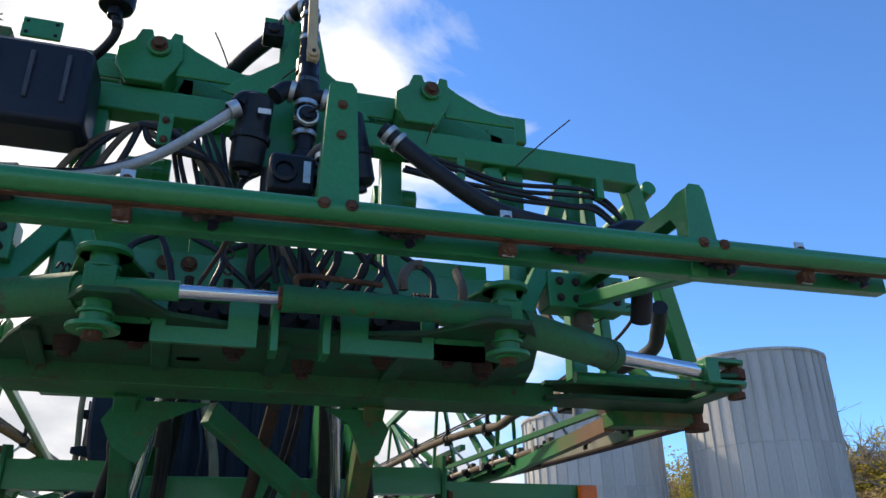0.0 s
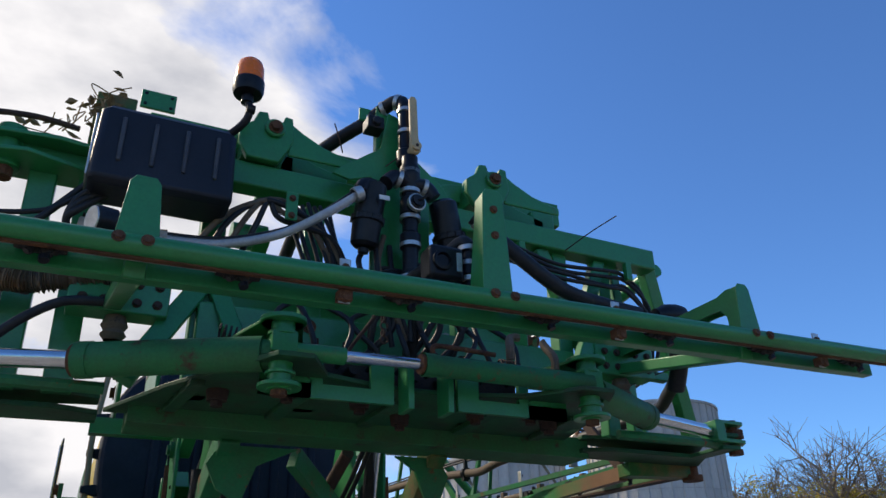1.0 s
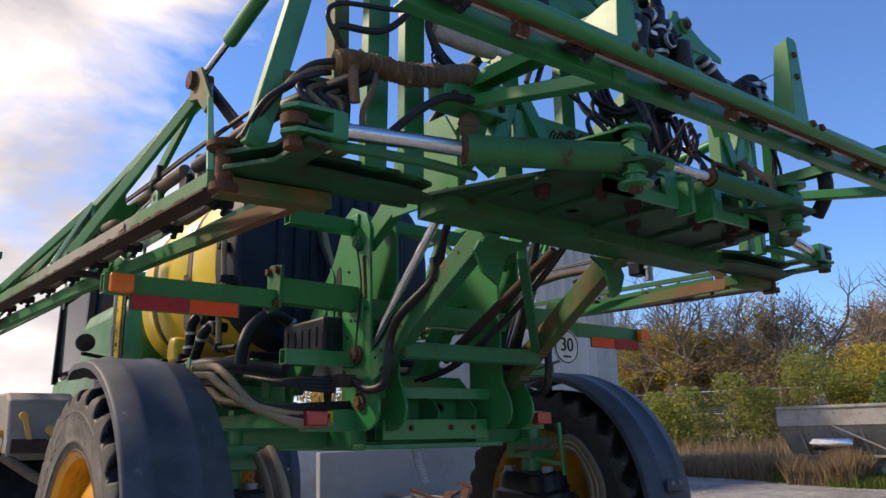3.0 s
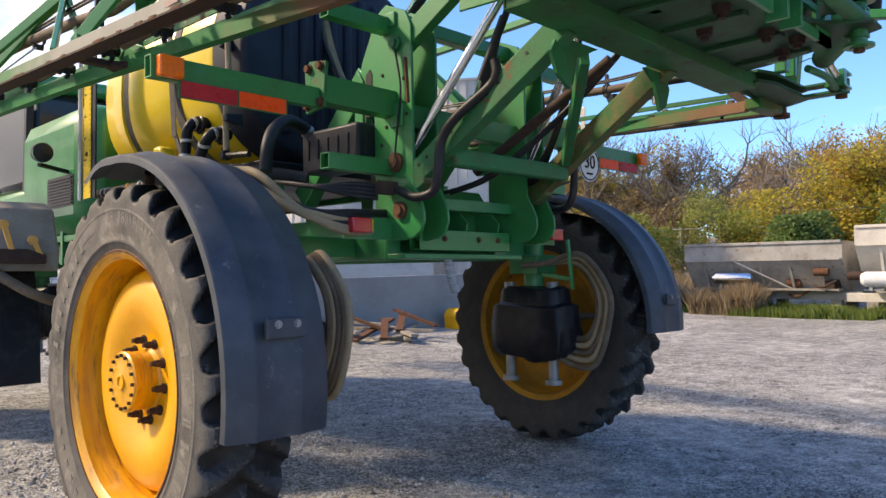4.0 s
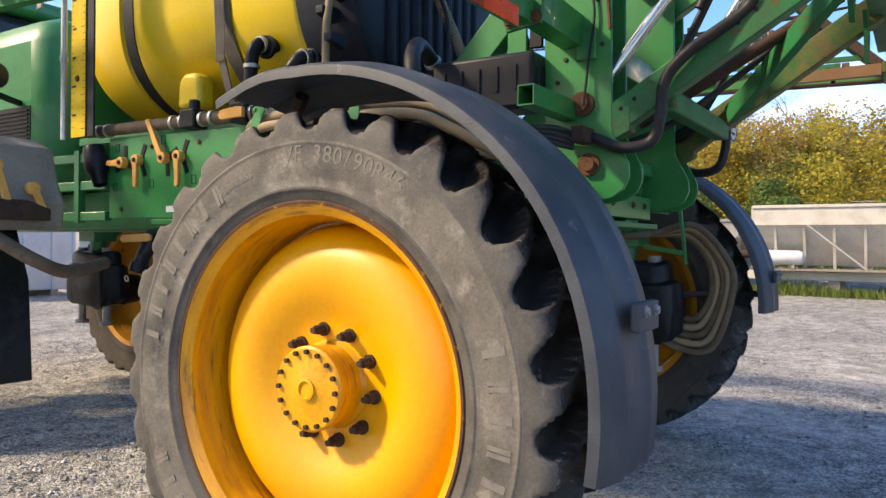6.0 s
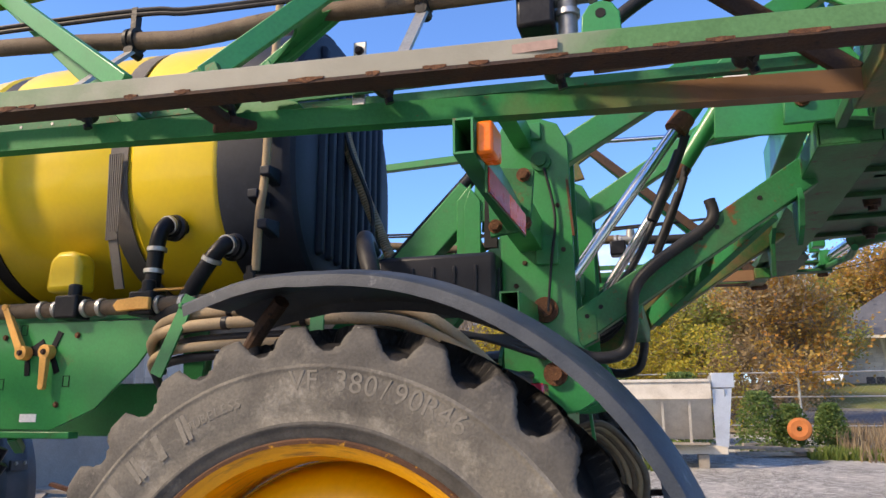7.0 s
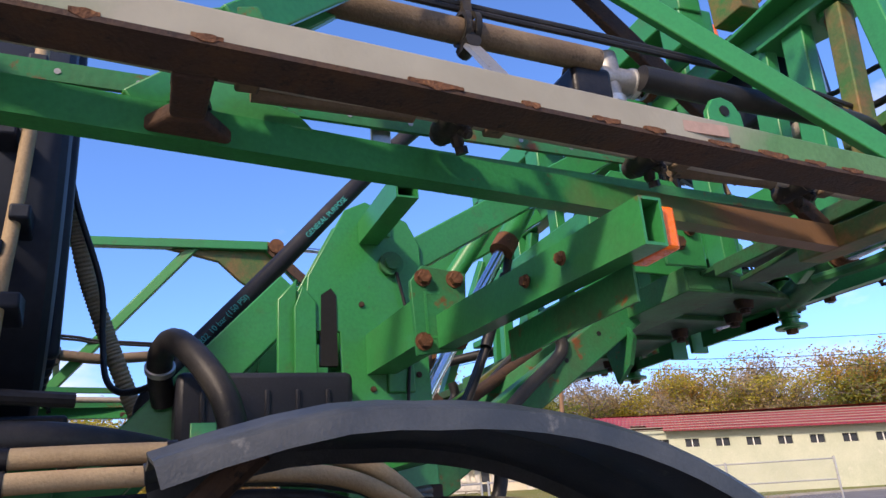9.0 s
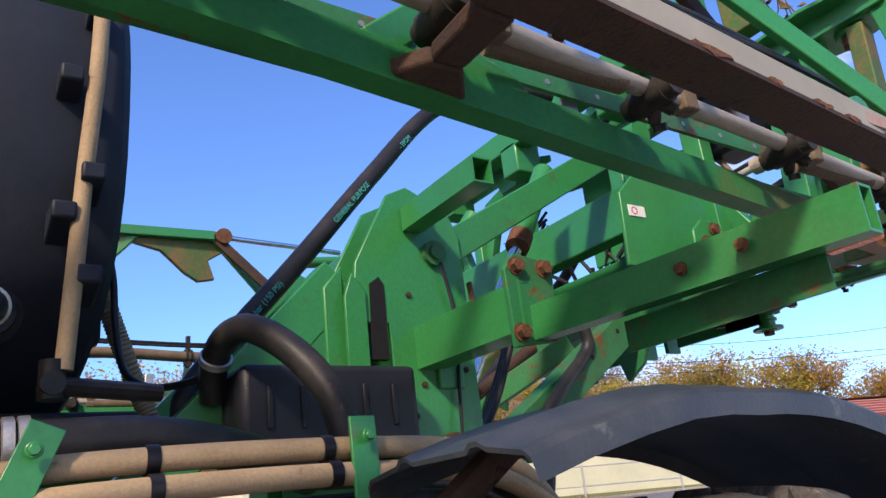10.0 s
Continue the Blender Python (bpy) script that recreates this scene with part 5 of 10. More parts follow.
part("lever_screw", bd, dark_rust, hl)
# camera on the plate
bd = Build()
box(bd, (-0.105, -2.10, 3.80), (-0.025, -2.02, 3.865))
cyl(bd, (-0.065, -2.12, 3.83), (-0.065, -2.10, 3.83), 0.022, seg=16)
part("rear_camera", bd, black, S, "small black rear-view camera", bevel=0.006)
bd = Build()
box(bd, (-0.03, -2.0, 3.72), (0.03, -1.96, 4.0))
box(bd, (-0.10, -1.96, 3.93), (-0.03, -1.945, 4.0))
part("camera_bracket", bd, green_clean, S, bevel=0.003)

# hoses on the rack
def line(points, r, mat, name="hose", label="", ribs=0.0, steps=8):
    b = Build()
    hose(b, points, r, 12, steps, ribs)
    return part(name, b, mat, S, label)


h1 = line([(-0.17, -2.20, 3.375), (-0.28, -2.17, 3.285), (-0.46, -2.09, 3.18), (-0.68, -2.01, 3.13), (-0.90, -1.98, 3.125)], 0.0185, clear_hose, label="grey hose with a pale stripe")
ring_clamp((-0.175, -2.20, 3.372), (1, 0, 0.6), 0.028, h1)
ring_clamp((-0.19, -2.203, 3.362), (1, 0, 0.6), 0.026, h1)
bd = Build()
hose(bd, [(-0.17, -2.20, 3.39), (-0.155, -2.195, 3.42), (-0.12, -2.18, 3.44)], 0.03, 12)
part("elbow", bd, black, h1)
line([(-0.87, -1.98, 3.125), (-0.98, -1.97, 3.12), (-1.08, -1.97, 3.12), (-1.18, -1.96, 3.13)], 0.040, cream_tape, "taped_joint")
line([(-0.20, -2.19, 3.37), (-0.40, -2.10, 3.225), (-0.66, -2.01, 3.155), (-0.92, -1.97, 3.15)], 0.012, hose_black)
h2 = line([(0.36, -2.19, 3.38), (0.42, -2.20, 3.33), (0.58, -2.22, 3.20), (0.78, -2.23, 3.08), (1.0, -2.25, 3.03), (1.16, -2.26, 3.01)], 0.034, hose_black, label="black rubber hose")
ring_clamp((0.385, -2.195, 3.36), (0.7, 0, -0.6), 0.036, h2)
ring_clamp((0.42, -2.20, 3.33), (0.7, 0, -0.6), 0.036, h2)
bd = Build()
lathe(bd, (1.20, -2.31, 2.99), (1, 0, 0.12), [(0.001, 0), (0.035, 0.004), (0.042, 0.03), (0.056, 0.06), (0.058, 0.12), (0.05, 0.16), (0.03, 0.175), (0.001, 0.178)], 24)
part("end_bulb", bd, black, S, "black rubber accumulator bulb")
line([(1.24, -2.30, 2.98), (1.30, -2.30, 2.90), (1.33, -2.28, 2.80), (1.36, -2.2, 2.70)], 0.04, hose_black)
bd = Build()
lathe(bd, (-1.13, -2.30, 3.00), (0.9, 0.42, 0.1), [(0.001, 0), (0.05, 0.0), (0.054, 0.006), (0.054, 0.07), (0.046, 0.075), (0.046, 0.13), (0.001, 0.132)], 26)
wl_ = part("work_light", bd, black, S, "round black work light with a grey face")
bd = Build()
lathe(bd, (-1.131, -2.3005, 3.00), (0.9, 0.42, 0.1), [(0.001, -0.003), (0.046, -0.003), (0.048, 0.001)], 26)
part("lamp_face", bd, steel, wl_)
# thin pressure hoses arching over the rack
hr = random.Random(31)


def jig(pts, k):
    return [(x + hr.uniform(-k, k), y + hr.uniform(-k, k), z + hr.uniform(-k, k)) for x, y, z in pts]


for i in range(4):
    w_ = 0.05 * i
    line(jig([(-0.78 + w_, -1.97, 3.08 - 0.02 * i), (-0.70 + w_, -1.99, 3.24), (-0.58 + w_ * 0.6, -2.0, 3.34 + 0.012 * i), (-0.45, -2.01, 3.385 - 0.03 * i), (-0.32 + 0.03 * i, -2.0, 3.30 - 0.02 * i), (-0.22 + 0.03 * i, -1.98, 3.12), (-0.16 + 0.05 * i, -1.95, 2.98)], 0.008), 0.0125, hose_black if i % 2 else hose_dusty, "pressure_hose")
for i in range(7):
    line(jig([(-0.40 + 0.03 * i, -1.94, 3.42), (-0.36 + 0.03 * i, -1.98, 3.22), (-0.28 + 0.03 * i, -2.02, 3.06 - 0.01 * i), (-0.14 + 0.02 * i, -2.05, 3.00 + 0.012 * i), (0.0, -2.08, 3.03 + 0.018 * i), (0.10, -2.06, 3.12)], 0.022), 0.0095, hose_black, "pressure_hose")
for i in range(5):
    line(jig([(-0.10 + 0.05 * i, -2.06, 3.24), (-0.12 + 0.05 * i, -2.10, 3.08), (-0.06 + 0.04 * i, -2.12, 2.92), (-0.05 + 0.05 * i, -2.10, 2.78)], 0.03), 0.012, hose_dusty if i == 2 else hose_black, "pressure_hose")
# deep cross member behind the hoses
bd = Build()
box(bd, (-0.68, -1.60, 2.90), (0.98, -1.50, 3.12))
dm = part("rear_cross_beam", bd, green, S, "wide dark green cross member", bevel=0.008)
for x in (-0.27, -0.17, 0.40, 0.50):
    bd = Build()
    bolt(bd, (x, -1.60, 3.03), (0, -1, 0), 0.020, 0.014)
    part("bolt", bd, zinc_dull, dm)
bd = Build()
box(bd, (-0.44, -2.06, 3.27), (-0.39, -2.05, 3.40))
cl = part("hose_bracket", bd, green_clean, S, bevel=0.003)
for z in (3.29, 3.37):
    bd = Build()
    bolt(bd, (-0.415, -2.06, z), (0, -1, 0), 0.011, 0.008)
    part("bolt", bd, rust, cl)
for i in range(4):
    line(jig([(0.50, -1.96, 3.44 - 0.03 * i), (0.66, -1.98, 3.41 - 0.035 * i), (0.95, -1.98, 3.36 - 0.03 * i), (1.22, -1.98, 3.35 - 0.03 * i), (1.38, -1.94, 3.38 - 0.04 * i), (1.50 + 0.02 * i, -1.92, 3.28 - 0.06 * i), (1.55, -1.88, 3.08 - 0.07 * i)], 0.012), 0.010, hose_black, "pressure_hose")
for x in (0.72, 1.36):
    bd = Build()
    box(bd, (x, -1.99, 3.33), (x + 0.035, -1.96, 3.43))
    part("hose_clip", bd, green_clean, S, bevel=0.003)
for i in range(3):
    line([(-1.05, -2.0, 3.30), (-1.18, -2.02, 3.24 - 0.03 * i), (-1.22, -1.98, 3.12), (-1.10, -1.95, 3.02 - 0.02 * i), (-0.95, -1.94, 2.98)], 0.014, hose_black, "pressure_hose")
# valve block behind the bar
bd = Build()
box(bd, (-0.50, -2.02, 2.58), (0.62, -1.95, 2.72))
for i in range(7):
    x = -0.40 + i * 0.13
    cyl(bd, (x, -2.02, 2.66), (x, -2.10, 2.66), 0.022, seg=10)
    cyl(bd, (x, -1.99, 2.72), (x, -1.99, 2.80), 0.016, seg=8)
part("valve_block", bd, dark_rust, S, "rusty hydraulic valve block")
for i in range(9):
    x = -0.45 + i * 0.125
    random.seed(40 + i)
    line([(x, -2.06, 2.67), (x + 0.01, -2.14, 2.72), (x + random.uniform(-0.1, 0.1), -2.12, 2.84), (x + random.uniform(-0.12, 0.12), -2.04, 2.96), (x + random.uniform(-0.1, 0.1), -2.0, 3.08)], 0.011, hose_black, "pressure_hose")
for i in range(8):
    random.seed(70 + i)
    x = -0.05 + 0.055 * i
    line([(x, -2.10, 3.05), (x + random.uniform(-0.05, 0.05), -2.12, 2.95), (x + random.uniform(-0.05, 0.05), -2.10, 2.85), (x + random.uniform(-0.08, 0.08), -2.05, 2.74)], 0.014, hose_black, "pressure_hose")
# tension springs and loose chain
bd = Build()
coil(bd, (-0.66, -2.10, 2.74), (-0.47, -2.10, 2.715), 0.030, 0.0045, 10)
part("spring", bd, dark_rust, S, "rusty coil spring")
bd = Build()
coil(bd, (0.50, -2.10, 2.74), (0.60, -2.10, 2.74), 0.028, 0.0045, 7)
part("spring", bd, dark_rust, S, "rusty coil spring")
for x, z, n, y in ((-0.15, 2.80, 6, -2.42), (-1.17, 3.18, 9, -1.95)):
    for k in range(n):
        bd = Build()
        lathe(bd, (x + 0.004 * (k % 2), y, z - 0.026 * k), (0, 1, 0) if k % 2 else (1, 0, 0), [(0.011, -0.004), (0.016, -0.004), (0.016, 0.004), (0.011, 0.004)], 10, closed=True)
        part("chain_link", bd, dark_rust, S)
line([(-0.15, -2.40, 2.82), (-0.17, -2.36, 2.76), (-0.22, -2.30, 2.68), (-0.25, -2.28, 2.62)], 0.007, dark_rust, "wire")

# taped hydraulic bundle beside the left posts
rng = random.Random(4)
for pts, mat, nm, lab in (([(-1.60, -1.915, 2.875), (-1.52, -1.93, 2.895), (-1.40, -1.95, 2.89), (-1.30, -1.97, 2.885)], duct_tape, "taped_hose", "dusty tape-wrapped hose bundle"),
                          ([(-1.31, -1.968, 2.885), (-1.22, -1.99, 2.90), (-1.12, -2.0, 2.925), (-1.02, -2.02, 2.95)], hose_dusty, "wrapped_hose", "grey-brown wrapped hose end")):
    bd = Build()
    path = spline(pts, 14)
    n = 12
    for i, c in enumerate(path):
        d = (path[min(i + 1, len(path) - 1)] - path[max(i - 1, 0)]).normalized()
        e1 = d.cross(Vector((0, 0, 1))).normalized()
        e2 = d.cross(e1)
        for dd, g in ((-0.004, 0.86), (0.003, 1.06)):
            r = (0.037 + 0.010 * rng.random()) * g
            bd.v += [c + d * dd + (e1 * math.cos(6.2832 * k / n) + e2 * math.sin(6.2832 * k / n)) * r * rng.uniform(0.93, 1.07) for k in range(n)]
    m = 2 * len(path)
    bd.f = [(i * n + k, i * n + (k + 1) % n, (i + 1) * n + (k + 1) % n, (i + 1) * n + k) for i in range(m - 1) for k in range(n)] + [tuple(range(n)), tuple(range(m * n - 1, m * n - n - 1, -1))]
    part(nm, bd, mat, S, lab)
for i in range(3):
    line([(-1.60, -1.915 + 0.02 * i, 2.88 - 0.015 * i), (-1.69, -1.86, 2.85 - 0.02 * i), (-1.77 - 0.01 * i, -1.75, 2.74), (-1.84, -1.62 - 0.02 * i, 2.61)], 0.012, hose_dusty if i % 2 else hose_black, "pressure_hose")
line([(-1.54, -1.94, 2.87), (-1.545, -1.95, 2.80), (-1.53, -1.94, 2.72)], 0.02, duct_tape, "taped_joint")
line([(-1.45, -1.95, 2.86), (-1.46, -1.96, 2.80), (-1.49, -1.93, 2.70), (-1.47, -1.90, 2.62)], 0.012, hose_dusty, "pressure_hose")
for i in range(5):
    line([(-1.60 + 0.02 * i, -1.85, 2.60), (-1.66 + 0.03 * i, -1.9, 2.66 + 0.02 * i), (-1.72 + 0.04 * i, -1.86, 2.76), (-1.64 + 0.04 * i, -1.82, 2.82)], 0.012, hose_dusty if i % 2 else hose_black, "pressure_hose")
line([(-1.40, -1.98, 2.62), (-1.30, -2.02, 2.72), (-1.18, -2.04, 2.80), (-1.05, -2.04, 2.82)], 0.017, hose_black)
line([(-1.56, -1.9, 2.95), (-1.64, -1.92, 3.05), (-1.56, -1.9, 3.14), (-1.30, -1.95, 3.18), (-1.15, -1.98, 3.30)], 0.010, hose_black)
line([(-1.56, -1.9, 2.95), (-1.60, -1.92, 3.02), (-1.40, -1.94, 3.06), (-1.22, -1.96, 3.26), (-1.12, -1.98, 3.40)], 0.014, hose_black)

# ---- spray bar behind the rack ----
BARZ, BARY = 2.692, -2.805
bd = Build()
BL, BR = Vector((-1.835, BARY, 2.685)), Vector((2.12, BARY, 2.742))
cyl(bd, BL, BR, 0.030, seg=24, caps=False)
cyl(bd, BL, BR, 0.025, seg=24, caps=False)
lathe(bd, BL, (1, 0, 0), [(0.025, 0), (0.030, 0)], 24)
lathe(bd, BR, (1, 0, 0), [(0.025, 0), (0.030, 0)], 24)
sb = part("spray_bar", bd, green_clean, S, "green tubular guard bar with a rusty underside")


def on_bar(x):
    return BL.lerp(BR, (x - BL.x) / (BR.x - BL.x))


bd = Build()
beam(bd, BL + Vector((0.05, 0.012, -0.031)), BR + Vector((-0.05, 0.012, -0.031)), 0.02, 0.006)
part("rust_strip", bd, rust, sb)
bd = Build()
beam(bd, BL + Vector((-0.015, 0.095, -0.016)), BR + Vector((-0.12, 0.095, -0.016)), 0.006, 0.070)
beam(bd, BL + Vector((-0.015, 0.116, -0.0515)), BR + Vector((-0.12, 0.116, -0.0515)), 0.045, 0.006)
part("nozzle_rail", bd, green, sb, "green angle rail", bevel=0.001)
bd = Build()
cyl(bd, BL + Vector((0.05, 0.055, -0.008)), BR + Vector((-0.1, 0.055, -0.008)), 0.0125, seg=12)
part("spray_pipe", bd, steel, sb, "thin steel spray pipe")


def nozzle_body(at, parent):
    """A black multi-tip nozzle body hung from the spray pipe."""
    x, y, z = at
    b = Build()
    cyl(b, (x - 0.040, y, z), (x + 0.040, y, z), 0.030, seg=16)
    cyl(b, (x - 0.062, y, z), (x - 0.036, y, z), 0.024, 0.027, 12)
    cyl(b, (x + 0.036, y, z), (x + 0.062, y, z), 0.027, 0.024, 12)
    for ang in (20, 100, 165, 235, 300):
        t = radians(ang)
        dx, dz = math.cos(t), math.sin(t)
        o = Vector((x, y - 0.012, z))
        cyl(b, o + Vector((dx * 0.015, 0, dz * 0.015)), o + Vector((dx * 0.046, -0.012, dz * 0.046)), 0.015, 0.013, 10)
        cyl(b, o + Vector((dx * 0.042, -0.010, dz * 0.042)), o + Vector((dx * 0.052, -0.014, dz * 0.052)), 0.010, 0.009, 8)
    cyl(b, (x, y, z), (x, y - 0.040, z + 0.004), 0.026, 0.020, 14)
    cyl(b, (x, y - 0.040, z + 0.004), (x, y - 0.048, z + 0.004), 0.012, seg=10)
    n = part("nozzle_body", b, nozzle_mat, parent, "black dusty turret nozzle body")
    b = Build()
    cyl(b, (x + 0.012, y - 0.024, z - 0.048), (x + 0.015, y - 0.028, z - 0.062), 0.014, seg=8)
    part("nozzle_cap", b, black, n)
    return n


for x in (-1.72, -1.22, -0.72, -0.21, 0.30, 0.81, 1.32, 1.83):
    q = on_bar(x) + Vector((0, 0.058, -0.004))
    nozzle_body(q, sb)
for x in (-1.48, -0.41, 0.60, 1.62):
    q = on_bar(x)
    bd = Build()
    box(bd, (x - 0.018, q.y + 0.035, q.z - 0.07), (x + 0.018, q.y + 0.041, q.z + 0.075))
    bk = part("strap_bracket", bd, steel, sb, "galvanised drilled strap", bevel=0.002)
    bd = Build()
    bolt(bd, (x, q.y + 0.035, q.z + 0.045), (0, -1, 0), 0.010, 0.008)
    part("bolt", bd, rust, bk)
    bd = Build()
    bolt(bd, (x, q.y + 0.03, q.z - 0.055), (0, -1, 0), 0.012, 0.012)
    part("bolt", bd, rust, bk)
    bd = Build()
    box(bd, (x - 0.022, q.y + 0.02, q.z - 0.065), (x + 0.022, q.y + 0.06, q.z - 0.03))
    part("pipe_saddle", bd, rust, bk, bevel=0.004)
for k, (x, ht, wt, wb) in enumerate(((-1.0, 0.23, 0.075, 0.12), (0.117, 0.43, 0.072, 0.115), (1.25, 0.24, 0.06, 0.11))):
    q = on_bar(x)
    bd = Build()
    z0, z1, y = q.z + 0.015, q.z + ht, q.y + 0.03
    plate(bd, [(x - wb / 2, z0), (x + wb / 2, z0), (x + wt / 2 + 0.004, z1 - 0.02), (x + wt / 2 - 0.01, z1), (x - wt / 2 + 0.01, z1), (x - wt / 2 - 0.004, z1 - 0.02)], "y", y, 0.006)
    ps = part("bar_post", bd, green_clean, sb, "bright green tapered post", bevel=0.002)
    for side in (-1, 1):
        # folded side wall that leans in with the plate's taper
        if k == 1:
            wall_ = [(y + 0.003, z0), (y + 0.003, z1 - 0.015), (y + 0.06, z1 - 0.025), (y + 0.10, z0)]
        else:
            wall_ = [(y + 0.003, z0), (y + 0.003, z1 - 0.015), (y + 0.06, z1 - 0.01), (y + 0.14, z1 - 0.03), (y + 0.80, 2.95), (y + 0.80, 2.895), (y + 0.17, z1 - 0.080), (y + 0.10, z1 - 0.085), (y + 0.065, z1 - 0.125), (y + 0.05, z0)]
        bd = Build()
        for inn in (0.0, 0.006):
            for wy, wz in wall_:
                wd = wb + (wt - wb) * min(1.0, (wz - z0) / (z1 - z0)) if wy < y + 0.12 else wt
                bd.v.append((x + side * (wd / 2 - inn), wy, wz))
        n = len(wall_)
        bd.f = [tuple(range(n)), tuple(range(2 * n - 1, n - 1, -1))] + [(i, (i + 1) % n, n + (i + 1) % n, n + i) for i in range(n)]
        part("post_gusset", bd, green_clean, ps)
    if k != 1:
        bd = Build()
        beam(bd, (x, y + 0.10, z1 - 0.023), (x, y + 0.80, 2.95), wt - 0.012, 0.006)
        part("post_arm", bd, green_clean, ps)
        bd = Build()
        box(bd, (x - 0.17, y + 0.76, 2.80), (x + 0.17, y + 0.87, 2.95))
        ar = part("arm_socket", bd, green, ps, bevel=0.006)
        for dx in (-0.12, -0.05, 0.06, 0.13):
            for dz in (2.84, 2.91):
                bd = Build()
                bolt(bd, (x + dx, y + 0.76, dz), (0, -1, 0), 0.013, 0.01)
                part("bolt", bd, dark_rust, ar)
        bd = Build()
        beam(bd, (x + 0.01, y + 0.05, q.z - 0.035), (x - 0.02, y + 0.80, 2.84), 0.06, 0.05)
        part("lower_arm", bd, green_clean, ps, bevel=0.005)
        bd = Build()
        lathe(bd, (x + 0.0, y + 0.82, 2.68), (0, 0, 1), [(0.03, 0.03), (0.045, 0.05), (0.035, 0.065), (0.047, 0.085), (0.035, 0.12)], 18)
        part("rubber_mount", bd, hose_dusty, ar)
    for dx in (-0.03, 0.03):
        bd = Build()
        bolt(bd, (x + dx * 1.2 - 0.01, q.y - 0.028, q.z + 0.005), (0, -1, 0.2), 0.013, 0.008)
        part("bolt", bd, rust, ps)
    for dz in (0.06, 0.16) if k == 1 else ():
        bd = Build()
        bolt(bd, (x, y, z1 - dz - 0.02), (0, -1, 0), 0.011, 0.007)
        part("bolt", bd, rust, ps)

# dry vine that has climbed over the corner of the rack
rng = random.Random(14)
VINE = [Vector(p) for p in ((-1.155, -1.812, 3.883), (-1.241, -1.933, 3.606), (-1.37, -1.555, 3.794), (-1.576, -1.577, 3.632))]
vn = thing("dry_vine", tuple(VINE[1]), "withered vine with curled brown leaves on the rack", "vine")
for k in range(7):
    a, b = VINE[k % 3], VINE[k % 3 + 1]
    pts = [a.lerp(b, t) + Vector((rng.gauss(0, 0.035), rng.gauss(0, 0.035), rng.gauss(0.01, 0.04))) for t in (0, 0.25, 0.5, 0.75, 1)]
    bd = Build()
    hose(bd, pts, 0.0028, 5, 5)
    part("vine_stem", bd, dead_leaf, vn)
for k in range(34):
    i = 0 if k < 16 else rng.randint(0, 2)
    c = VINE[i].lerp(VINE[i + 1], rng.random()) + Vector((rng.gauss(0, 0.05), rng.gauss(0, 0.05), rng.gauss(0.0, 0.06)))
    a = Vector((rng.gauss(0, 1), rng.gauss(0, 1), rng.gauss(-0.6, 0.6))).normalized() * rng.uniform(0.018, 0.036)
    b = a.cross(Vector((rng.gauss(0, 1), rng.gauss(0, 1), rng.gauss(0, 1)))).normalized() * rng.uniform(0.010, 0.018)
    n = a.cross(b).normalized() * 0.008
    bd = Build()
    bd.add([c - a, c + b * 0.8 - a * 0.2 + n, c + b + a * 0.3 + n, c + a * 1.1, c - b + a * 0.3 + n, c - b * 0.8 - a * 0.2 + n, c - n * 0.5], [(0, 1, 6), (1, 2, 6), (2, 3, 6), (3, 4, 6), (4, 5, 6), (5, 0, 6)])
    part("leaf", bd, dead_leaf, vn)
# stray wire ends
for a, b in (((0.98, -2.0, 3.42), (1.12, -2.25, 3.52)), ((0.60, -1.95, 3.50), (0.62, -2.0, 3.58)), ((-0.22, -2.1, 3.62), (-0.28, -2.16, 3.72)), ((1.32, -1.9, 2.78), (1.52, -2.05, 2.86)), ((1.36, -1.88, 2.62), (1.46, -1.95, 2.66)), ((-0.02, -2.1, 3.60), (0.05, -2.12, 3.66))):
    line([a, ((a[0] + b[0]) / 2, (a[1] + b[1]) / 2, (a[2] + b[2]) / 2 + 0.006), b], 0.0028, dark_rust, "wire_end")

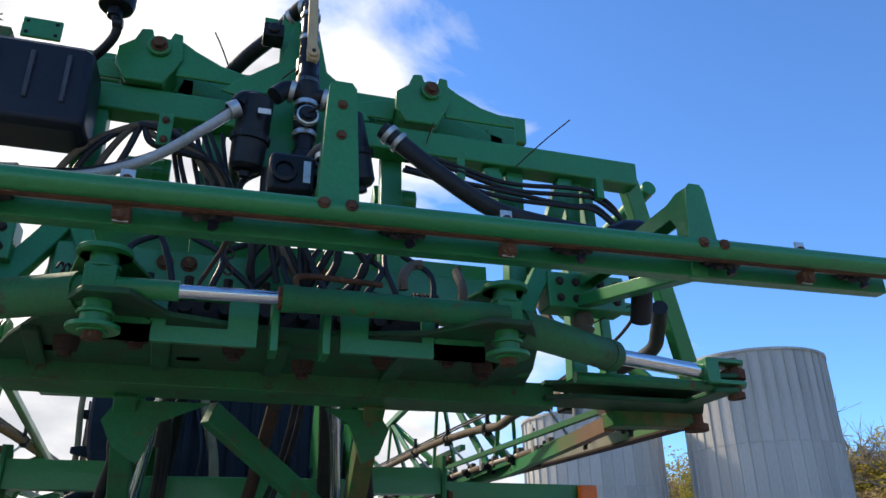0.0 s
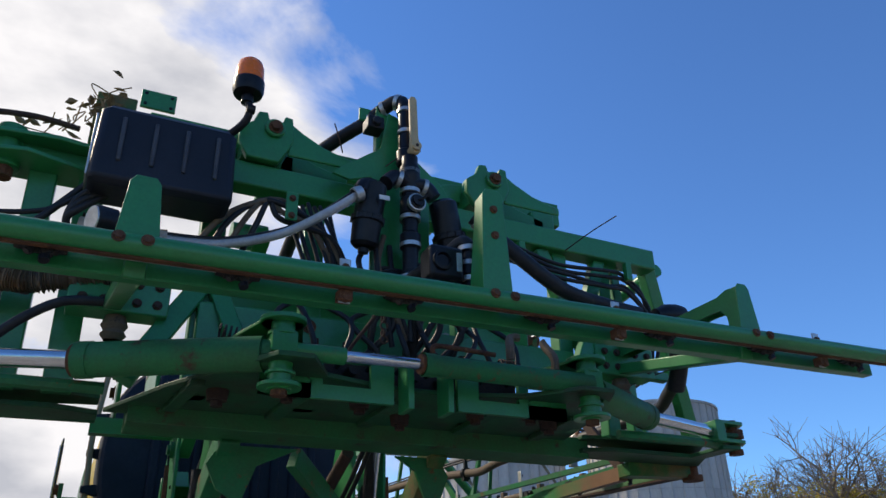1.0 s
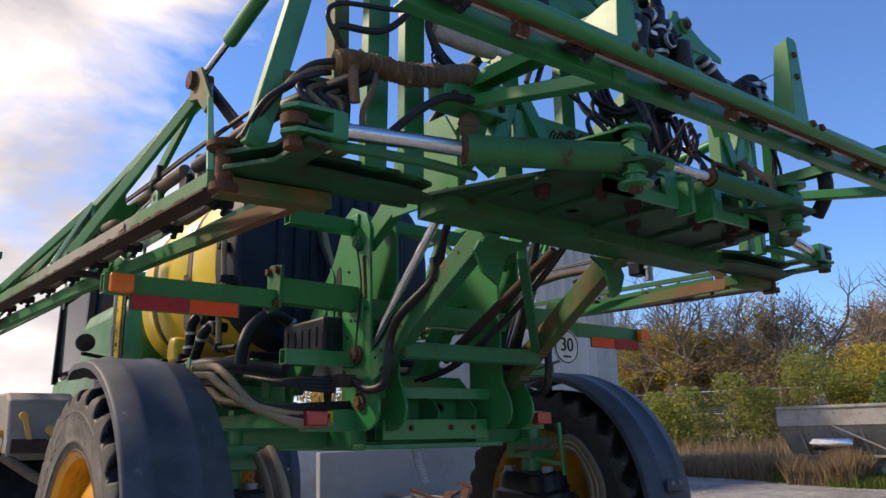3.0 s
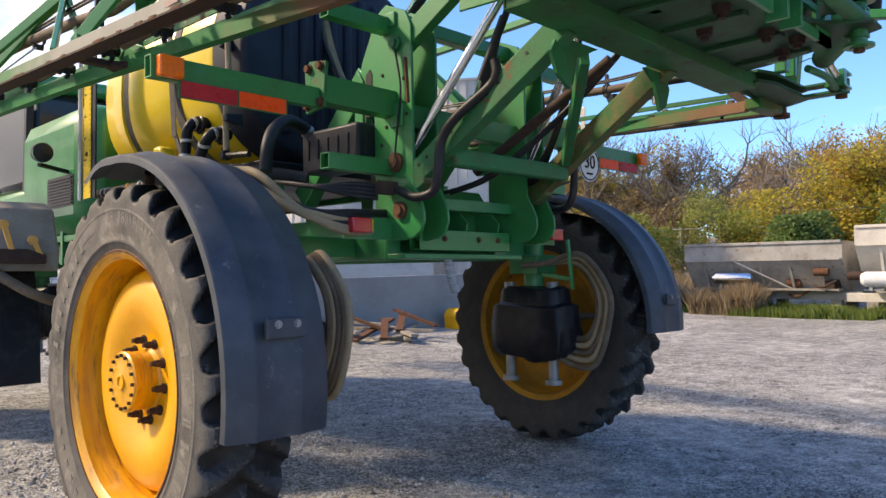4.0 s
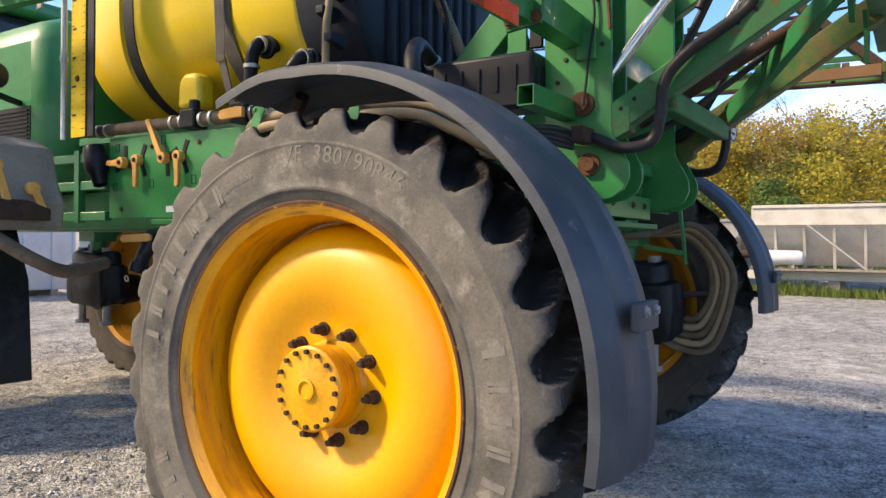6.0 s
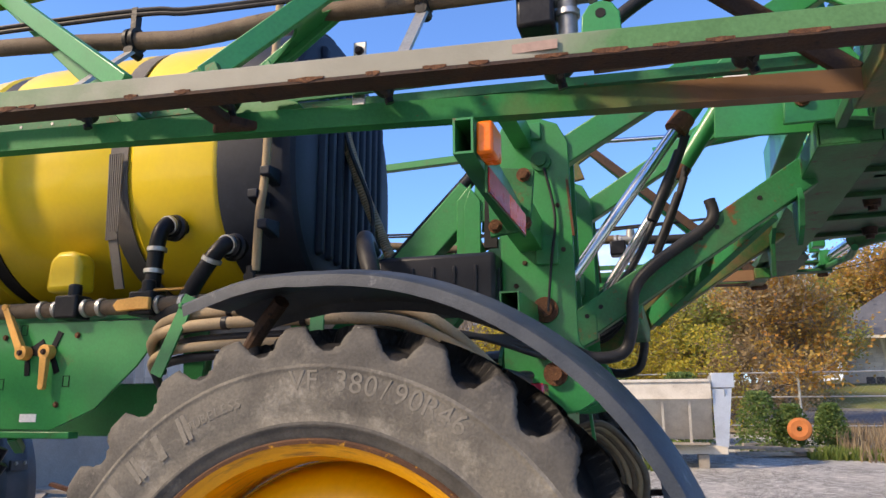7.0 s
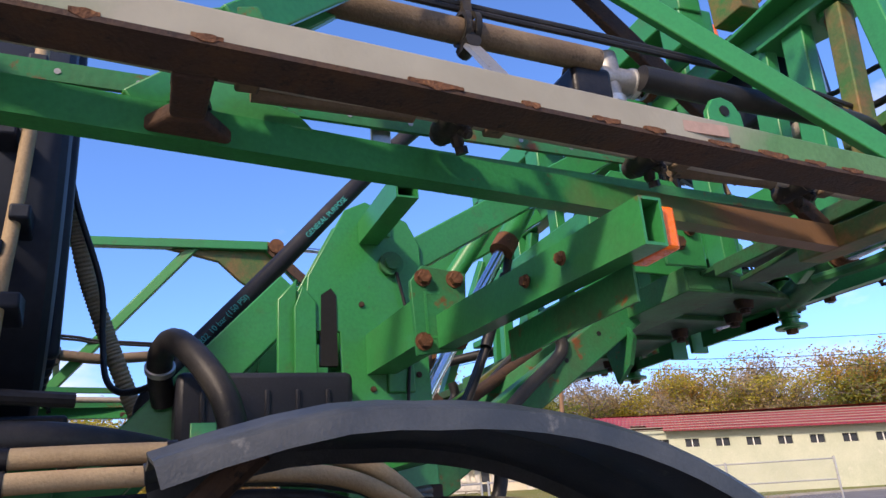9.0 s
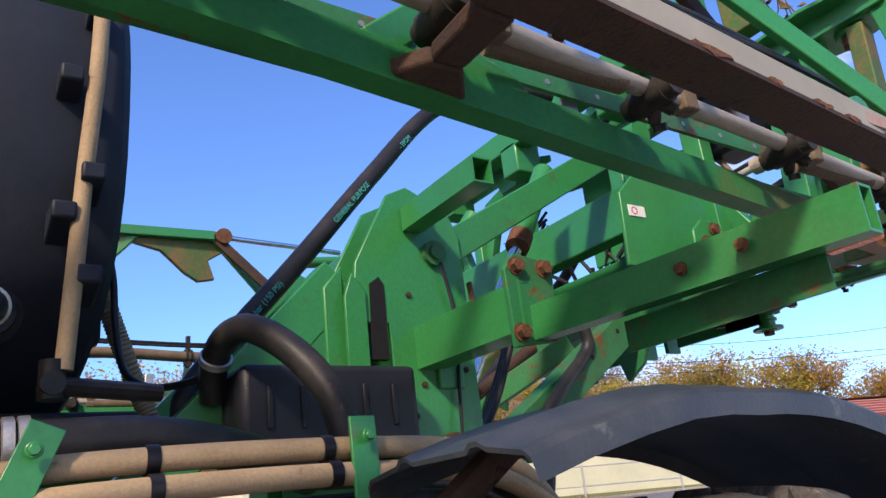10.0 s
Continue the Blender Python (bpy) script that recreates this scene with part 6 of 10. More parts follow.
# ---- lift arms between mast and rack ----
for s in (-1, 1):
    xa, xb = (-0.52, -0.47) if s < 0 else (0.55, 0.50)
    bd = Build()
    beam(bd, (xa, -0.50, 1.90), (xb, -1.47, 2.53), 0.085, 0.13)
    plate(bd, [(-0.44, 1.86), (-0.50, 1.81), (-0.60, 1.86), (-0.60, 1.97), (-0.50, 1.97)], "x", xa - 0.04, 0.08)
    arm = part("lower_lift_arm", bd, green_rust if s > 0 else green_dirty, S, "green lift arm rubbed down to rust", bevel=0.006)
    for k in (0.06, 0.12, 0.3, 0.55, 0.62, 0.8):
        q = Vector((xa, -0.50, 1.90)).lerp(Vector((xb, -1.47, 2.53)), k)
        # hole darkness put on as a black disc, the arm is solid
        bd = Build()
        cyl(bd, q + Vector((s * 0.0425, 0, 0.02)), q + Vector((s * 0.0445, 0, 0.02)), 0.010, seg=12)
        part("hole", bd, ink, arm)
    bd = Build()
    beam(bd, (xa, -0.40, 2.655), (xb * 0.95, -1.66, 3.40), 0.07, 0.12)
    up = part("upper_lift_arm", bd, green_clean, S, "bright green upper lift arm", bevel=0.006)
    bd = Build()
    cyl(bd, (xa - 0.06, -1.62, 3.38), (xa + 0.08, -1.62, 3.38), 0.06, seg=20)
    part("arm_bush", bd, green, up)
    # lift cylinder
    a, b = Vector((xa * 0.96, -0.43, 2.05)), Vector((-0.335 if s < 0 else 0.40, -0.985, 2.845))
    d = (b - a).normalized()
    bd = Build()
    cyl(bd, b, b + d * 0.52, 0.048, seg=24)
    lc = part("lift_cylinder", bd, green_clean, S, "green lift cylinder with rust at its mouth")
    bd = Build()
    cyl(bd, b - d * 0.03, b + d * 0.05, 0.052, seg=24)
    part("gland", bd, rust, lc)
    bd = Build()
    cyl(bd, a, b, 0.027, seg=20)
    part("piston_rod", bd, chrome, lc, "long chromed rod")
    # hose clipped along the arm
    o = s * 0.075
    line([(xa + s * 0.10, -0.30, 1.84), (xa + s * 0.11, -0.45, 1.83), (xa + s * 0.10, -0.58, 1.78), (xa + o, -0.70, 1.80), (xa + o, -0.74, 1.90), (xa + o * 0.9, -0.76, 2.06), (xa + o * 0.8, -0.86, 2.17), (xb + o * 0.8, -1.04, 2.30), (xb + o * 0.8, -1.09, 2.36), (xb + s * 0.06, -1.08, 2.43)], 0.025, hose_black, label="thick black sheathed hose")
    for i in range(3):
        line([(xa * 0.9, -0.36, 1.95), (xa * 0.82 + 0.02 * i, -0.55, 2.0 - 0.02 * i), (xa * 0.72 + 0.02 * i, -0.72, 2.16), (xa * 0.68 + 0.015 * i, -0.86, 2.42), (xa * 0.66, -0.95, 2.62), (xa * 0.6, -1.02, 2.80 + 0.03 * i)], 0.014, hose_black, "pressure_hose")
    line([(xa * 0.70, -0.84, 2.40), (xa * 0.67, -0.92, 2.58), (xa * 0.64, -0.98, 2.72)], 0.024, hose_black, "taped_joint")
    line([(xa * 1.13, -0.40, 2.62), (xa * 1.12, -0.44, 2.40), (xa * 1.13, -0.42, 2.2), (xa * 1.15, -0.40, 1.98)], 0.006, hose_black, "wire")
    bd = Build()
    beam(bd, (xa + s * 0.08, -0.52, 2.30), (xa + s * 0.08, -0.50, 2.55), 0.02, 0.01)
    part("rusty_rod", bd, rust, S)
bd = Build()
beam(bd, (-0.50, -0.74, 1.985), (0.52, -0.74, 1.985), 0.085, 0.095)
part("arm_cross_tube", bd, green_dirty, S, bevel=0.015)
bd = Build()
beam(bd, (-0.16, -1.36, 2.46), (0.46, -0.80, 2.06), 0.05, 0.10)
part("arm_diagonal", bd, green_dirty, S, bevel=0.005)
bd = Build()
plate(bd, [(-0.50, 2.48), (-0.55, 2.40), (-0.50, 2.30), (-0.40, 2.24), (-0.34, 2.40), (-0.16, 2.48)], "y", -1.44, 0.02)
part("arm_gusset", bd, green_dirty, S)
bd = Build()
plate(bd, [(0.52, 2.48), (0.57, 2.40), (0.53, 2.30), (0.46, 2.26), (0.40, 2.42), (0.30, 2.48)], "y", -1.44, 0.02)
part("arm_gusset", bd, green_dirty, S)
# centre link between the arms
bd = Build()
cyl(bd, (0.02, -0.45, 1.98), (0.10, -1.35, 2.50), 0.03, seg=14)
part("centre_link", bd, dark_rust, S)
for i in range(2):
    line([(-0.10 + 0.05 * i, -0.30, 1.86), (0.0 + 0.04 * i, -0.55, 1.94), (0.12 + 0.03 * i, -0.85, 2.16), (0.18 + 0.03 * i, -1.15, 2.40), (0.2 + 0.03 * i, -1.45, 2.66)], 0.012, hose_black, "pressure_hose")
# end plates of the rack seen from the side
for s in (-1,):
    x = -0.80
    bd = Build()
    plate(bd, [(-1.10, 2.60), (-1.12, 2.90), (-1.25, 3.02), (-1.55, 3.0), (-1.64, 2.86), (-1.64, 2.58)], "x", x - 0.008, 0.016)
    ep = part("rack_side_plate", bd, green_clean, S, bevel=0.004)
    bd = Build()
    plate(bd, [(-1.33, 2.58), (-1.34, 2.72), (-1.40, 2.77), (-1.47, 2.77), (-1.52, 2.72), (-1.52, 2.58)], "x", x - s * -0.13 - 0.008, 0.016)
    lug = part("lift_lug", bd, green_clean, S, bevel=0.006)
    for y, z in ((-1.40, 2.67), (-1.46, 2.73)):
        bd = Build()
        bolt(bd, (x + s * 0.142, y, z), (s, 0, 0), 0.022, 0.014)
        part("bolt", bd, rust, lug)
bd = Build()
box(bd, (-0.812, -1.24, 2.805), (-0.808, -1.15, 2.85))
lab = part("warning_label", bd, white_paint, S, "small white warning label with a red mark")
bd = Build()
lathe(bd, (-0.8125, -1.18, 2.827), (-1, 0, 0), [(0.012, 0), (0.016, 0.0), (0.016, 0.0005), (0.012, 0.0005)], 18, closed=True)
part("label_mark", bd, red_tape, lab)

# speed sign
bd = Build()
cyl(bd, (0.80, -0.745, 2.075), (0.80, -0.735, 2.075), 0.115, seg=40)
sg = part("speed_sign", bd, white_paint, S, "round white speed sign with a black ring")
bd = Build()
lathe(bd, (0.80, -0.745, 2.075), (0, -1, 0), [(0.100, 0.0), (0.108, 0.0), (0.108, 0.002), (0.100, 0.002)], 40, closed=True)
part("sign_ring", bd, ink, sg)
letters("sign_number", "30", 0.125, ink, sg, Matrix.Translation((0.80, -0.748, 2.085)) @ Matrix(((1, 0, 0, 0), (0, 0, -1, 0), (0, 1, 0, 0), (0, 0, 0, 1))))
bd = Build()
box(bd, (0.765, -0.748, 2.005), (0.835, -0.745, 2.018))
part("sign_bar", bd, ink, sg)
bd = Build()
beam(bd, (0.80, -0.73, 2.0), (0.80, -0.45, 1.95), 0.03, 0.01)
part("sign_stay", bd, steel, sg)

# small warning decal on the frame
bd = Build()
box(bd, (-0.80, -0.345, 1.61), (-0.70, -0.34, 1.67))
dc = part("decal", bd, ruler_yellow, S, "yellow and black warning decal")
for i in range(4):
    bd = Build()
    box(bd, (-0.79, -0.348, 1.62 + i * 0.011), (-0.72, -0.345, 1.625 + i * 0.011))
    part("decal_bar", bd, ink, dc)
bd = Build()
hose(bd, [(-0.14, -0.36, 1.46), (-0.13, -0.37, 1.38), (-0.09, -0.38, 1.26)], 0.030, 12, 6, ribs=0.006)
part("drain_hose", bd, clear_hose, S, "short grey corrugated drain hose")
# hydraulic lines under the box
for i in range(4):
    line([(-0.72, -0.40, 1.84 - 0.02 * i), (-0.86, -0.36, 1.85 - 0.02 * i), (-1.0, -0.20, 1.84), (-1.05, 0.05, 1.88), (-0.95, 0.3, 1.9)], 0.013, hose_black, "pressure_hose")
bd = Build()
box(bd, (-0.74, -0.46, 1.80), (-0.62, -0.40, 1.87))
part("hose_coupling", bd, dark_rust, S, bevel=0.006)

# tool box on the frame
bd = Build()
box(bd, (-0.69, -0.195, 1.98), (-0.48, 0.345, 2.237))
tbx = part("tool_box", bd, box_black, S, "black ribbed plastic tool box", bevel=0.02)
for i in range(5):
    bd = Build()
    y = -0.11 + i * 0.095
    box(bd, (-0.698, y - 0.008, 2.06), (-0.685, y + 0.008, 2.18))
    part("box_rib", bd, box_black, tbx, bevel=0.004)
for i in range(2):
    bd = Build()
    x = -0.63 + i * 0.085
    box(bd, (x - 0.008, -0.203, 2.06), (x + 0.008, -0.190, 2.17))
    part("box_rib", bd, box_black, tbx, bevel=0.004)

# arching suction hose and the big printed hose
ah = line([(-0.53, 0.37, 2.17), (-0.585, 0.388, 2.235), (-0.67, 0.39, 2.295), (-0.79, 0.36, 2.305), (-0.92, 0.30, 2.22), (-1.00, 0.24, 2.10), (-1.03, 0.21, 1.96)], 0.038, hose_black, label="black arched rubber hose")
ring_clamp((-0.615, 0.39, 2.262), (-0.8, 0.05, 0.6), 0.039, ah)
P0, P1 = Vector((-0.40, 0.38, 2.25)), Vector((-0.18, -0.72, 3.50))
pts = [(-0.42, 0.42, 2.12), P0, P0.lerp(P1, 0.33) + Vector((0, -0.02, 0.03)), P0.lerp(P1, 0.66) + Vector((0, -0.01, 0.03)), P1, (-0.16, -1.1, 3.72), (-0.15, -1.5, 3.78)]
eh = line(pts, 0.036, hose_black, label="black rubber hose with teal printing")
dd = (P1 - P0).normalized()
nrm = (Vector((-1, 0.15, -0.1)) - dd * Vector((-1, 0.15, -0.1)).dot(dd)).normalized()
upv = nrm.cross(dd)
mtx = Matrix((dd, upv, nrm)).transposed().to_4x4()
for k, word in ((0.17, "202 10 bar (150 PSI)"), (0.52, "GENERAL PURPOSE"), (0.80, "- EPDM")):
    q = P0.lerp(P1, k) + Vector((0, -0.022, 0.028)) * math.sin(math.pi * k) + nrm * 0.0365
    letters("hose_print", word, 0.030, teal_ink, eh, Matrix.Translation(q) @ mtx, 0.0006)
ch = Build()
hose(ch, [(-0.22, 0.79, 3.30), (-0.20, 0.75, 3.08), (-0.185, 0.685, 2.864), (-0.14, 0.64, 2.70), (-0.11, 0.59, 2.567), (-0.09, 0.525, 2.40), (-0.068, 0.462, 2.252), (-0.08, 0.38, 2.06), (-0.10, 0.30, 1.88)], 0.033, 12, 10, ribs=0.004)
part("corrugated_hose", ch, hose_tan, S, "tan corrugated hose")
line([(-0.27, 0.76, 3.25), (-0.25, 0.69, 2.95), (-0.19, 0.59, 2.66), (-0.19, 0.57, 2.46), (-0.24, 0.55, 2.31), (-0.36, 0.50, 2.235), (-0.50, 0.42, 2.225), (-0.575, 0.39, 2.245)], 0.011, hose_black)

# ---- tank fittings ----
def strap(y, w, k, mat, name, label):
    b = Build()
    for dy in (-w / 2, w / 2):
        for kk in (k, k + 0.008):
            b.v += tank_ring(y + dy, kk)
    n = 56
    for i in range(n):
        j = (i + 1) % n
        b.f += [(n + i, n + j, 3 * n + j, 3 * n + i), (i, j, n + j, n + i), (2 * n + j, 2 * n + i, 3 * n + i, 3 * n + j)]
    return part(name, b, mat, S, label)


strap(1.605, 0.10, 0.972, strap_grey, "tank_strap", "wide grey woven tank strap")
strap(2.455, 0.09, 0.962, hose_black, "tank_strap", "black tank strap")
bd = Build()
for i in range(7):
    beam(bd, (-0.925, 1.565 + 0.012 * i, 2.78), (-0.90, 1.575 + 0.010 * i, 2.36), 0.006, 0.006)
    part("strap_strand", bd, strap_grey, S)
    bd = Build()
beam(bd, (-0.905, 1.60, 2.40), (-0.82, 1.60, 2.14), 0.05, 0.01, (1, 0, 0))
part("strap_tail", bd, strap_grey, S)
bd = Build()
plate(bd, [(1.74, 2.12), (1.94, 2.12), (1.93, 2.28), (1.88, 2.32), (1.79, 2.32), (1.75, 2.28)], "x", -0.93, 0.12)
part("tank_sump", bd, tank_yellow, S, bevel=0.03)
for base, pts, clamps in (
    ((-0.86, 1.28, 2.40), [(-0.80, 1.28, 2.42), (-0.90, 1.28, 2.42), (-0.955, 1.29, 2.36), (-0.965, 1.30, 2.24), (-0.97, 1.30, 2.06)], ((-0.915, 1.28, 2.405, 1, 0, 0.4), (-0.963, 1.295, 2.28, 0, 0, 1), (-0.968, 1.30, 2.18, 0, 0, 1))),
    ((-0.89, 0.94, 2.28), [(-0.84, 0.94, 2.29), (-0.94, 0.94, 2.29), (-0.985, 0.965, 2.25), (-1.0, 1.03, 2.15), (-1.0, 1.12, 2.02), (-0.98, 1.3, 1.85)], ((-0.95, 0.945, 2.285, 1, 0, 0.3), (-0.99, 0.99, 2.21, 0.1, 0.5, -1)))):
    bd = Build()
    hose(bd, pts, 0.036, 14)
    lathe(bd, base, (-1, 0, 0), [(0.001, 0.0), (0.062, 0.0), (0.064, 0.02), (0.052, 0.028), (0.05, 0.045), (0.03, 0.05)], 16)
    f = part("tank_outlet", bd, black, S, "black hose elbow with steel clamps")
    for cxx, cyy, czz, ax, ay, az in clamps:
        ring_clamp((cxx, cyy, czz), (ax, ay, az), 0.038, f)
bd = Build()
lathe(bd, (-0.967, 1.30, 2.02), (0, 0, 1), [(0.04, 0), (0.058, 0.005), (0.060, 0.07), (0.05, 0.08), (0.04, 0.085)], 20)
part("union_nut", bd, black, S)
# sight tube with stand-offs
st = line([(-0.90, 0.765, 3.6), (-0.935, 0.76, 3.2), (-0.955, 0.765, 2.9), (-0.94, 0.78, 2.6), (-0.955, 0.79, 2.40), (-0.945, 0.80, 2.16)], 0.019, hose_tan, "sight_tube", "tan sight tube")
for k, z in enumerate((2.36, 2.50, 2.60, 2.84, 3.06)):
    bd = Build()
    yy = 0.765 + (0.055 if k % 2 else 0.0)
    plate(bd, [(-0.975, z - 0.018), (-0.86, z - 0.045), (-0.86, z + 0.035), (-0.975, z + 0.022)], "y", yy - 0.025, 0.05)
    part("standoff", bd, tank_dark, st, bevel=0.006)
bd = Build()
cyl(bd, (-0.94, 0.82, 2.18), (-0.94, 0.82, 2.10), 0.026, seg=14)
cyl(bd, (-0.97, 0.82, 2.13), (-0.90, 0.82, 2.13), 0.024, seg=14)
hose(bd, [(-0.94, 0.82, 2.13), (-0.93, 0.74, 2.125), (-0.90, 0.60, 2.12)], 0.02, 10)
part("tube_elbow", bd, black, st)
# tank cradle
bd = Build()
box(bd, (-0.80, 0.62, 2.04), (0.80, 3.0, 2.10))
part("tank_cradle", bd, black, S, bevel=0.01)
for s in (-1, 1):
    for y in (0.72, 1.3, 2.1, 2.9):
        bd = Build()
        plate(bd, [(y - 0.05, 1.70), (y + 0.05, 1.70), (y + 0.08, 2.05), (y - 0.08, 2.05)], "x", s * 0.62 - 0.008, 0.016)
        part("cradle_bracket", bd, green, S, bevel=0.004)
    bd = Build()
    beam(bd, (s * 0.78, 0.55, 2.02), (s * 0.78, 3.1, 2.02), 0.05, 0.05)
    part("cradle_rail", bd, green, S, bevel=0.005)
# filler lids on the tank top
bd = Build()
lathe(bd, (-0.25, 1.0, 3.53), (0, 0, 1), [(0.20, 0), (0.20, 0.06), (0.17, 0.09), (0.06, 0.10), (0.001, 0.10)], 28)
part("tank_lid", bd, black, S)
# suction pipe along the tank foot
bd = Build()
cyl(bd, (-1.03, 1.02, 2.015), (-1.04, 2.62, 2.02), 0.034, seg=16)
pp = part("suction_pipe", bd, hose_dusty, S, "dusty brown pipe with clamps")
for y in (1.08, 1.20, 1.50, 1.58, 1.74, 1.82, 2.42, 2.5):
    ring_clamp((-1.035, y, 2.018), (0, 1, 0), 0.035, pp)
for y in (1.27, 1.66):
    bd = Build()
    box(bd, (-1.085, y - 0.06, 1.97), (-0.985, y + 0.06, 2.075))
    cyl(bd, (-1.03, y, 2.07), (-1.03, y, 2.13), 0.03, seg=12)
    vb = part("ball_valve", bd, black, pp, "black ball valve", bevel=0.01)
bd = Build()
plate(bd, [(1.20, 2.04), (1.25, 2.045), (1.36, 2.035), (1.38, 2.01), (1.36, 1.985), (1.25, 1.99), (1.20, 1.99)], "x", -1.115, 0.022)
part("valve_handle", bd, handle_yellow, pp, "orange-yellow plastic handle", bevel=0.004)
bd = Build()
beam(bd, (-1.02, 1.06, 2.085), (-1.02, 1.30, 2.085), 0.03, 0.008)
part("valve_lever", bd, handle_yellow, pp)
# manifold panel with four handles
bd = Build()
plate(bd, [(1.22, 1.955), (2.42, 1.975), (2.42, 1.50), (1.72, 1.49), (1.50, 1.58), (1.30, 1.76), (1.22, 1.86)], "x", -1.03, 0.012)
pn = part("valve_panel", bd, green_clean, S, "bright green valve panel with handles", bevel=0.003)
for y, z, ang, L in ((2.26, 1.818, 90, 0.11), (2.12, 1.826, 180, 0.14), (1.885, 1.826, 30, 0.24), (1.755, 1.828, 180, 0.15)):
    t = radians(ang)
    dv = Vector((0, math.sin(t), math.cos(t)))
    bd = Build()
    for ra in (25, 155, 270):
        tt = radians(ra) + t
        d2 = Vector((0, math.sin(tt), math.cos(tt)))
        o = Vector((-1.033, y, z))
        beam(bd, o, o + d2 * 0.10, 0.004, 0.028, (0, d2.z, -d2.y))
    part("panel_slot", bd, black, pn)
    o = Vector((-1.065, y, z))
    bd = Build()
    cyl(bd, o + Vector((0.03, 0, 0)), o + Vector((-0.012, 0, 0)), 0.032, seg=22)
    beam(bd, o + dv * 0.02, o + dv * L, 0.026, 0.040, (0, dv.z, -dv.y), 0.020, 0.030)
    cyl(bd, o + dv * L + Vector((0.012, 0, 0)), o + dv * L + Vector((-0.012, 0, 0)), 0.016, seg=14)
    hd2 = part("valve_handle", bd, handle_yellow, pn, "orange-yellow plastic handle", bevel=0.003)
    bd = Build()
    bolt(bd, o + Vector((-0.012, 0, 0)), (-1, 0, 0), 0.010, 0.006)
    part("bolt", bd, dark_rust, hd2)
for y, z in ((2.02, 1.69), (1.66, 1.70), (2.36, 1.68), (1.92, 1.93), (2.34, 1.91)):
    bd = Build()
    for a, b, c2, d2 in ((-0.018, 0.018, -0.024, -0.021), (-0.018, 0.018, 0.021, 0.024), (-0.018, -0.015, -0.024, 0.024), (0.015, 0.018, -0.024, 0.024)):
        box(bd, (-1.0325, y + a, z + c2), (-1.031, y + b, z + d2))
    part("panel_symbol", bd, ink, pn)
bd = Build()
box(bd, (-1.0335, 1.80, 1.525), (-1.031, 1.89, 1.56))
part("panel_label", bd, white_paint, pn)
for y, z in ((1.62, 1.90), (2.02, 1.90), (1.70, 1.60), (2.30, 1.55)):
    bd = Build()
    bolt(bd, (-1.032, y, z), (-1, 0, 0), 0.010, 0.006)
    part("bolt", bd, rust, pn)
bd = Build()
beam(bd, (-1.02, 1.60, 1.47), (-1.02, 2.0, 1.47), 0.06, 0.03)
beam(bd, (-1.00, 1.95, 1.46), (-0.9, 2.0, 1.40), 0.04, 0.04)
part("fill_bracket", bd, green_clean, S, bevel=0.005)
bd = Build()
cyl(bd, (-1.05, 1.97, 1.42), (-1.09, 2.03, 1.24), 0.042, seg=18)
cyl(bd, (-1.09, 2.03, 1.24), (-1.10, 2.045, 1.19), 0.052, seg=18)
cyl(bd, (-1.05, 1.97, 1.36), (-1.07, 2.0, 1.30), 0.05, seg=18)
fc = part("fill_coupling", bd, black, S, "black fill coupling with a cap")
bd = Build()
plate(bd, [(1.93, 1.395), (1.96, 1.405), (2.18, 1.395), (2.20, 1.375), (2.18, 1.355), (1.96, 1.36), (1.93, 1.37)], "x", -1.11, 0.02)
part("valve_handle", bd, handle_yellow, fc, "orange-yellow plastic handle", bevel=0.004)
bd = Build()
lathe(bd, (-1.12, 2.12, 1.15), (1, 0, 0.2), [(0.013, 0), (0.018, 0), (0.018, 0.005), (0.013, 0.005)], 16, closed=True)
part("cap_ring", bd, steel, fc)

# level gauge board
bd = Build()
box(bd, (-1.155, 2.475, 1.975), (-1.150, 2.615, 3.25))
gb = part("gauge_board", bd, ruler_yellow, S, "yellow level gauge board with black marks")
bd = Build()
box(bd, (-1.147, 2.405, 1.975), (-1.135, 2.625, 3.25))
part("gauge_back", bd, tank_dark, gb)
for i in range(30):
    z = 2.02 + i * 0.04
    bd = Build()
    w = 0.035 if i % 5 == 0 else 0.018
    box(bd, (-1.157, 2.478, z), (-1.1545, 2.478 + w, z + 0.003))
    part("gauge_mark", bd, ink, gb)
    bd = Build()
    box(bd, (-1.157, 2.61 - w * 0.8, z + 0.013), (-1.1545, 2.61, z + 0.016))
    part("gauge_mark", bd, ink, gb)
for i, y in enumerate((2.10, 2.27, 2.44, 2.61, 2.78, 2.95)):
    bd = Build()
    box(bd, (-1.157, 2.565, y), (-1.1545, 2.60, y + 0.012))
    part("gauge_figure", bd, ink, gb)
bd = Build()
bolt(bd, (-1.155, 2.55, 2.32), (-1, 0, 0), 0.014, 0.006)
part("bolt", bd, rust, gb)
bd = Build()
cyl(bd, (-1.15, 2.70, 1.97), (-1.15, 2.70, 3.25), 0.018, seg=14)
cyl(bd, (-1.15, 2.70, 2.44), (-1.15, 2.70, 2.47), 0.024, seg=14)
part("gauge_tube", bd, steel, gb, "grey steel gauge tube")
bd = Build()
lathe(bd, (-1.08, 2.50, 1.92), (0, -0.3, -1), [(0.001, 0), (0.06, 0.0), (0.07, 0.04), (0.07, 0.14), (0.05, 0.18), (0.04, 0.24)], 20)
part("strainer", bd, black, S, "black plastic strainer")

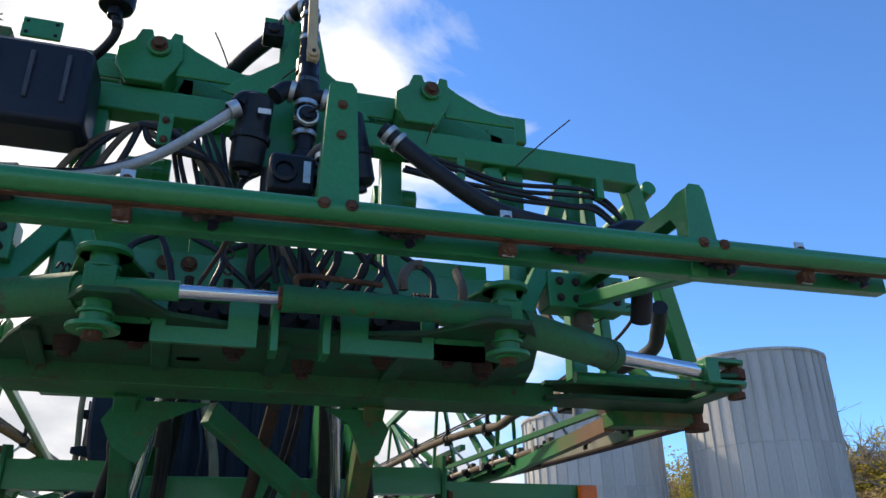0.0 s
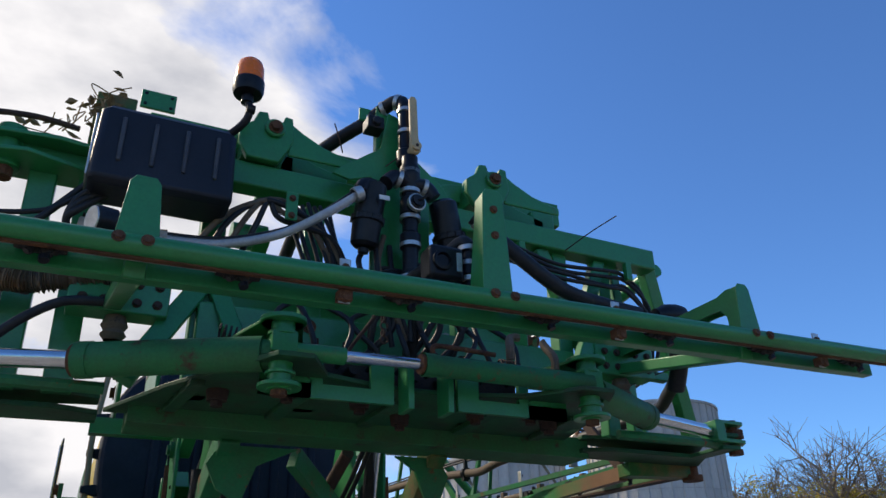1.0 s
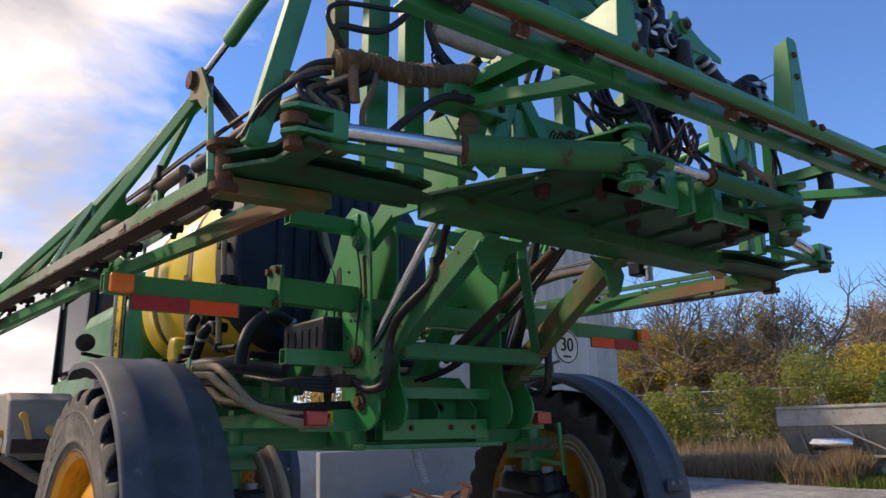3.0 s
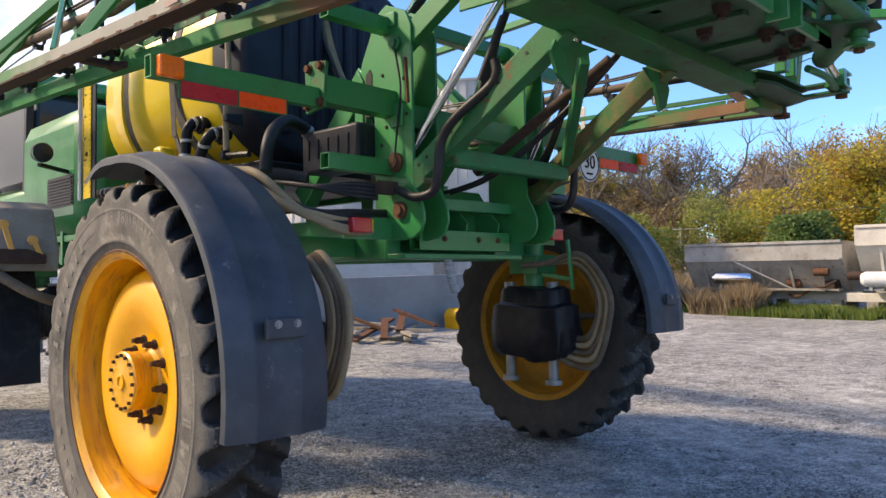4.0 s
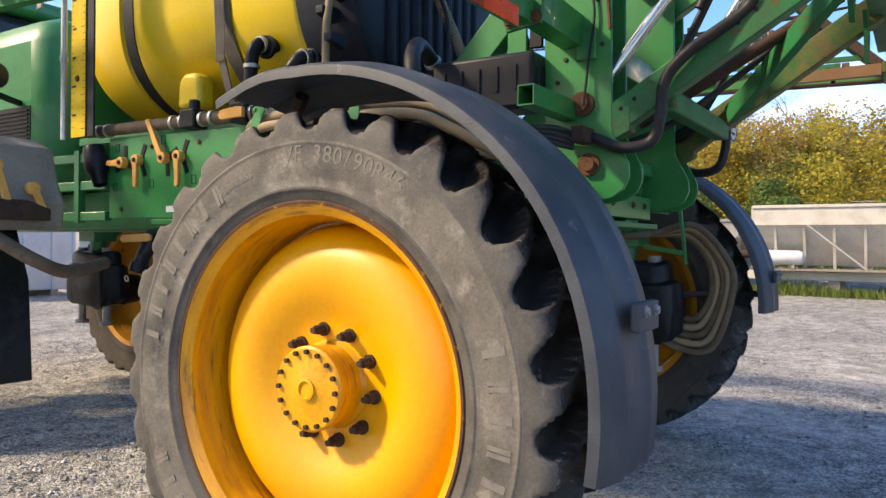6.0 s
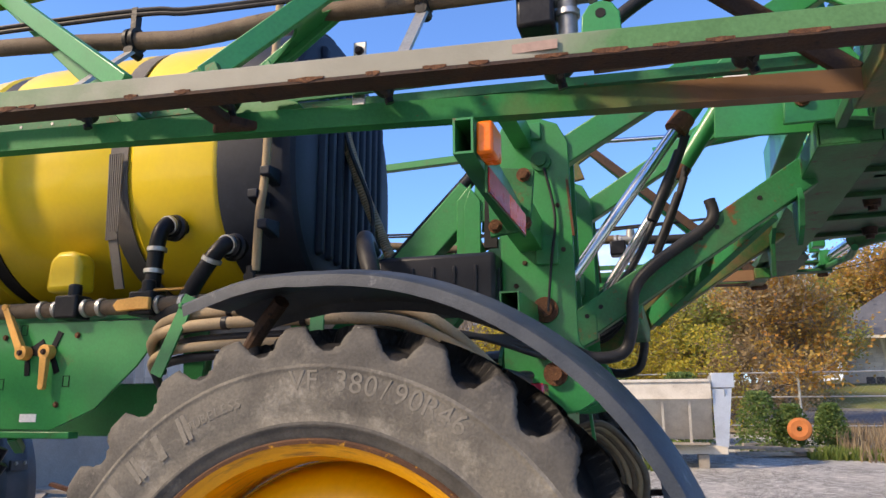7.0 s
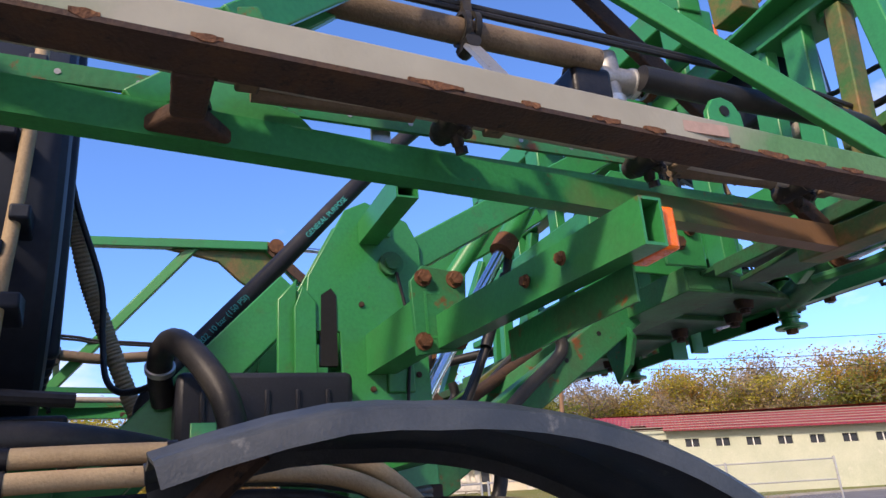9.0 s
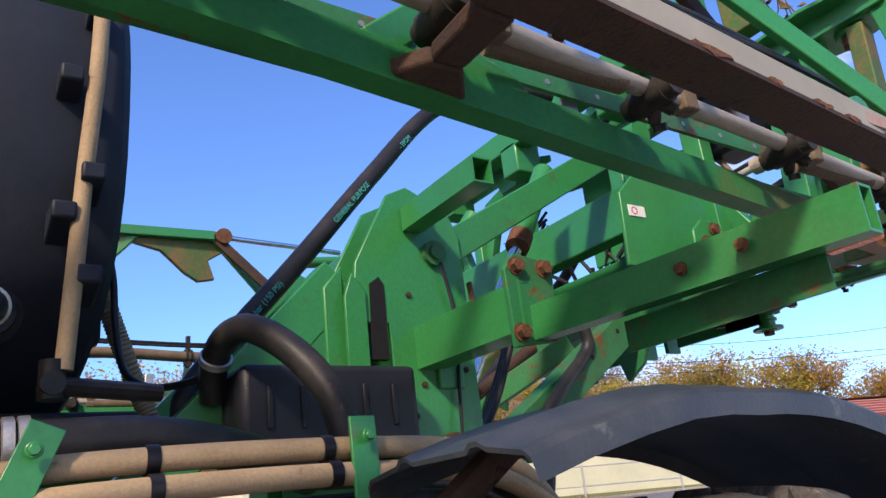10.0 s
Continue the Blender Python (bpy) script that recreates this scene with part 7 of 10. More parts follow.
# large suction hose beside the tank foot
sh = line([(-0.98, 1.25, 1.97), (-1.06, 1.02, 1.985), (-1.09, 0.84, 1.995), (-1.05, 0.62, 2.0), (-0.92, 0.38, 1.97), (-0.75, 0.20, 1.93)], 0.046, hose_black, label="large black suction hose with a steel band clamp")
ring_clamp((-1.088, 0.90, 1.993), (0, -1, 0.05), 0.048, sh)
ring_clamp((-1.09, 0.875, 1.994), (0, -1, 0.05), 0.048, sh)
# hoses over the rear wheel
for i, (x, z, m) in enumerate(((-1.25, 1.945, hose_tan), (-1.28, 1.895, hose_tan), (-1.23, 1.845, hose_black), (-1.27, 1.815, hose_tan), (-1.24, 1.78, hose_black), (-1.20, 1.90, hose_black))):
    line([(-0.55, -0.28, 1.62 + 0.02 * i), (x + 0.34, -0.36, 1.60 + 0.02 * i), (x + 0.10, -0.30, 1.70), (x + 0.01, -0.12, z - 0.08), (x, 0.05, z - 0.015), (x - 0.01, 0.35, z), (x - 0.02, 0.75, z - 0.005), (x + 0.02, 0.98, z - 0.02), (x + 0.16, 1.16, z - 0.05), (x + 0.38, 1.30, z - 0.10)], 0.022 if i < 2 else 0.018, m, "wheel_hose", "dusty tan hydraulic hose" if m is hose_tan else "")
for y in (0.32, 0.98):
    bd = Build()
    beam(bd, (-1.315, y, 1.70 + 0.08 * (y < 0.5)), (-1.300, y - 0.12 * (y > 0.5), 2.0), 0.055, 0.010, (1, 0, 0))
    bolt(bd, (-1.325, y - 0.10 * (y > 0.5), 1.96), (-1, 0, 0), 0.010, 0.008)
    part("hose_hanger", bd, green_clean, S, bevel=0.003)
bd = Build()
beam(bd, (-0.60, 0.32, 1.74), (-1.31, 0.32, 1.80), 0.05, 0.02)
part("hanger_arm", bd, green, S)
# hose loops behind the wheels
for s in (-1, 1):
    for i in range(5):
        r = (0.030 if s < 0 else 0.046) * i
        x = s * (1.16 - 0.012 * i)
        line([(x * 0.86, -0.05, 1.42), (x * 0.93, -0.22, 1.44), (x, -0.40 - r * 0.3, 1.42 + r * 0.4), (x, -0.53 - r * 0.7, 1.28), (x, -0.56 - r * 0.7, 1.08), (x, -0.48 - r * 0.5, 0.92 - r), (x, -0.36, 0.90 - r), (x * 0.97, -0.15, 0.95 - r * 0.6)], 0.021, hose_tan if i % (3 if s < 0 else 2) == 1 else hose_dusty, "loop_hose")
bd = Build()
beam(bd, (1.06, -0.42, 1.25), (1.06, -0.38, 1.60), 0.03, 0.02)
beam(bd, (1.06, -0.40, 1.32), (1.06, -0.15, 1.36), 0.03, 0.03)
part("hose_guide", bd, green_clean, S, bevel=0.004)

# ---- boom wings ----
def wing(mirror):
    """A folded boom wing lying along one side of the machine."""
    def q(x, y, z):
        return Vector((0.17 - x if mirror else x, y, z))

    def tie(bd, a, b, w, h, **k):
        return beam(bd, q(*a), q(*b), w, h, **k)

    def r1(y, dz=0.0):
        if mirror:
            return (-1.865 - 0.045 * (y + 1.49), y, 2.505 + 0.033 * (y + 1.45) + dz)
        return (-1.983 - 0.076 * y, y, 2.483 + 0.004 * y + dz)

    def r2(y, dz=0.0):
        if mirror:
            return (max(-1.43 - 0.165 * (y + 1.47), -1.80), y, 2.462 + 0.030 * (y + 1.40) + dz)
        return (max(-1.70 - 0.12 * y, r1(y)[0] + 0.16), y, 2.467 + dz)

    END = 7.6
    bd = Build()
    tie(bd, r1(-1.50), r1(END), 0.075, 0.062)
    w = part("boom_wing", bd, faded_rail, S, "long folded boom wing, its lower rail faded and flaking", bevel=0.004)
    bd = Build()
    tie(bd, r1(-1.48, -0.036), r1(END, -0.036), 0.088, 0.010)
    part("rusty_flange", bd, dark_rust, w)
    # flaking rust along the lower edge of the rail
    rg = random.Random(6)
    y = -1.3
    while y < 3.2:
        wl_ = rg.uniform(0.03, 0.11)
        n_ = 6
        bd = Build()
        for k in range(n_ + 1):
            p = r1(y + wl_ * k / n_, -0.030)
            dn = 0.002 + 0.009 * rg.random() * math.sin(math.pi * min(1, max(0, k / n_)))
            for dx, z in ((-0.047, p[2] + 0.004 + 0.3 * dn), (-0.0405, p[2] + 0.006 + 0.3 * dn), (-0.0405, p[2] - dn), (-0.047, p[2] - dn)):
                bd.v.append(q(p[0] + dx + 0.003 * rg.random(), p[1], z))
        bd.f = [(4 * k + i, 4 * k + (i + 1) % 4, 4 * k + 4 + (i + 1) % 4, 4 * k + 4 + i) for k in range(n_) for i in range(4)] + [(0, 1, 2, 3), (4 * n_ + 3, 4 * n_ + 2, 4 * n_ + 1, 4 * n_)]
        part("rust_scale", bd, rust, w)
        y += wl_ + rg.choice((0.01, 0.06, 0.12, 0.3))
    bd = Build()
    prev = None
    for y in (-1.45, -0.4, 0.6, 0.9, END):
        cur = r2(y)
        if prev:
            tie(bd, prev, cur, 0.05, 0.070)
        prev = cur
    part("inner_rail", bd, rubbed_rail, w, "green inner rail rubbed brown at its end")
    bd = Build()
    tie(bd, r1(-1.49, -0.02), (-1.40, -1.50, 2.47), 0.10, 0.07)
    part("rail_end_plate", bd, green_rust, w, bevel=0.006)
    bd = Build()
    tie(bd, (-1.50, -1.35, 2.56), (-1.66, END, 2.80), 0.03, 0.03)
    part("third_rail", bd, green_dirty, w)
    # top chord and lattice
    T0 = (-1.58, -0.33, 3.57) if mirror else (-1.55, -0.46, 3.36)

    def chord(y):
        return (-1.58 - 0.03 * (y + 0.42), y, 3.57 - 0.02 * y if mirror else 3.36 - 0.075 * (y + 0.42))

    bd = Build()
    tie(bd, T0, chord(END), 0.06, 0.06)
    part("top_chord", bd, green_clean, w, bevel=0.005)
    nodes = [(0.12, 1.0) if mirror else (-0.44, 0.36), (1.95, 2.7) if mirror else (1.60, 2.7), (4.1, 4.8), (6.1, 6.8)]
    for k, (yt, yf) in enumerate(nodes):
        legs = [(chord(yt), yf)]
        if k == 0:
            legs.append((T0, -1.44))
        else:
            legs.append((chord(yt), nodes[k - 1][1] + (0.08 if mirror else 0.26)))
        for top, y in legs:
            for rail, wd in ((r1, 0.068), (r2, 0.06)):
                bd = Build()
                foot = rail(y + (0.14 if rail is r2 and y > 0 and not mirror else 0.0), 0.03)
                tie(bd, foot, top, 0.028, wd)
                part("lattice_bar", bd, dark_rust if rail is r2 and y == -1.44 else green_clean, w, bevel=0.004)
        # web with hollowed edges between the two legs
        if not mirror:
            top = Vector(chord(yt))
            f1, f2 = Vector(r1(yf, 0.03)), Vector(r2(yf + 0.14, 0.03))
            bd = Build()
            m_ = 12
            for lift in (-0.006, 0.006):
                for i in range(m_ + 1):
                    s_ = i / m_
                    dip = math.sin(math.pi * s_) ** 0.7
                    for u in (0.13 + 0.15 * dip, 0.56 - 0.20 * dip):
                        p = f1.lerp(top, u).lerp(f2.lerp(top, u), s_)
                        bd.v.append(q(p.x, p.y + lift, p.z))
            h_ = 2 * (m_ + 1)
            for i in range(m_):
                a = 2 * i
                bd.f += [(a, a + 2, a + 3, a + 1), (h_ + a, h_ + a + 1, h_ + a + 3, h_ + a + 2), (a, h_ + a, h_ + a + 2, a + 2), (a + 1, a + 3, h_ + a + 3, h_ + a + 1)]
            bd.f += [(0, 1, h_ + 1, h_), (h_ - 2, 2 * h_ - 2, 2 * h_ - 1, h_ - 1)]
            part("leg_web", bd, green_clean, w)
        bd = Build()
        g = q(*r1(yf, 0.031))
        plate(bd, [(yf + 0.11, g.z), (yf - 0.06, g.z), (yf - 0.04, g.z + 0.04), (yf + 0.02, g.z + 0.025)], "x", g.x - 0.012, 0.024)
        part("foot_plate", bd, green_dirty, w, bevel=0.003)
        bd = Build()
        g = q(*r2(yf, 0.031))
        plate(bd, [(yf + 0.10, g.z), (yf - 0.19, g.z), (yf - 0.16, g.z + 0.03), (yf - 0.10, g.z + 0.05), (yf - 0.07, g.z + 0.09), (yf - 0.075, g.z + 0.15), (yf - 0.05, g.z + 0.19)], "x", g.x - 0.008, 0.016)
        part("gusset", bd, green_clean, w, bevel=0.003)
    # front of the tilt cylinder sits on the top node
    bd = Build()
    up = 0.18 if mirror else 0.0
    a, b = q(-1.60, -0.40, 3.40 + up), q(-1.60, -1.20, 3.50 + up * 0.3)
    cyl(bd, a, b, 0.018, seg=14)
    tc = part("tilt_rod", bd, chrome, w, "chromed tilt rod")
    bd = Build()
    cyl(bd, q(-1.60, -0.85, 3.45), q(-1.62, -1.75, 3.56), 0.038, seg=18)
    part("tilt_cylinder", bd, green_clean, tc)
    bd = Build()
    cyl(bd, q(-1.66, -0.44 + up * 0.3, 3.39 + up), q(-1.54, -0.44 + up * 0.3, 3.39 + up), 0.05, seg=18)
    part("node_boss", bd, rust, w)
    bd = Build()
    o = q(-1.62, 0, 0).x
    if mirror:
        plate(bd, [(0.35, 3.60), (0.35, 3.54), (0.15, 3.50), (-0.02, 3.46), (-0.16, 3.33), (-0.24, 3.28), (-0.34, 3.30), (-0.30, 3.42), (-0.42, 3.50), (-0.44, 3.58), (-0.34, 3.62)], "x", o - 0.02, 0.04)
    else:
        plate(bd, [(-0.36, 3.30), (-0.44, 3.46), (-0.52, 3.44), (-0.70, 3.20), (-0.62, 3.14), (-0.50, 3.26)], "x", o - 0.01, 0.02)
    part("node_plate", bd, green_rust, w, bevel=0.004)
    # cross ties between the lower rails
    for y in (0.35, 2.6, 4.7):
        bd = Build()
        a, b = r1(y + 0.06, -0.024), r2(y + 0.06, -0.012)
        for u0, u1, w0, w1 in ((-0.10, 0.18, 0.15, 0.065), (0.18, 0.68, 0.065, 0.060), (0.68, 1.06, 0.060, 0.21)):
            p0, p1 = Vector(a).lerp(Vector(b), u0), Vector(a).lerp(Vector(b), u1)
            beam(bd, q(*p0), q(*p1), w0, 0.034, w2=w1)
        part("rail_tie", bd, dark_rust, w, bevel=0.008)
    # spray pipe and nozzles between the rails
    bd = Build()
    a, b = q(-1.70, -1.38, 2.53), q(-1.83, END, 2.80) if mirror else q(*r2(END, 0.14))
    cyl(bd, a, b, 0.019, seg=14)
    sp = part("spray_pipe", bd, pipe_dusty, w, "dusty grey steel spray pipe")
    for i in range(12):
        t = (0.25 + i * 0.508) / 8.9
        p = a.lerp(b, t)
        n = nozzle_body(p + Vector((0, 0, -0.015)), w)
        if i % 2 == 0 and i < 6:
            b2 = Build()
            cyl(b2, p + Vector((0, 0.08, 0)), p + Vector((0, 0.40, 0)), 0.025, seg=12)
            part("sleeve", b2, hose_dusty, w)
        b2 = Build()
        pb = p + Vector((0, -0.10, 0.0))
        box(b2, tuple(pb - Vector((0.02, 0.022, 0.03))), tuple(pb + Vector((0.02, 0.022, 0.045))))
        part("pipe_clip", b2, hose_dusty, w, bevel=0.006)
    # brown feed hose and thin lines above the rails
    bd = Build()
    hose(bd, [q(-1.45, -1.95, 2.86), q(-1.56, -1.75, 2.83), q(-1.66, -1.5, 2.80), q(-1.68, -1.0, 2.80), q(-1.68, -0.72, 2.81)], 0.034, 14)
    part("feed_hose", bd, hose_black, w, "black feed hose")
    bd = Build()
    hose(bd, [q(-1.69, -0.58, 2.83), q(-1.70, -0.23, 2.835), q(-1.70, 0.25, 2.855), q(-1.71, 0.62, 2.835), q(-1.71, 0.84, 2.855), q(-1.72, 1.5, 2.92), q(-1.74, 3.0, 3.0), q(-1.78, END, 3.1)], 0.032, 14)
    fh = part("feed_hose", bd, hose_dusty, w, "dusty brown feed hose")
    for i in range(2):
        bd = Build()
        hose(bd, [q(-1.50, -1.8, 2.98), q(-1.62, -1.3, 2.93), q(-1.68, -0.62, 2.905 + 0.015 * i), q(-1.70, -0.2, 2.90 + 0.015 * i), q(-1.71, 0.6, 2.93 + 0.015 * i), q(-1.72, 1.6, 2.99 + 0.02 * i), q(-1.75, END, 3.16 + 0.02 * i)], 0.0085, 8)
        part("pressure_line", bd, hose_black, w)
    for y, z in ((-0.21, 2.838), (0.88, 2.862), (1.9, 2.945), (3.0, 3.0)):
        p = q(-1.708, y, z)
        bd = Build()
        for dy in (-0.020, 0.006):
            lathe(bd, p + Vector((0, dy, 0)), (0, 1, 0), [(0.033, 0), (0.045, 0.0), (0.045, 0.014), (0.033, 0.014)], 18, closed=True)
        beam(bd, p + Vector((0, 0, 0.036)), p + Vector((0, 0, 0.125)), 0.030, 0.022, (0, 1, 0))
        cyl(bd, p + Vector((-0.03, 0, -0.045)), p + Vector((0.03, 0, -0.045)), 0.020, seg=10)
        part("hose_clamp", bd, nozzle_mat, fh, "dusty black double hose clamp")
        bd = Build()
        beam(bd, p + Vector((0, 0, -0.035)), q(r1(y)[0] + 0.03, y, r1(y)[2] + 0.02), 0.012, 0.035, (0, 1, 0))
        part("hose_hanger", bd, steel, fh)
    # section valve
    bd = Build()
    p = q(-1.69 if mirror else -1.635, -0.65, 2.82)
    cyl(bd, p + Vector((0, -0.09, 0)), p + Vector((0, 0.09, 0)), 0.036, seg=16)
    cyl(bd, p, p + Vector((0, 0, 0.075)), 0.036, 0.03, 16)
    cyl(bd, p, p + Vector((0, 0, -0.17)), 0.03, seg=14)
    vb = part("section_valve", bd, zinc_dull, w, "dull grey metal section valve")
    bd = Build()
    box(bd, tuple(p + Vector((-0.06, 0.035, -0.12))), tuple(p + Vector((0.06, 0.15, -0.01))))
    part("valve_motor", bd, black, vb, "black valve motor", bevel=0.012)
    for dy in (-0.075, 0.075, 0.11, -0.115):
        ring_clamp(p + Vector((0, dy, 0)), (0, 1, 0), 0.035, vb)
    ring_clamp(p + Vector((0, 0, -0.07)), (0, 0, 1), 0.032, vb)
    bd = Build()
    lathe(bd, p + Vector((0, -0.14, 0)), (0, 1, 0), [(0.036, 0), (0.042, 0.004), (0.042, 0.03), (0.036, 0.034)], 16)
    part("union", bd, rust, vb)
    # lug on the rail
    bd = Build()
    g = r1(-0.765)
    o = q(g[0] + (0.0 if mirror else 0.05), 0, 0).x
    plate(bd, [(-0.82, 2.51), (-0.71, 2.51), (-0.715, 2.60), (-0.735, 2.63), (-0.765, 2.64), (-0.795, 2.63), (-0.815, 2.60)], "x", o - 0.008, 0.016)
    lg = part("rail_lug", bd, green_clean, w, bevel=0.003)
    # black plug through the lug, colouring in the dark of its hole
    bd = Build()
    cyl(bd, (o - 0.010, -0.765, 2.602), (o + 0.010, -0.765, 2.602), 0.014, seg=14)
    part("hole", bd, ink, lg)
    bd = Build()
    g = r1(-0.58)
    o = q(g[0] - 0.0385, 0, 0).x
    box(bd, (o - 0.002, -0.66, g[2] - 0.012), (o + 0.002, -0.53, g[2] + 0.014))
    part("faded_label", bd, material("faded_pink_label", (0.36, 0.25, 0.21), 0.7), w)
    for y in (0.012, 1.015, 2.0):
        bd = Build()
        g = r2(y, 0.03)
        p = q(-1.69, y, 2.70)
        box(bd, tuple(p + Vector((-0.004, -0.022, g[2] - 2.70))), tuple(p + Vector((0.004, 0.022, 0.032))))
        dt = part("drilled_tab", bd, steel, w, bevel=0.003)
        bd = Build()
        bolt(bd, p + Vector((-0.004 if not mirror else 0.004, 0, 0)), (-1 if not mirror else 1, 0, 0), 0.011, 0.012)
        part("bolt", bd, dark_rust, dt)
    # drilled strip that carries the nozzles
    bd = Build()
    s0, s1 = (-1.675, -1.2, 2.56), (-1.80, 3.4, 2.575)
    tie(bd, s0, s1, 0.010, 0.040)
    ns_ = part("drilled_strip", bd, green_dirty, w)
    for i in range(34):
        p = q(*Vector(s0).lerp(Vector(s1), (i + 0.5) / 34))
        bd = Build()
        e = 1 if mirror else -1
        cyl(bd, p + Vector((e * 0.004, 0, 0)), p + Vector((e * 0.0065, 0, 0)), 0.006, seg=10)
        part("hole", bd, zinc_dull, ns_)
    # outer section folded back beside the wing
    bd = Build()
    tie(bd, (-2.09, 2.45, 2.69), (-2.22, END, 2.90), 0.06, 0.07)
    of = part("outer_section", bd, green_dirty, w, "folded outer boom section", bevel=0.004)
    bd = Build()
    tie(bd, (-2.085, 2.6, 2.99), (-2.20, END, 3.10), 0.05, 0.05)
    part("outer_rail", bd, green_dirty, of)
    for i in range(2, 7):
        bd = Build()
        tie(bd, (-2.06 - 0.02 * i, 1.1 + 0.9 * i, 2.64 + 0.03 * i), (-2.07 - 0.02 * i, 1.5 + 0.9 * i, 2.97 + 0.02 * i), 0.03, 0.04)
        part("outer_lattice", bd, green_dirty, of)
    for i in range(3, 10):
        nozzle_body(q(-2.10 - 0.012 * i, 1.0 + 0.5 * i, 2.62 + 0.021 * i), of)
    return w


wing(False)
wing(True)

# ---- engine hood, cab and eductor further forward ----
bd = Build()
box(bd, (-0.94, 3.25, 1.72), (0.94, 5.0, 2.92))
part("engine_hood", bd, green, S, "dark green engine hood", bevel=0.20)
bd = Build()
box(bd, (-0.945, 3.45, 2.0), (-0.94, 4.1, 2.28))
hg = part("hood_grille", bd, black, S)
for i in range(9):
    bd = Build()
    box(bd, (-0.955, 3.47, 2.02 + 0.028 * i), (-0.945, 4.08, 2.032 + 0.028 * i))
    part("grille_slat", bd, black, hg)
for z in (1.52, 1.72, 1.90):
    bd = Build()
    beam(bd, (-0.85, 2.7, z), (-0.85, 5.4, z), 0.05, 0.06)
    part("side_rail", bd, green, S, bevel=0.006)
for y in (3.0, 3.9, 4.8):
    bd = Build()
    beam(bd, (-0.86, y, 1.48), (-0.86, y, 1.95), 0.05, 0.05)
    part("side_post", bd, green, S)
bd = Build()
box(bd, (-0.85, 5.0, 1.7), (0.85, 6.7, 2.3))
cab = part("cab", bd, green, S, "green cab with tinted windows", bevel=0.08)
bd = Build()
box(bd, (-0.82, 5.05, 2.28), (0.82, 6.65, 3.35))
part("cab_window", bd, glass, cab, "tinted cab glass", bevel=0.1)
bd = Build()
box(bd, (-0.9, 4.95, 3.33), (0.9, 6.75, 3.5))
part("cab_roof", bd, green, cab, bevel=0.06)
for x in (-0.84, 0.84):
    for y in (5.05, 6.6):
        bd = Build()
        beam(bd, (x, y, 2.25), (x * 0.98, y, 3.38), 0.07, 0.07)
        part("cab_pillar", bd, black, cab)
bd = Build()
lathe(bd, (-1.22, 3.35, 2.42), (0, -1, -0.1), [(0.05, -0.14), (0.075, -0.10), (0.085, -0.02), (0.085, 0.0)], 20)
wlm = part("work_light", bd, black, S, "black work light with a dark glossy lens")
bd = Build()
lathe(bd, (-1.22, 3.35, 2.42), (0, -1, -0.1), [(0.001, 0.008), (0.05, 0.006), (0.08, 0.0)], 20)
part("lamp_lens", bd, glass, wlm)
bd = Build()
beam(bd, (-1.22, 3.45, 2.33), (-0.9, 3.6, 2.3), 0.04, 0.03)
part("lamp_stay", bd, black, wlm)
# chemical eductor beside the frame
dusty_metal = material("dusty_grey_brown_metal", (0.30, 0.27, 0.225), 0.75, 0.15, (0.21, 0.185, 0.15), (0.36, 0.33, 0.28), 4, 90, 0.6, 0.2, 0.15)
bd = Build()
plate(bd, [(2.14, 1.66), (2.20, 1.84), (2.36, 1.90), (3.2, 1.92), (3.2, 1.44), (2.10, 1.41), (2.08, 1.55)], "x", -1.95, 0.45)
ed = part("chemical_eductor", bd, dusty_metal, S, "grey metal chemical eductor with yellow levers", bevel=0.02)
for y, z, a in ((2.30, 1.60, 20), (2.62, 1.66, 100)):
    t = radians(a)
    dv = Vector((0, math.sin(t), -math.cos(t)))
    o = Vector((-1.975, y, z))
    bd = Build()
    cyl(bd, o + Vector((0.025, 0, 0)), o - Vector((0.01, 0, 0)), 0.03, seg=18)
    beam(bd, o, o + dv * 0.15, 0.02, 0.035, (0, dv.z, -dv.y))
    part("lever", bd, handle_yellow, ed, "orange-yellow lever", bevel=0.004)
for x, z, z2 in ((-1.86, 1.72, 1.54), (-1.68, 1.62, 1.50)):
    bd = Build()
    cyl(bd, (x, 2.09, z), (x, 2.05, z), 0.032, seg=16)
    beam(bd, (x, 2.055, z), (x + 0.05, 2.05, z2), 0.035, 0.018, (0, 1, 0))
    part("lever", bd, handle_yellow, ed, "orange-yellow lever", bevel=0.004)
bd = Build()
plate(bd, [(-1.93, 1.46), (-1.60, 1.46), (-1.60, 1.52), (-1.72, 1.56), (-1.93, 1.56)], "y", 2.04, 0.03)
part("valve_block", bd, dark_rust, ed, bevel=0.008)
bd = Build()
cyl(bd, (-1.99, 2.15, 1.44), (-1.99, 3.0, 1.46), 0.035, seg=14)
part("eductor_pipe", bd, hose_black, ed)
line([(-1.95, 2.15, 1.44), (-1.85, 2.05, 1.36), (-1.7, 2.0, 1.26), (-1.5, 2.05, 1.20), (-1.2, 2.2, 1.24)], 0.035, hose_dusty, label="thick brown hose")

# ---- lettering on the near tyre ----
def arc_text(text, size, r, centre_deg, spread, bold=False):
    n = len(text)
    for i, chx in enumerate(text):
        if chx == " ":
            continue
        a = radians(centre_deg + (i - (n - 1) / 2) * spread)
        rad = Vector((0, -math.sin(a), math.cos(a)))
        rt = Vector((0, -math.cos(a), -math.sin(a)))
        nx = Vector((-1, 0, 0))
        bulge = 0.2005 if r < 0.78 else 0.197
        p = Vector((-XW - bulge, 0, AXLE)) + rad * r
        letters("tyre_letter", chx, size, letter, near_wheel, Matrix.Translation(p) @ Matrix((rt, rad, nx)).transposed().to_4x4(), 0.003)


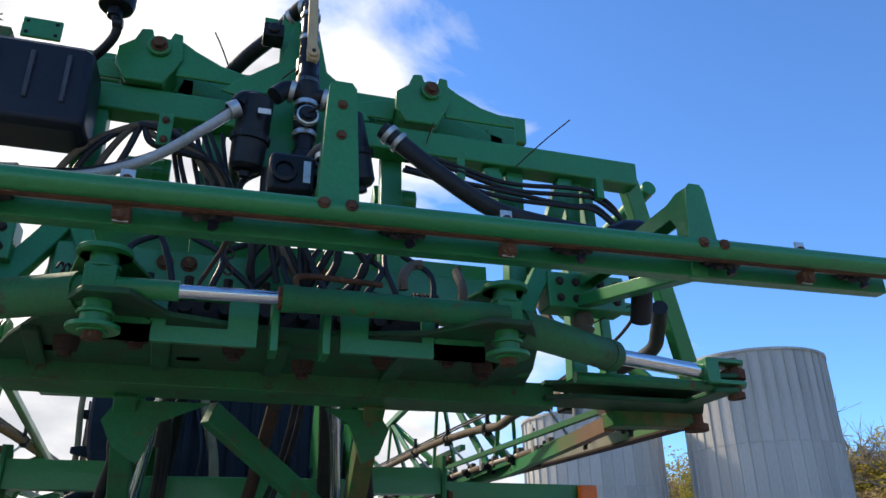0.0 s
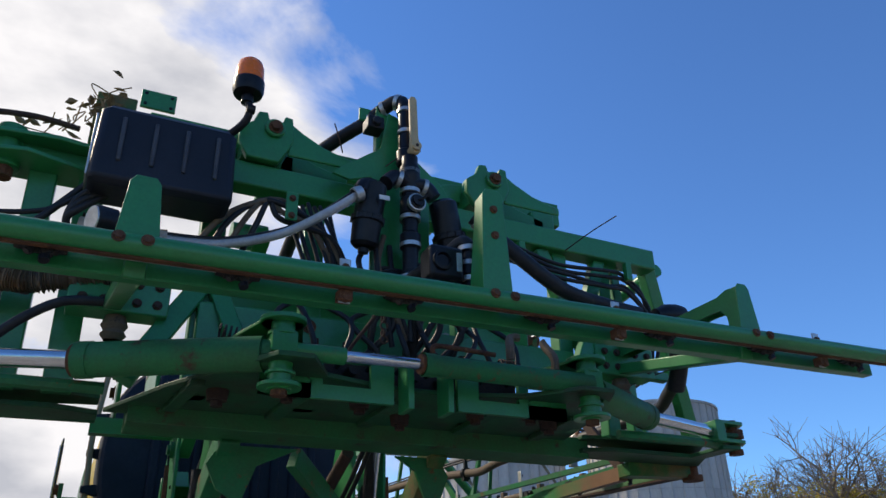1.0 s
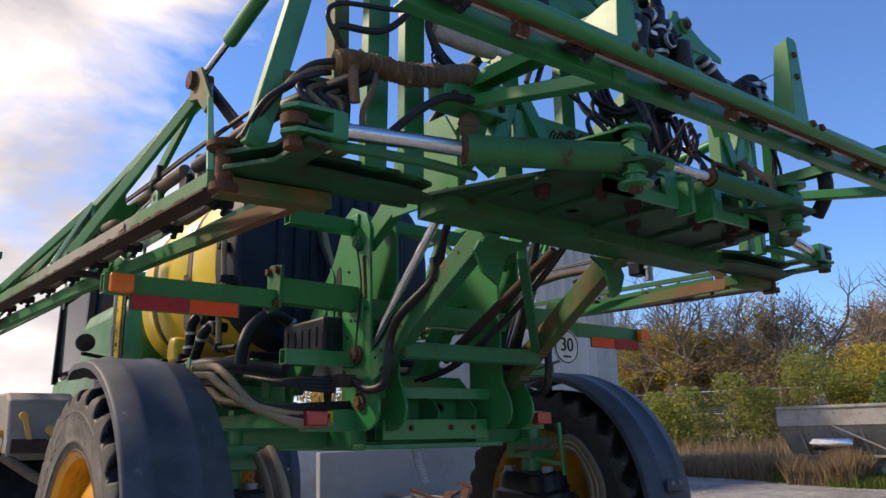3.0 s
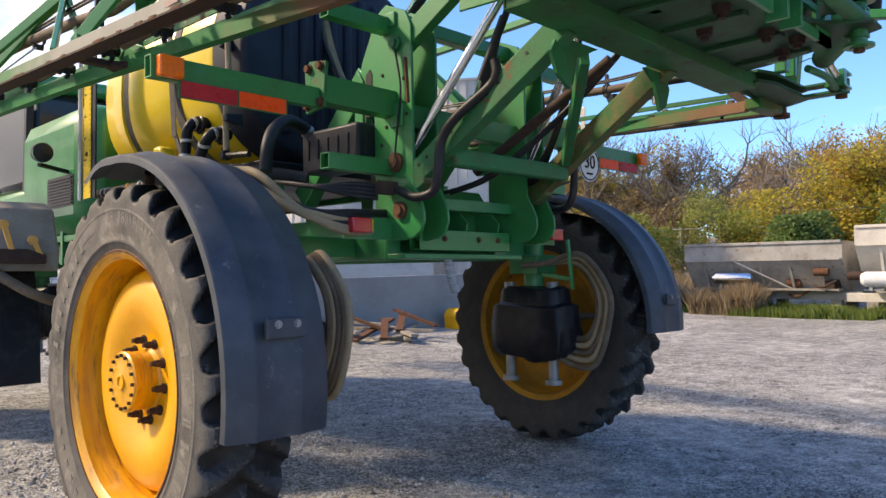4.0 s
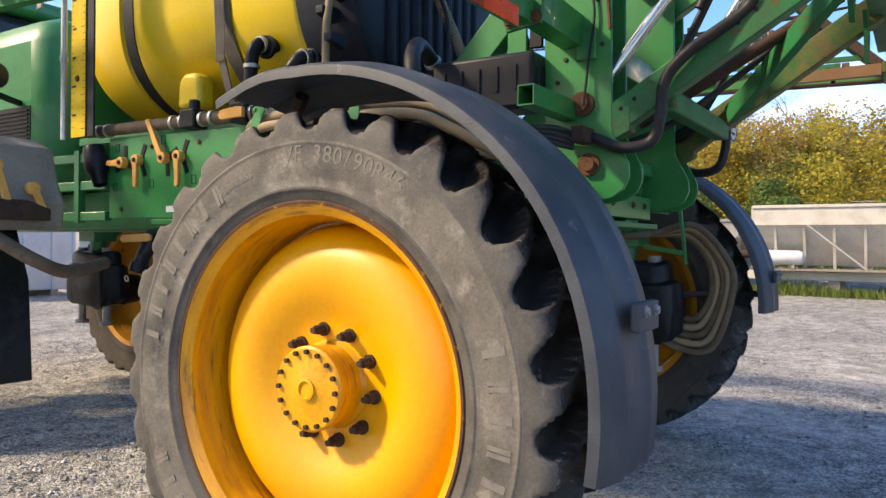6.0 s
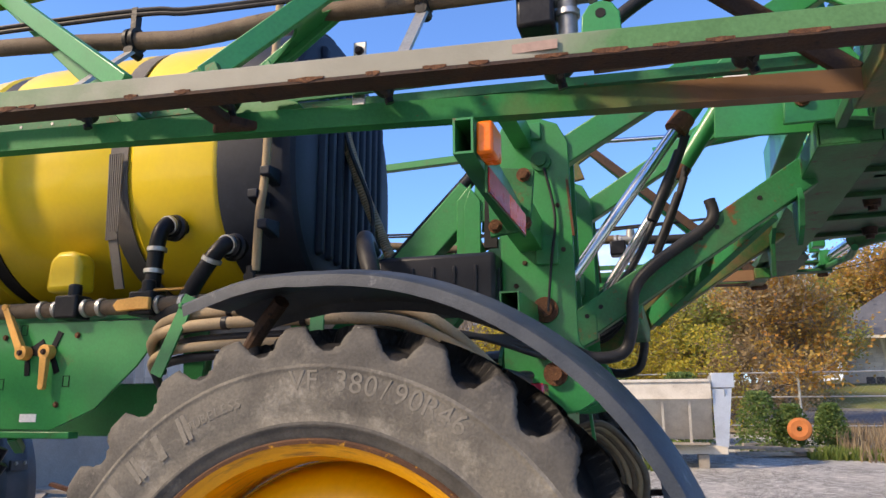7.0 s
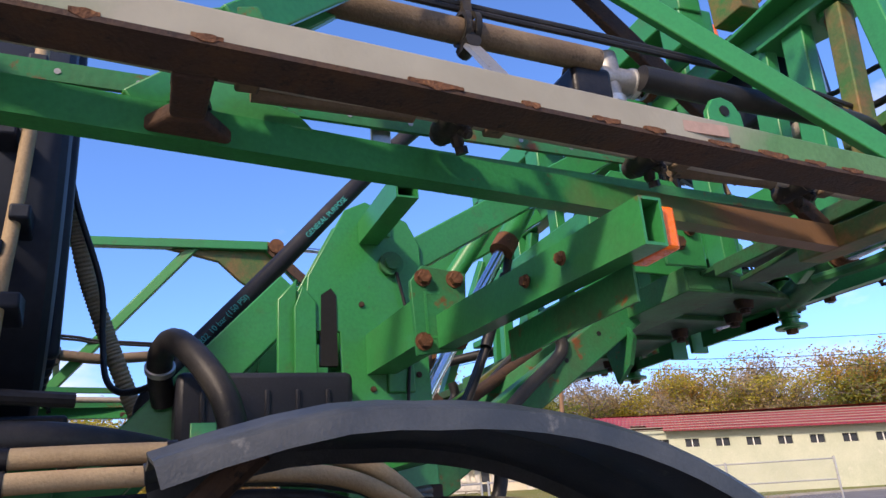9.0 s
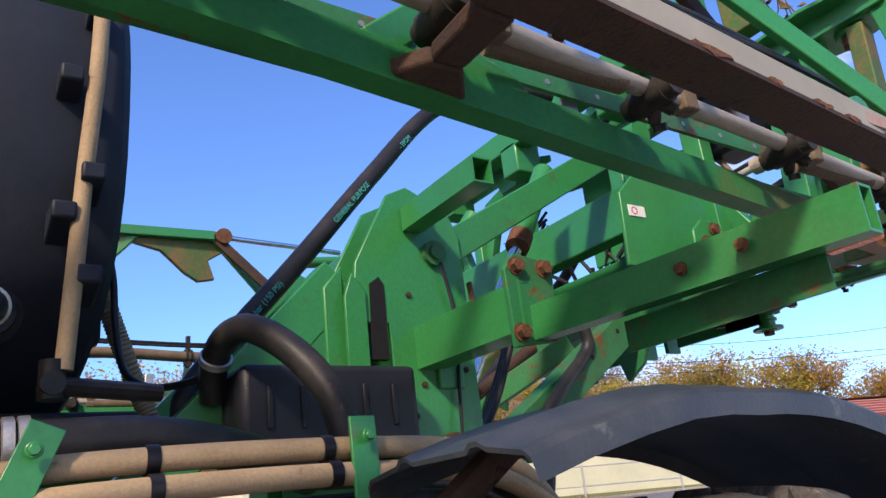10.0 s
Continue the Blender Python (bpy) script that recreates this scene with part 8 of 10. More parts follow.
arc_text("VF 380/90R46", 0.075, 0.755, 14, 3.15)
arc_text("TUBELESS", 0.036, 0.730, -23, 1.7)
# maker's name as plain raised bars
for c0 in (-55, 100, 220):
    for i in range(8):
        a = radians(c0 - (3.5 - i) * 7.0)
        rad = Vector((0, -math.sin(a), math.cos(a)))
        rt = Vector((0, -math.cos(a), -math.sin(a)))
        p = Vector((-XW - 0.200, 0, AXLE)) + rad * 0.735
        bd = Build()
        for k in range(1 + i % 2):
            o = p + rt * (0.018 * k - 0.009 * (i % 2))
            beam(bd, o - rad * 0.036, o + rad * 0.036, 0.022 - 0.009 * (i % 2), 0.006, (1, 0, 0))
        part("raised_mark", bd, letter, near_wheel)

# black plate painting in the slot's dark inside, and raised edge between mast plate and brace
for s in (-1, 1):
    x = 0.03 + s * 0.585
    bd = Build()
    plate(bd, [(-0.118, 2.28), (-0.178, 2.28), (-0.178, 2.53), (-0.160, 2.555), (-0.125, 2.53)], "x", x - 0.013, 0.026)
    sl = part("mast_slot", bd, ink, S, "black plate standing for the dark inside of a slot")
    bd = Build()
    plate(bd, [(-0.105, 2.20), (-0.03, 2.20), (-0.03, 2.48), (-0.06, 2.56), (-0.105, 2.50)], "x", x + s * 0.012 - 0.008, 0.016)
    part("brace_gusset", bd, green_clean, S, bevel=0.003)

# black tape bands round the hoses by the wheel
for x, z in ((-1.25, 1.945), (-1.28, 1.895)):
    for y, dz, dx in ((0.70, -0.004, -0.019), (0.38, 0.0, -0.011)):
        bd = Build()
        lathe(bd, (x + dx, y, z + dz), (0, 1, 0), [(0.0215, -0.011), (0.0262, -0.011), (0.0262, 0.011), (0.0215, 0.011)], 16, closed=True)
        part("tape_band", bd, black, S)


# ---- the yard's edge and the distance ----
def leaf_material(name, a, b, c=None):
    """Thin leaves: each leaf of its own shade between the given colours, some light passing through."""
    m = bpy.data.materials.new(name)
    m.use_nodes = True
    n, l = m.node_tree.nodes, m.node_tree.links
    g = n.new("ShaderNodeNewGeometry")
    r = n.new("ShaderNodeValToRGB")
    r.color_ramp.elements[0].color, r.color_ramp.elements[1].color = (*a, 1), (*b, 1)
    if c:
        e = r.color_ramp.elements.new(0.55)
        e.color = (*c, 1)
    l.new(g.outputs["Random Per Island"], r.inputs[0])
    p = n["Principled BSDF"]
    p.inputs["Roughness"].default_value = 0.7
    l.new(r.outputs[0], p.inputs["Base Color"])
    t = n.new("ShaderNodeBsdfTranslucent")
    l.new(r.outputs[0], t.inputs["Color"])
    mx = n.new("ShaderNodeMixShader")
    mx.inputs[0].default_value = 0.5
    l.new(p.outputs[0], mx.inputs[1])
    l.new(t.outputs[0], mx.inputs[2])
    l.new(mx.outputs[0], n["Material Output"].inputs[0])
    return m


leaf_yellow = leaf_material("yellow_autumn_leaves", (0.46, 0.36, 0.05), (0.25, 0.30, 0.06), (0.56, 0.45, 0.06))
leaf_orange = leaf_material("orange_autumn_leaves", (0.52, 0.24, 0.06), (0.40, 0.29, 0.10), (0.52, 0.34, 0.07))
leaf_olive = leaf_material("olive_leaves", (0.19, 0.25, 0.06), (0.42, 0.38, 0.09), (0.27, 0.31, 0.07))
leaf_green = leaf_material("dense_green_leaves", (0.09, 0.17, 0.05), (0.24, 0.30, 0.08), (0.14, 0.22, 0.06))
leaf_brown = leaf_material("sparse_brown_leaves", (0.40, 0.27, 0.14), (0.48, 0.36, 0.18), (0.32, 0.24, 0.13))
weed_green = leaf_material("green_weeds", (0.10, 0.16, 0.03), (0.26, 0.28, 0.07), (0.16, 0.22, 0.04))
weed_dry = leaf_material("dry_weeds", (0.34, 0.25, 0.14), (0.48, 0.38, 0.23), (0.26, 0.18, 0.11))
bark = material("grey_bark", (0.24, 0.205, 0.17), 0.9, 0, (0.16, 0.135, 0.11), (0.30, 0.265, 0.225), 3, 30, 0.6, 0.2, 0.5)


def leafy(bd, p, size, rng):
    """One bent leaf clump of two triangles."""
    a = Vector((rng.gauss(0, 1), rng.gauss(0, 1), rng.gauss(0, 0.7))).normalized()
    b = a.cross(Vector((rng.gauss(0, 1), rng.gauss(0, 1), rng.gauss(0, 1)))).normalized()
    p = Vector(p)
    bd.add([p - a * size * 0.6, p + b * size * 0.4, p + a * size * 0.6 + b * size * 0.1, p - b * size * 0.35], [(0, 1, 2), (0, 2, 3)])


def tree(height, spread, leaves, leaf_mat, seed, label, size=0.15):
    """A tree at the origin: tapered trunk with forking limbs, and a ragged crown of single leaf clumps."""
    rng = random.Random(seed)
    wood, tips = Build(), []

    def grow(p, d, length, r, level):
        pts = [p]
        for k in range(3):
            d = (d + Vector((rng.gauss(0, 0.13), rng.gauss(0, 0.13), rng.gauss(0.05, 0.08)))).normalized()
            pts.append(pts[-1] + d * length / 3)
        for a, b, k in zip(pts[:-1], pts[1:], range(3)):
            cyl(wood, a, b, r * (1 - 0.2 * k), r * (0.8 - 0.2 * k), 6 if level < 2 else 3, False)
        if level >= 2:
            tips.extend(pts[1:])
        if level == 3:
            for _ in range(4):
                a = pts[rng.randint(0, 2)].lerp(pts[-1], rng.random())
                b = a + (d + Vector((rng.gauss(0, 0.7), rng.gauss(0, 0.7), rng.gauss(0.3, 0.5)))).normalized() * rng.uniform(0.5, 1.2)
                cyl(wood, a, b, 0.014, 0.007, 3, False)
                tips.append(b)
            return
        for k in range((5, 4, 4)[level] if level else 7):
            at = pts[-1] if k == 0 else pts[rng.randint(1, 2)].lerp(pts[-1], rng.random())
            side = Vector((rng.gauss(0, 1), rng.gauss(0, 1), rng.gauss(0.25, 0.5))).normalized()
            nd = (d * (1.1 if k == 0 else 0.55) + side * spread).normalized()
            grow(at, nd, length * rng.uniform(0.5, 0.78), r * (0.5 if k else 0.6), level + 1)

    grow(Vector((0, 0, -0.2)), Vector((0, 0, 1)), height * 0.42, height * 0.02, 0)
    top = max(p.z for p in tips)
    k = height / top
    wood.v = [(x * k, y * k, z * k) for x, y, z in wood.v]
    root = thing("tree", (0, 0, 0), label, "tree", "trees beyond the yard")
    part("trunk", wood, bark, root)
    if leaves:
        bd = Build()
        for _ in range(leaves):
            p = rng.choice(tips) * k
            leafy(bd, p + Vector((rng.gauss(0, 0.26), rng.gauss(0, 0.26), rng.gauss(0, 0.26))), size * rng.uniform(0.6, 1.4), rng)
        me = bpy.data.meshes.new("crown")
        me.from_pydata(bd.v, [], bd.f)
        me.materials.append(leaf_mat)
        ob = new("crown", me)
        ob.parent = root
    return root


kinds = [
    tree(9.0, 0.95, 13500, leaf_yellow, 1, "tall tree with thin yellow autumn leaves"),
    tree(9.0, 1.0, 8600, leaf_orange, 2, "broad tree with orange-brown autumn leaves"),
    tree(8.5, 0.62, 0, None, 3, "bare grey tree without leaves"),
    tree(8.0, 1.05, 9500, leaf_olive, 4, "bushy tree with olive green leaves"),
    tree(9.0, 0.95, 5200, leaf_brown, 5, "nearly bare tree with a few brown leaves"),
    tree(8.5, 1.0, 5600, leaf_olive, 6, "half-bare tree with sparse yellow-green leaves", 0.14),
]
rng = random.Random(5)
spots = []
for way, top, step, width, choice in (
    ([(31, 40), (29, 28), (29, 18), (32, 10), (35, 5)], 9.2, 2.0, 1.4, (4, 0, 5, 1, 0, 4, 2)),
    ([(40, -3), (45, -8), (51, -9)], 10.6, 1.8, 1.2, (1, 4, 5, 3)),
    ([(26.6, 6.4), (27.0, 4.2), (27.2, 1.6)], 9.0, 1.05, 0.6, (0, 0, 1, 0)),
    ([(28, 20), (28, 14), (28.5, 8.6)], 9.4, 1.9, 0.7, (2, 2, 4)),
    ([(28.6, -2.6), (29.4, -7.0)], 9.4, 1.5, 0.7, (4, 1, 3)),
    ([(35, 4), (37, 0), (39, -4), (43, -8)], 9.8, 1.9, 1.2, (1, 0, 3, 4, 1)),
    ([(24.5, 9), (26.5, 5), (27, 1), (28, -2.5)], 5.0, 2.2, 0.8, (3, 1, 3, 0)),
    ([(38, 40), (38, 26), (42, 14), (46, 4), (52, -6)], 10.4, 2.6, 2.0, (4, 2, 5, 1, 2, 0)),
    ([(60, -9), (62, -20), (60, -30), (56, -40)], 16.5, 1.9, 1.6, (5, 4, 0, 1, 5, 3)),
    ([(56, -40), (50, -48), (42, -55), (34, -61)], 15.6, 1.9, 1.8, (4, 5, 0, 4, 1)),
    ([(27, -64), (21, -65)], 12.0, 2.0, 1.8, (1, 5, 0)),
    ([(68, -12), (70, -30), (62, -48)], 16.0, 2.6, 2.0, (2, 5, 4, 5))):
    c = 0
    for a, b in zip(way[:-1], way[1:]):
        n = int(math.hypot(b[0] - a[0], b[1] - a[1]) / step)
        for i in range(n):
            t = (i + rng.random() * 0.6) / n
            spots.append((a[0] + (b[0] - a[0]) * t + rng.gauss(0, width), a[1] + (b[1] - a[1]) * t + rng.gauss(0, width * 0.4), top * rng.uniform(0.84, 1.06), choice[c % len(choice)]))
            c += 1
# a stretch of bare trees over low scrub breaks the belt
spots = [(x, y, top * (0.62 if top < 6 else 0.92), 2 if top > 6 and k in (0, 1, 3, 5) else k) if 24 < x < 37 and 5.6 < y < 12 else (x, y, top, k) for x, y, top, k in spots]
used = set()
for x, y, top, k in spots:
    base = kinds[k]
    z = ground_height(x, y)
    s = (top - z) / (9.0, 9.0, 8.5, 8.0, 9.0, 8.5)[k]
    m = Matrix.Translation((x, y, z)) @ Matrix.Rotation(rng.uniform(0, 6.28), 4, "Z") @ Matrix.Diagonal((s * rng.uniform(0.95, 1.3), s * rng.uniform(0.95, 1.3), s, 1))
    if k in used:
        copy_thing(base, m)
    else:
        base.matrix_world = m
        used.add(k)


def thicket(name, label, mat, line_, width, height, count, size, seed, category="bushes", wide=1.6):
    """A belt of shrubs along a line: ragged heaps of leaf clumps."""
    rng = random.Random(seed)
    bd = Build()
    heaps = []
    for a, b in zip(line_[:-1], line_[1:]):
        a, b = Vector((*a, 0)), Vector((*b, 0))
        for _ in range(max(3, int((b - a).length / 1.1))):
            p = a.lerp(b, rng.random())
            heaps.append((p.x + rng.gauss(0, width * 0.35), p.y + rng.gauss(0, width * 0.35), height * rng.uniform(0.55, 1.1)))
    for _ in range(count):
        x, y, h = rng.choice(heaps)
        t = rng.random() ** 0.9
        r = 0.85 * math.sqrt(max(0.05, 1 - t * t * 0.85)) * min(wide, h * 0.5)
        a, q = rng.uniform(0, 6.28), math.sqrt(rng.random())
        px, py = x + r * q * math.cos(a), y + r * q * math.sin(a)
        leafy(bd, (px, py, ground_height(px, py) + h * t), size * rng.uniform(0.6, 1.4), rng)
    me = bpy.data.meshes.new(name)
    me.from_pydata(bd.v, [], bd.f)
    me.materials.append(mat)
    return tagged(new(name, me), label, category, kind="stuff")


def weeds(name, label, mat, areas, count, h, seed):
    """Upright blades and stalks over rectangles of ground."""
    rng = random.Random(seed)
    bd = Build()
    for _ in range(count):
        x0, x1, y0, y1 = rng.choice(areas)
        x, y = rng.uniform(x0, x1), rng.uniform(y0, y1)
        hh = h * rng.uniform(0.35, 1.15) * (0.6 + 0.8 * abs(noise.noise((x * 0.6, y * 0.6, seed))))
        z = ground_height(x, y) - 0.02
        a = rng.uniform(0, 6.28)
        w = 0.012 + 0.012 * rng.random()
        dx, dy = rng.gauss(0, 0.28) * hh, rng.gauss(0, 0.28) * hh
        c, s = math.cos(a) * w, math.sin(a) * w
        bd.add([(x - c, y - s, z), (x + c, y + s, z), (x + c * 0.7 + dx * 0.4, y + s * 0.7 + dy * 0.4, z + hh * 0.6), (x - c * 0.7 + dx * 0.4, y - s * 0.7 + dy * 0.4, z + hh * 0.6), (x + dx, y + dy, z + hh)],
               [(0, 1, 2, 3), (3, 2, 4)])
    me = bpy.data.meshes.new(name)
    me.from_pydata(bd.v, [], bd.f)
    me.materials.append(mat)
    return tagged(new(name, me), label, "weeds", kind="stuff")


thicket("hedge", "dense green overgrown hedge behind the spreaders", leaf_green, [(21.5, 7), (21, 3), (20.5, -1.5)], 2.2, 2.9, 26000, 0.095, 21)
thicket("hedge", "dense olive scrub along the yard's edge", leaf_olive, [(19, 26), (21, 16), (23, 9)], 3.0, 2.4, 18000, 0.11, 22)
thicket("bush", "leafy green bush growing beside the spreader", leaf_green, [(19.3, -2.7), (19.6, -5.0)], 0.9, 2.0, 8000, 0.075, 23, "bush")
thicket("scrub", "yellowing scrub at the foot of the trees", leaf_yellow, [(24, 9), (25, 3), (24.5, -2.5)], 2.4, 3.4, 14000, 0.10, 24)
thicket("scrub", "brown scrub under the trees", leaf_brown, [(27, 30), (29, 16), (30, 6), (33, -5), (40, -9)], 4.0, 3.4, 24000, 0.13, 25)
thicket("far_woods", "distant autumn woods on a low rise", leaf_brown, [(40, 90), (66, 50), (74, 20), (78, -8)], 12.0, 5.6, 26000, 0.34, 26, "woods", 4.2)
thicket("far_woods", "distant yellow and orange woods", leaf_orange, [(30, 95), (62, 55), (70, 25), (70, -10)], 12.0, 5.6, 20000, 0.34, 27, "woods", 4.2)
thicket("far_woods", "distant woods behind the sheds", leaf_brown, [(76, -20), (70, -45), (48, -70), (10, -90)], 10.0, 6.6, 34000, 0.32, 28, "woods", 4.2)
weeds("green_weeds", "low green weeds along the gravel's edge", weed_green, [(14.6, 15.6, -1.0, 6.0), (14.3, 15.2, 1.2, 4.4), (15.0, 15.6, 2.0, 5.6), (17.2, 18.4, -7.5, -4.0)], 9000, 0.36, 31)
weeds("dry_weeds", "dry brown weeds and grass stalks", weed_dry, [(16.8, 22.5, -16, -5), (16, 24, 6.2, 16), (14.4, 15.3, 3.8, 5.4), (14.8, 16.0, 6, 9), (22, 25, -26, -12), (18, 26, 14, 26)], 26000, 0.75, 32)

# grass verge, road and lawn follow the house's front
HU, HN = Vector((-0.348, -0.938)), Vector((-0.938, 0.348))
HA = Vector((50.4, -10.8))
lawn_mat = material("mown_lawn", (0.13, 0.155, 0.045), 0.9, 0, (0.21, 0.175, 0.075), (0.09, 0.12, 0.03), 0.5, 25, 0.6, 0.3, 0.5, grain=0.3)
verge_mat = material("dry_verge", (0.24, 0.19, 0.11), 0.95, 0, (0.17, 0.14, 0.085), (0.30, 0.26, 0.17), 0.6, 25, 0.6, 0.3, 0.5, grain=0.3)
asphalt = material("grey_asphalt", (0.14, 0.14, 0.145), 0.85, 0, (0.19, 0.19, 0.19), (0.09, 0.09, 0.095), 0.8, 60, 0.5, 0.2, 0.3)


def strip(name, label, mat, d0, d1, s0, s1, lift, kind="structure"):
    """Ground cover draped between two distances from the house's front line."""
    bd = Build()
    nd, ns = max(2, int((d1 - d0) / 1.2)), int((s1 - s0) / 2)
    for i in range(nd + 1):
        for j in range(ns + 1):
            d, s = d0 + (d1 - d0) * i / nd, s0 + (s1 - s0) * j / ns
            p = HA + HU * s + HN * d
            bd.v.append((p.x, p.y, ground_height(p.x, p.y) + lift))
    w = ns + 1
    bd.f = [(i * w + j, i * w + j + 1, (i + 1) * w + j + 1, (i + 1) * w + j) for i in range(nd) for j in range(ns)]
    return solo(name, bd, mat, label, name.replace("_", " "), kind=kind)


strip("lawn", "short green lawn with dry patches in front of the house", lawn_mat, -25, 14.2, -30, 60, 0.06)
strip("road", "grey asphalt road beyond the fence", asphalt, 14.4, 22.6, -40, 70, 0.07)
strip("verge", "dry grass verge beside the road", verge_mat, 22.8, 28, -40, 24, 0.06)
bd = Build()
for j in range(54):
    s0, s1 = -38 + 2 * j, -36.02 + 2 * j
    p, q = HA + HU * s0 + HN * 14.3, HA + HU * s1 + HN * 14.3
    beam(bd, (p.x, p.y, ground_height(p.x, p.y) + 0.10), (q.x, q.y, ground_height(q.x, q.y) + 0.10), 0.16, 0.16)
concrete = material("weathered_concrete", (0.30, 0.29, 0.265), 0.9, 0, (0.23, 0.22, 0.20), (0.36, 0.35, 0.32), 1.2, 50, 0.5, 0.2, 0.3)
solo("kerb", bd, concrete, "pale concrete kerb between road and lawn", "kerb", kind="structure")

# ---- the old stone house ----
stone = material("pale_rough_stone", (0.62, 0.59, 0.53), 0.9, 0, (0.50, 0.47, 0.42), (0.70, 0.67, 0.61), 1.5, 18, 0.5, 0.3, 0.6, object_tint=0.14)
stone_bed = material("pale_mortar", (0.56, 0.54, 0.50), 0.9, 0, (0.47, 0.45, 0.41), None, 2, 30, 0.5, 0, 0.3)
cream = material("cream_paint", (0.72, 0.66, 0.53), 0.7, 0, (0.64, 0.58, 0.46), (0.52, 0.46, 0.36), 1.2, 30, 0.5, 0.05, 0.1)
shingle = material("grey_roof_shingles", (0.085, 0.092, 0.108), 0.85, 0, (0.115, 0.12, 0.135), (0.06, 0.064, 0.075), 1.6, 24, 0.6, 0.3, 0.5, grain=0.25)
dark_pane = material("dark_window_pane", (0.03, 0.035, 0.045), 0.15, 0, (0.05, 0.055, 0.065), None, 2, 20, 0.5, 0, 0)
wood = material("grey_weathered_wood", (0.30, 0.265, 0.22), 0.85, 0, (0.21, 0.18, 0.145), (0.38, 0.345, 0.3), 2.5, 40, 0.6, 0.25, 0.3, stretch=(1, 6, 6))
pole_wood = material("brown_pole_wood", (0.23, 0.135, 0.08), 0.85, 0, (0.16, 0.095, 0.06), None, 2.0, 40, 0.5, 0, 0.3, stretch=(5, 5, 0.6))


def HP(s, d, z):
    """A point of the house: s along its front, d out from it, z over its sill line."""
    p = HA + HU * (0.5 + 0.86 * s) + HN * d
    return (p.x, p.y, 3.35 - 0.026 * s + z)


def hbox(bd, s0, s1, d0, d1, z0, z1):
    return bd.add([HP(s0, d0, z0), HP(s1, d0, z0), HP(s1, d1, z0), HP(s0, d1, z0), HP(s0, d0, z1), HP(s1, d0, z1), HP(s1, d1, z1), HP(s0, d1, z1)], HEX)


house = thing("house", HP(9, -5, 0), "low pale stone house with a grey hipped roof and boarded windows", "house")
openings = [(4.3, 6.3, 0.75, 2.75), (8.95, 9.95, 0.0, 2.0), (10.6, 11.05, 1.15, 2.4), (11.35, 11.8, 1.15, 2.4), (12.1, 12.55, 1.15, 2.4), (12.85, 13.3, 1.15, 2.4), (13.7, 14.6, 0.0, 2.05), (15.2, 17.4, 0.0, 2.5)]
bd = Build()
cuts = sorted({0.0, 18.3} | {v for o in openings for v in o[:2]})
for a, b in zip(cuts[:-1], cuts[1:]):
    hole = next((o for o in openings if o[0] <= a and b <= o[1]), None)
    if hole:
        if hole[2] > 0:
            hbox(bd, a, b, -0.4, 0, -0.6, hole[2])
        hbox(bd, a, b, -0.4, 0, hole[3], 3.1)
    else:
        hbox(bd, a, b, -0.4, 0, -0.6, 3.1)
hbox(bd, 0, 18.3, -11, -10.6, -0.6, 3.1)
hbox(bd, 0, 0.4, -10.6, -0.4, -0.6, 3.1)
hbox(bd, 17.9, 18.3, -10.6, -0.4, -0.6, 3.1)
wall = part("wall", bd, stone_bed, house, "rough pale stone wall")
# hipped roof with a thick edge
bd = Build()
E0, E1, F0, F1 = -1.3, 19.4, 1.35, -12.3
rz = 7.8
vs = [HP(E0, F0, 3.05), HP(E1, F0, 3.05), HP(E1, F1, 3.05), HP(E0, F1, 3.05), HP(5.0, -5.5, rz), HP(13.0, -5.5, rz)]
vs += [HP(E0, F0, 2.88), HP(E1, F0, 2.88), HP(E1, F1, 2.88), HP(E0, F1, 2.88)]
bd.add(vs, [(0, 1, 5, 4), (1, 2, 5), (2, 3, 4, 5), (3, 0, 4), (6, 7, 1, 0), (7, 8, 2, 1), (8, 9, 3, 2), (9, 6, 0, 3), (9, 8, 7, 6)])
roof = part("roof", bd, shingle, house, "dark grey shingled hip roof")
bd = Build()
hbox(bd, E0, E1, F0 + 0.003, F0 + 0.05, 2.80, 2.99)
part("eaves_board", bd, cream, roof)
for s in (7.2, 11.0):
    bd = Build()
    hbox(bd, s - 0.45, s + 0.45, -5.9, -5.1, rz - 0.3, rz + 0.55)
    ch = part("chimney", bd, stone, roof)
    bd = Build()
    hbox(bd, s - 0.55, s + 0.55, -6.0, -5.0, rz + 0.55, rz + 0.68)
    part("chimney_cap", bd, stone_bed, ch)
for s, d, h in ((8.8, -2.8, 0.7), (10.8, -2.7, 0.9)):
    bd = Build()
    zz = 3.05 + (rz - 3.05) * (1.35 - d) / 6.85
    cyl(bd, HP(s, d, zz - 0.1), HP(s, d, zz + h), 0.05, seg=8)
    part("vent_pipe", bd, steel, roof)
for i, s in enumerate((0.3, 2.9, 5.2, 7.3, 9.3, 11.2, 13.2, 15.0, 16.9, 18.0)):
    bd = Build()
    beam(bd, HP(s, 0.03, 1.75), HP(s, 1.15, 2.85), 0.14, 0.14)
    beam(bd, HP(s, 0.05, 1.6), HP(s, 0.05, 2.9), 0.14, 0.10, (1, 0, 0))
    part("eaves_bracket", bd, cream, house)
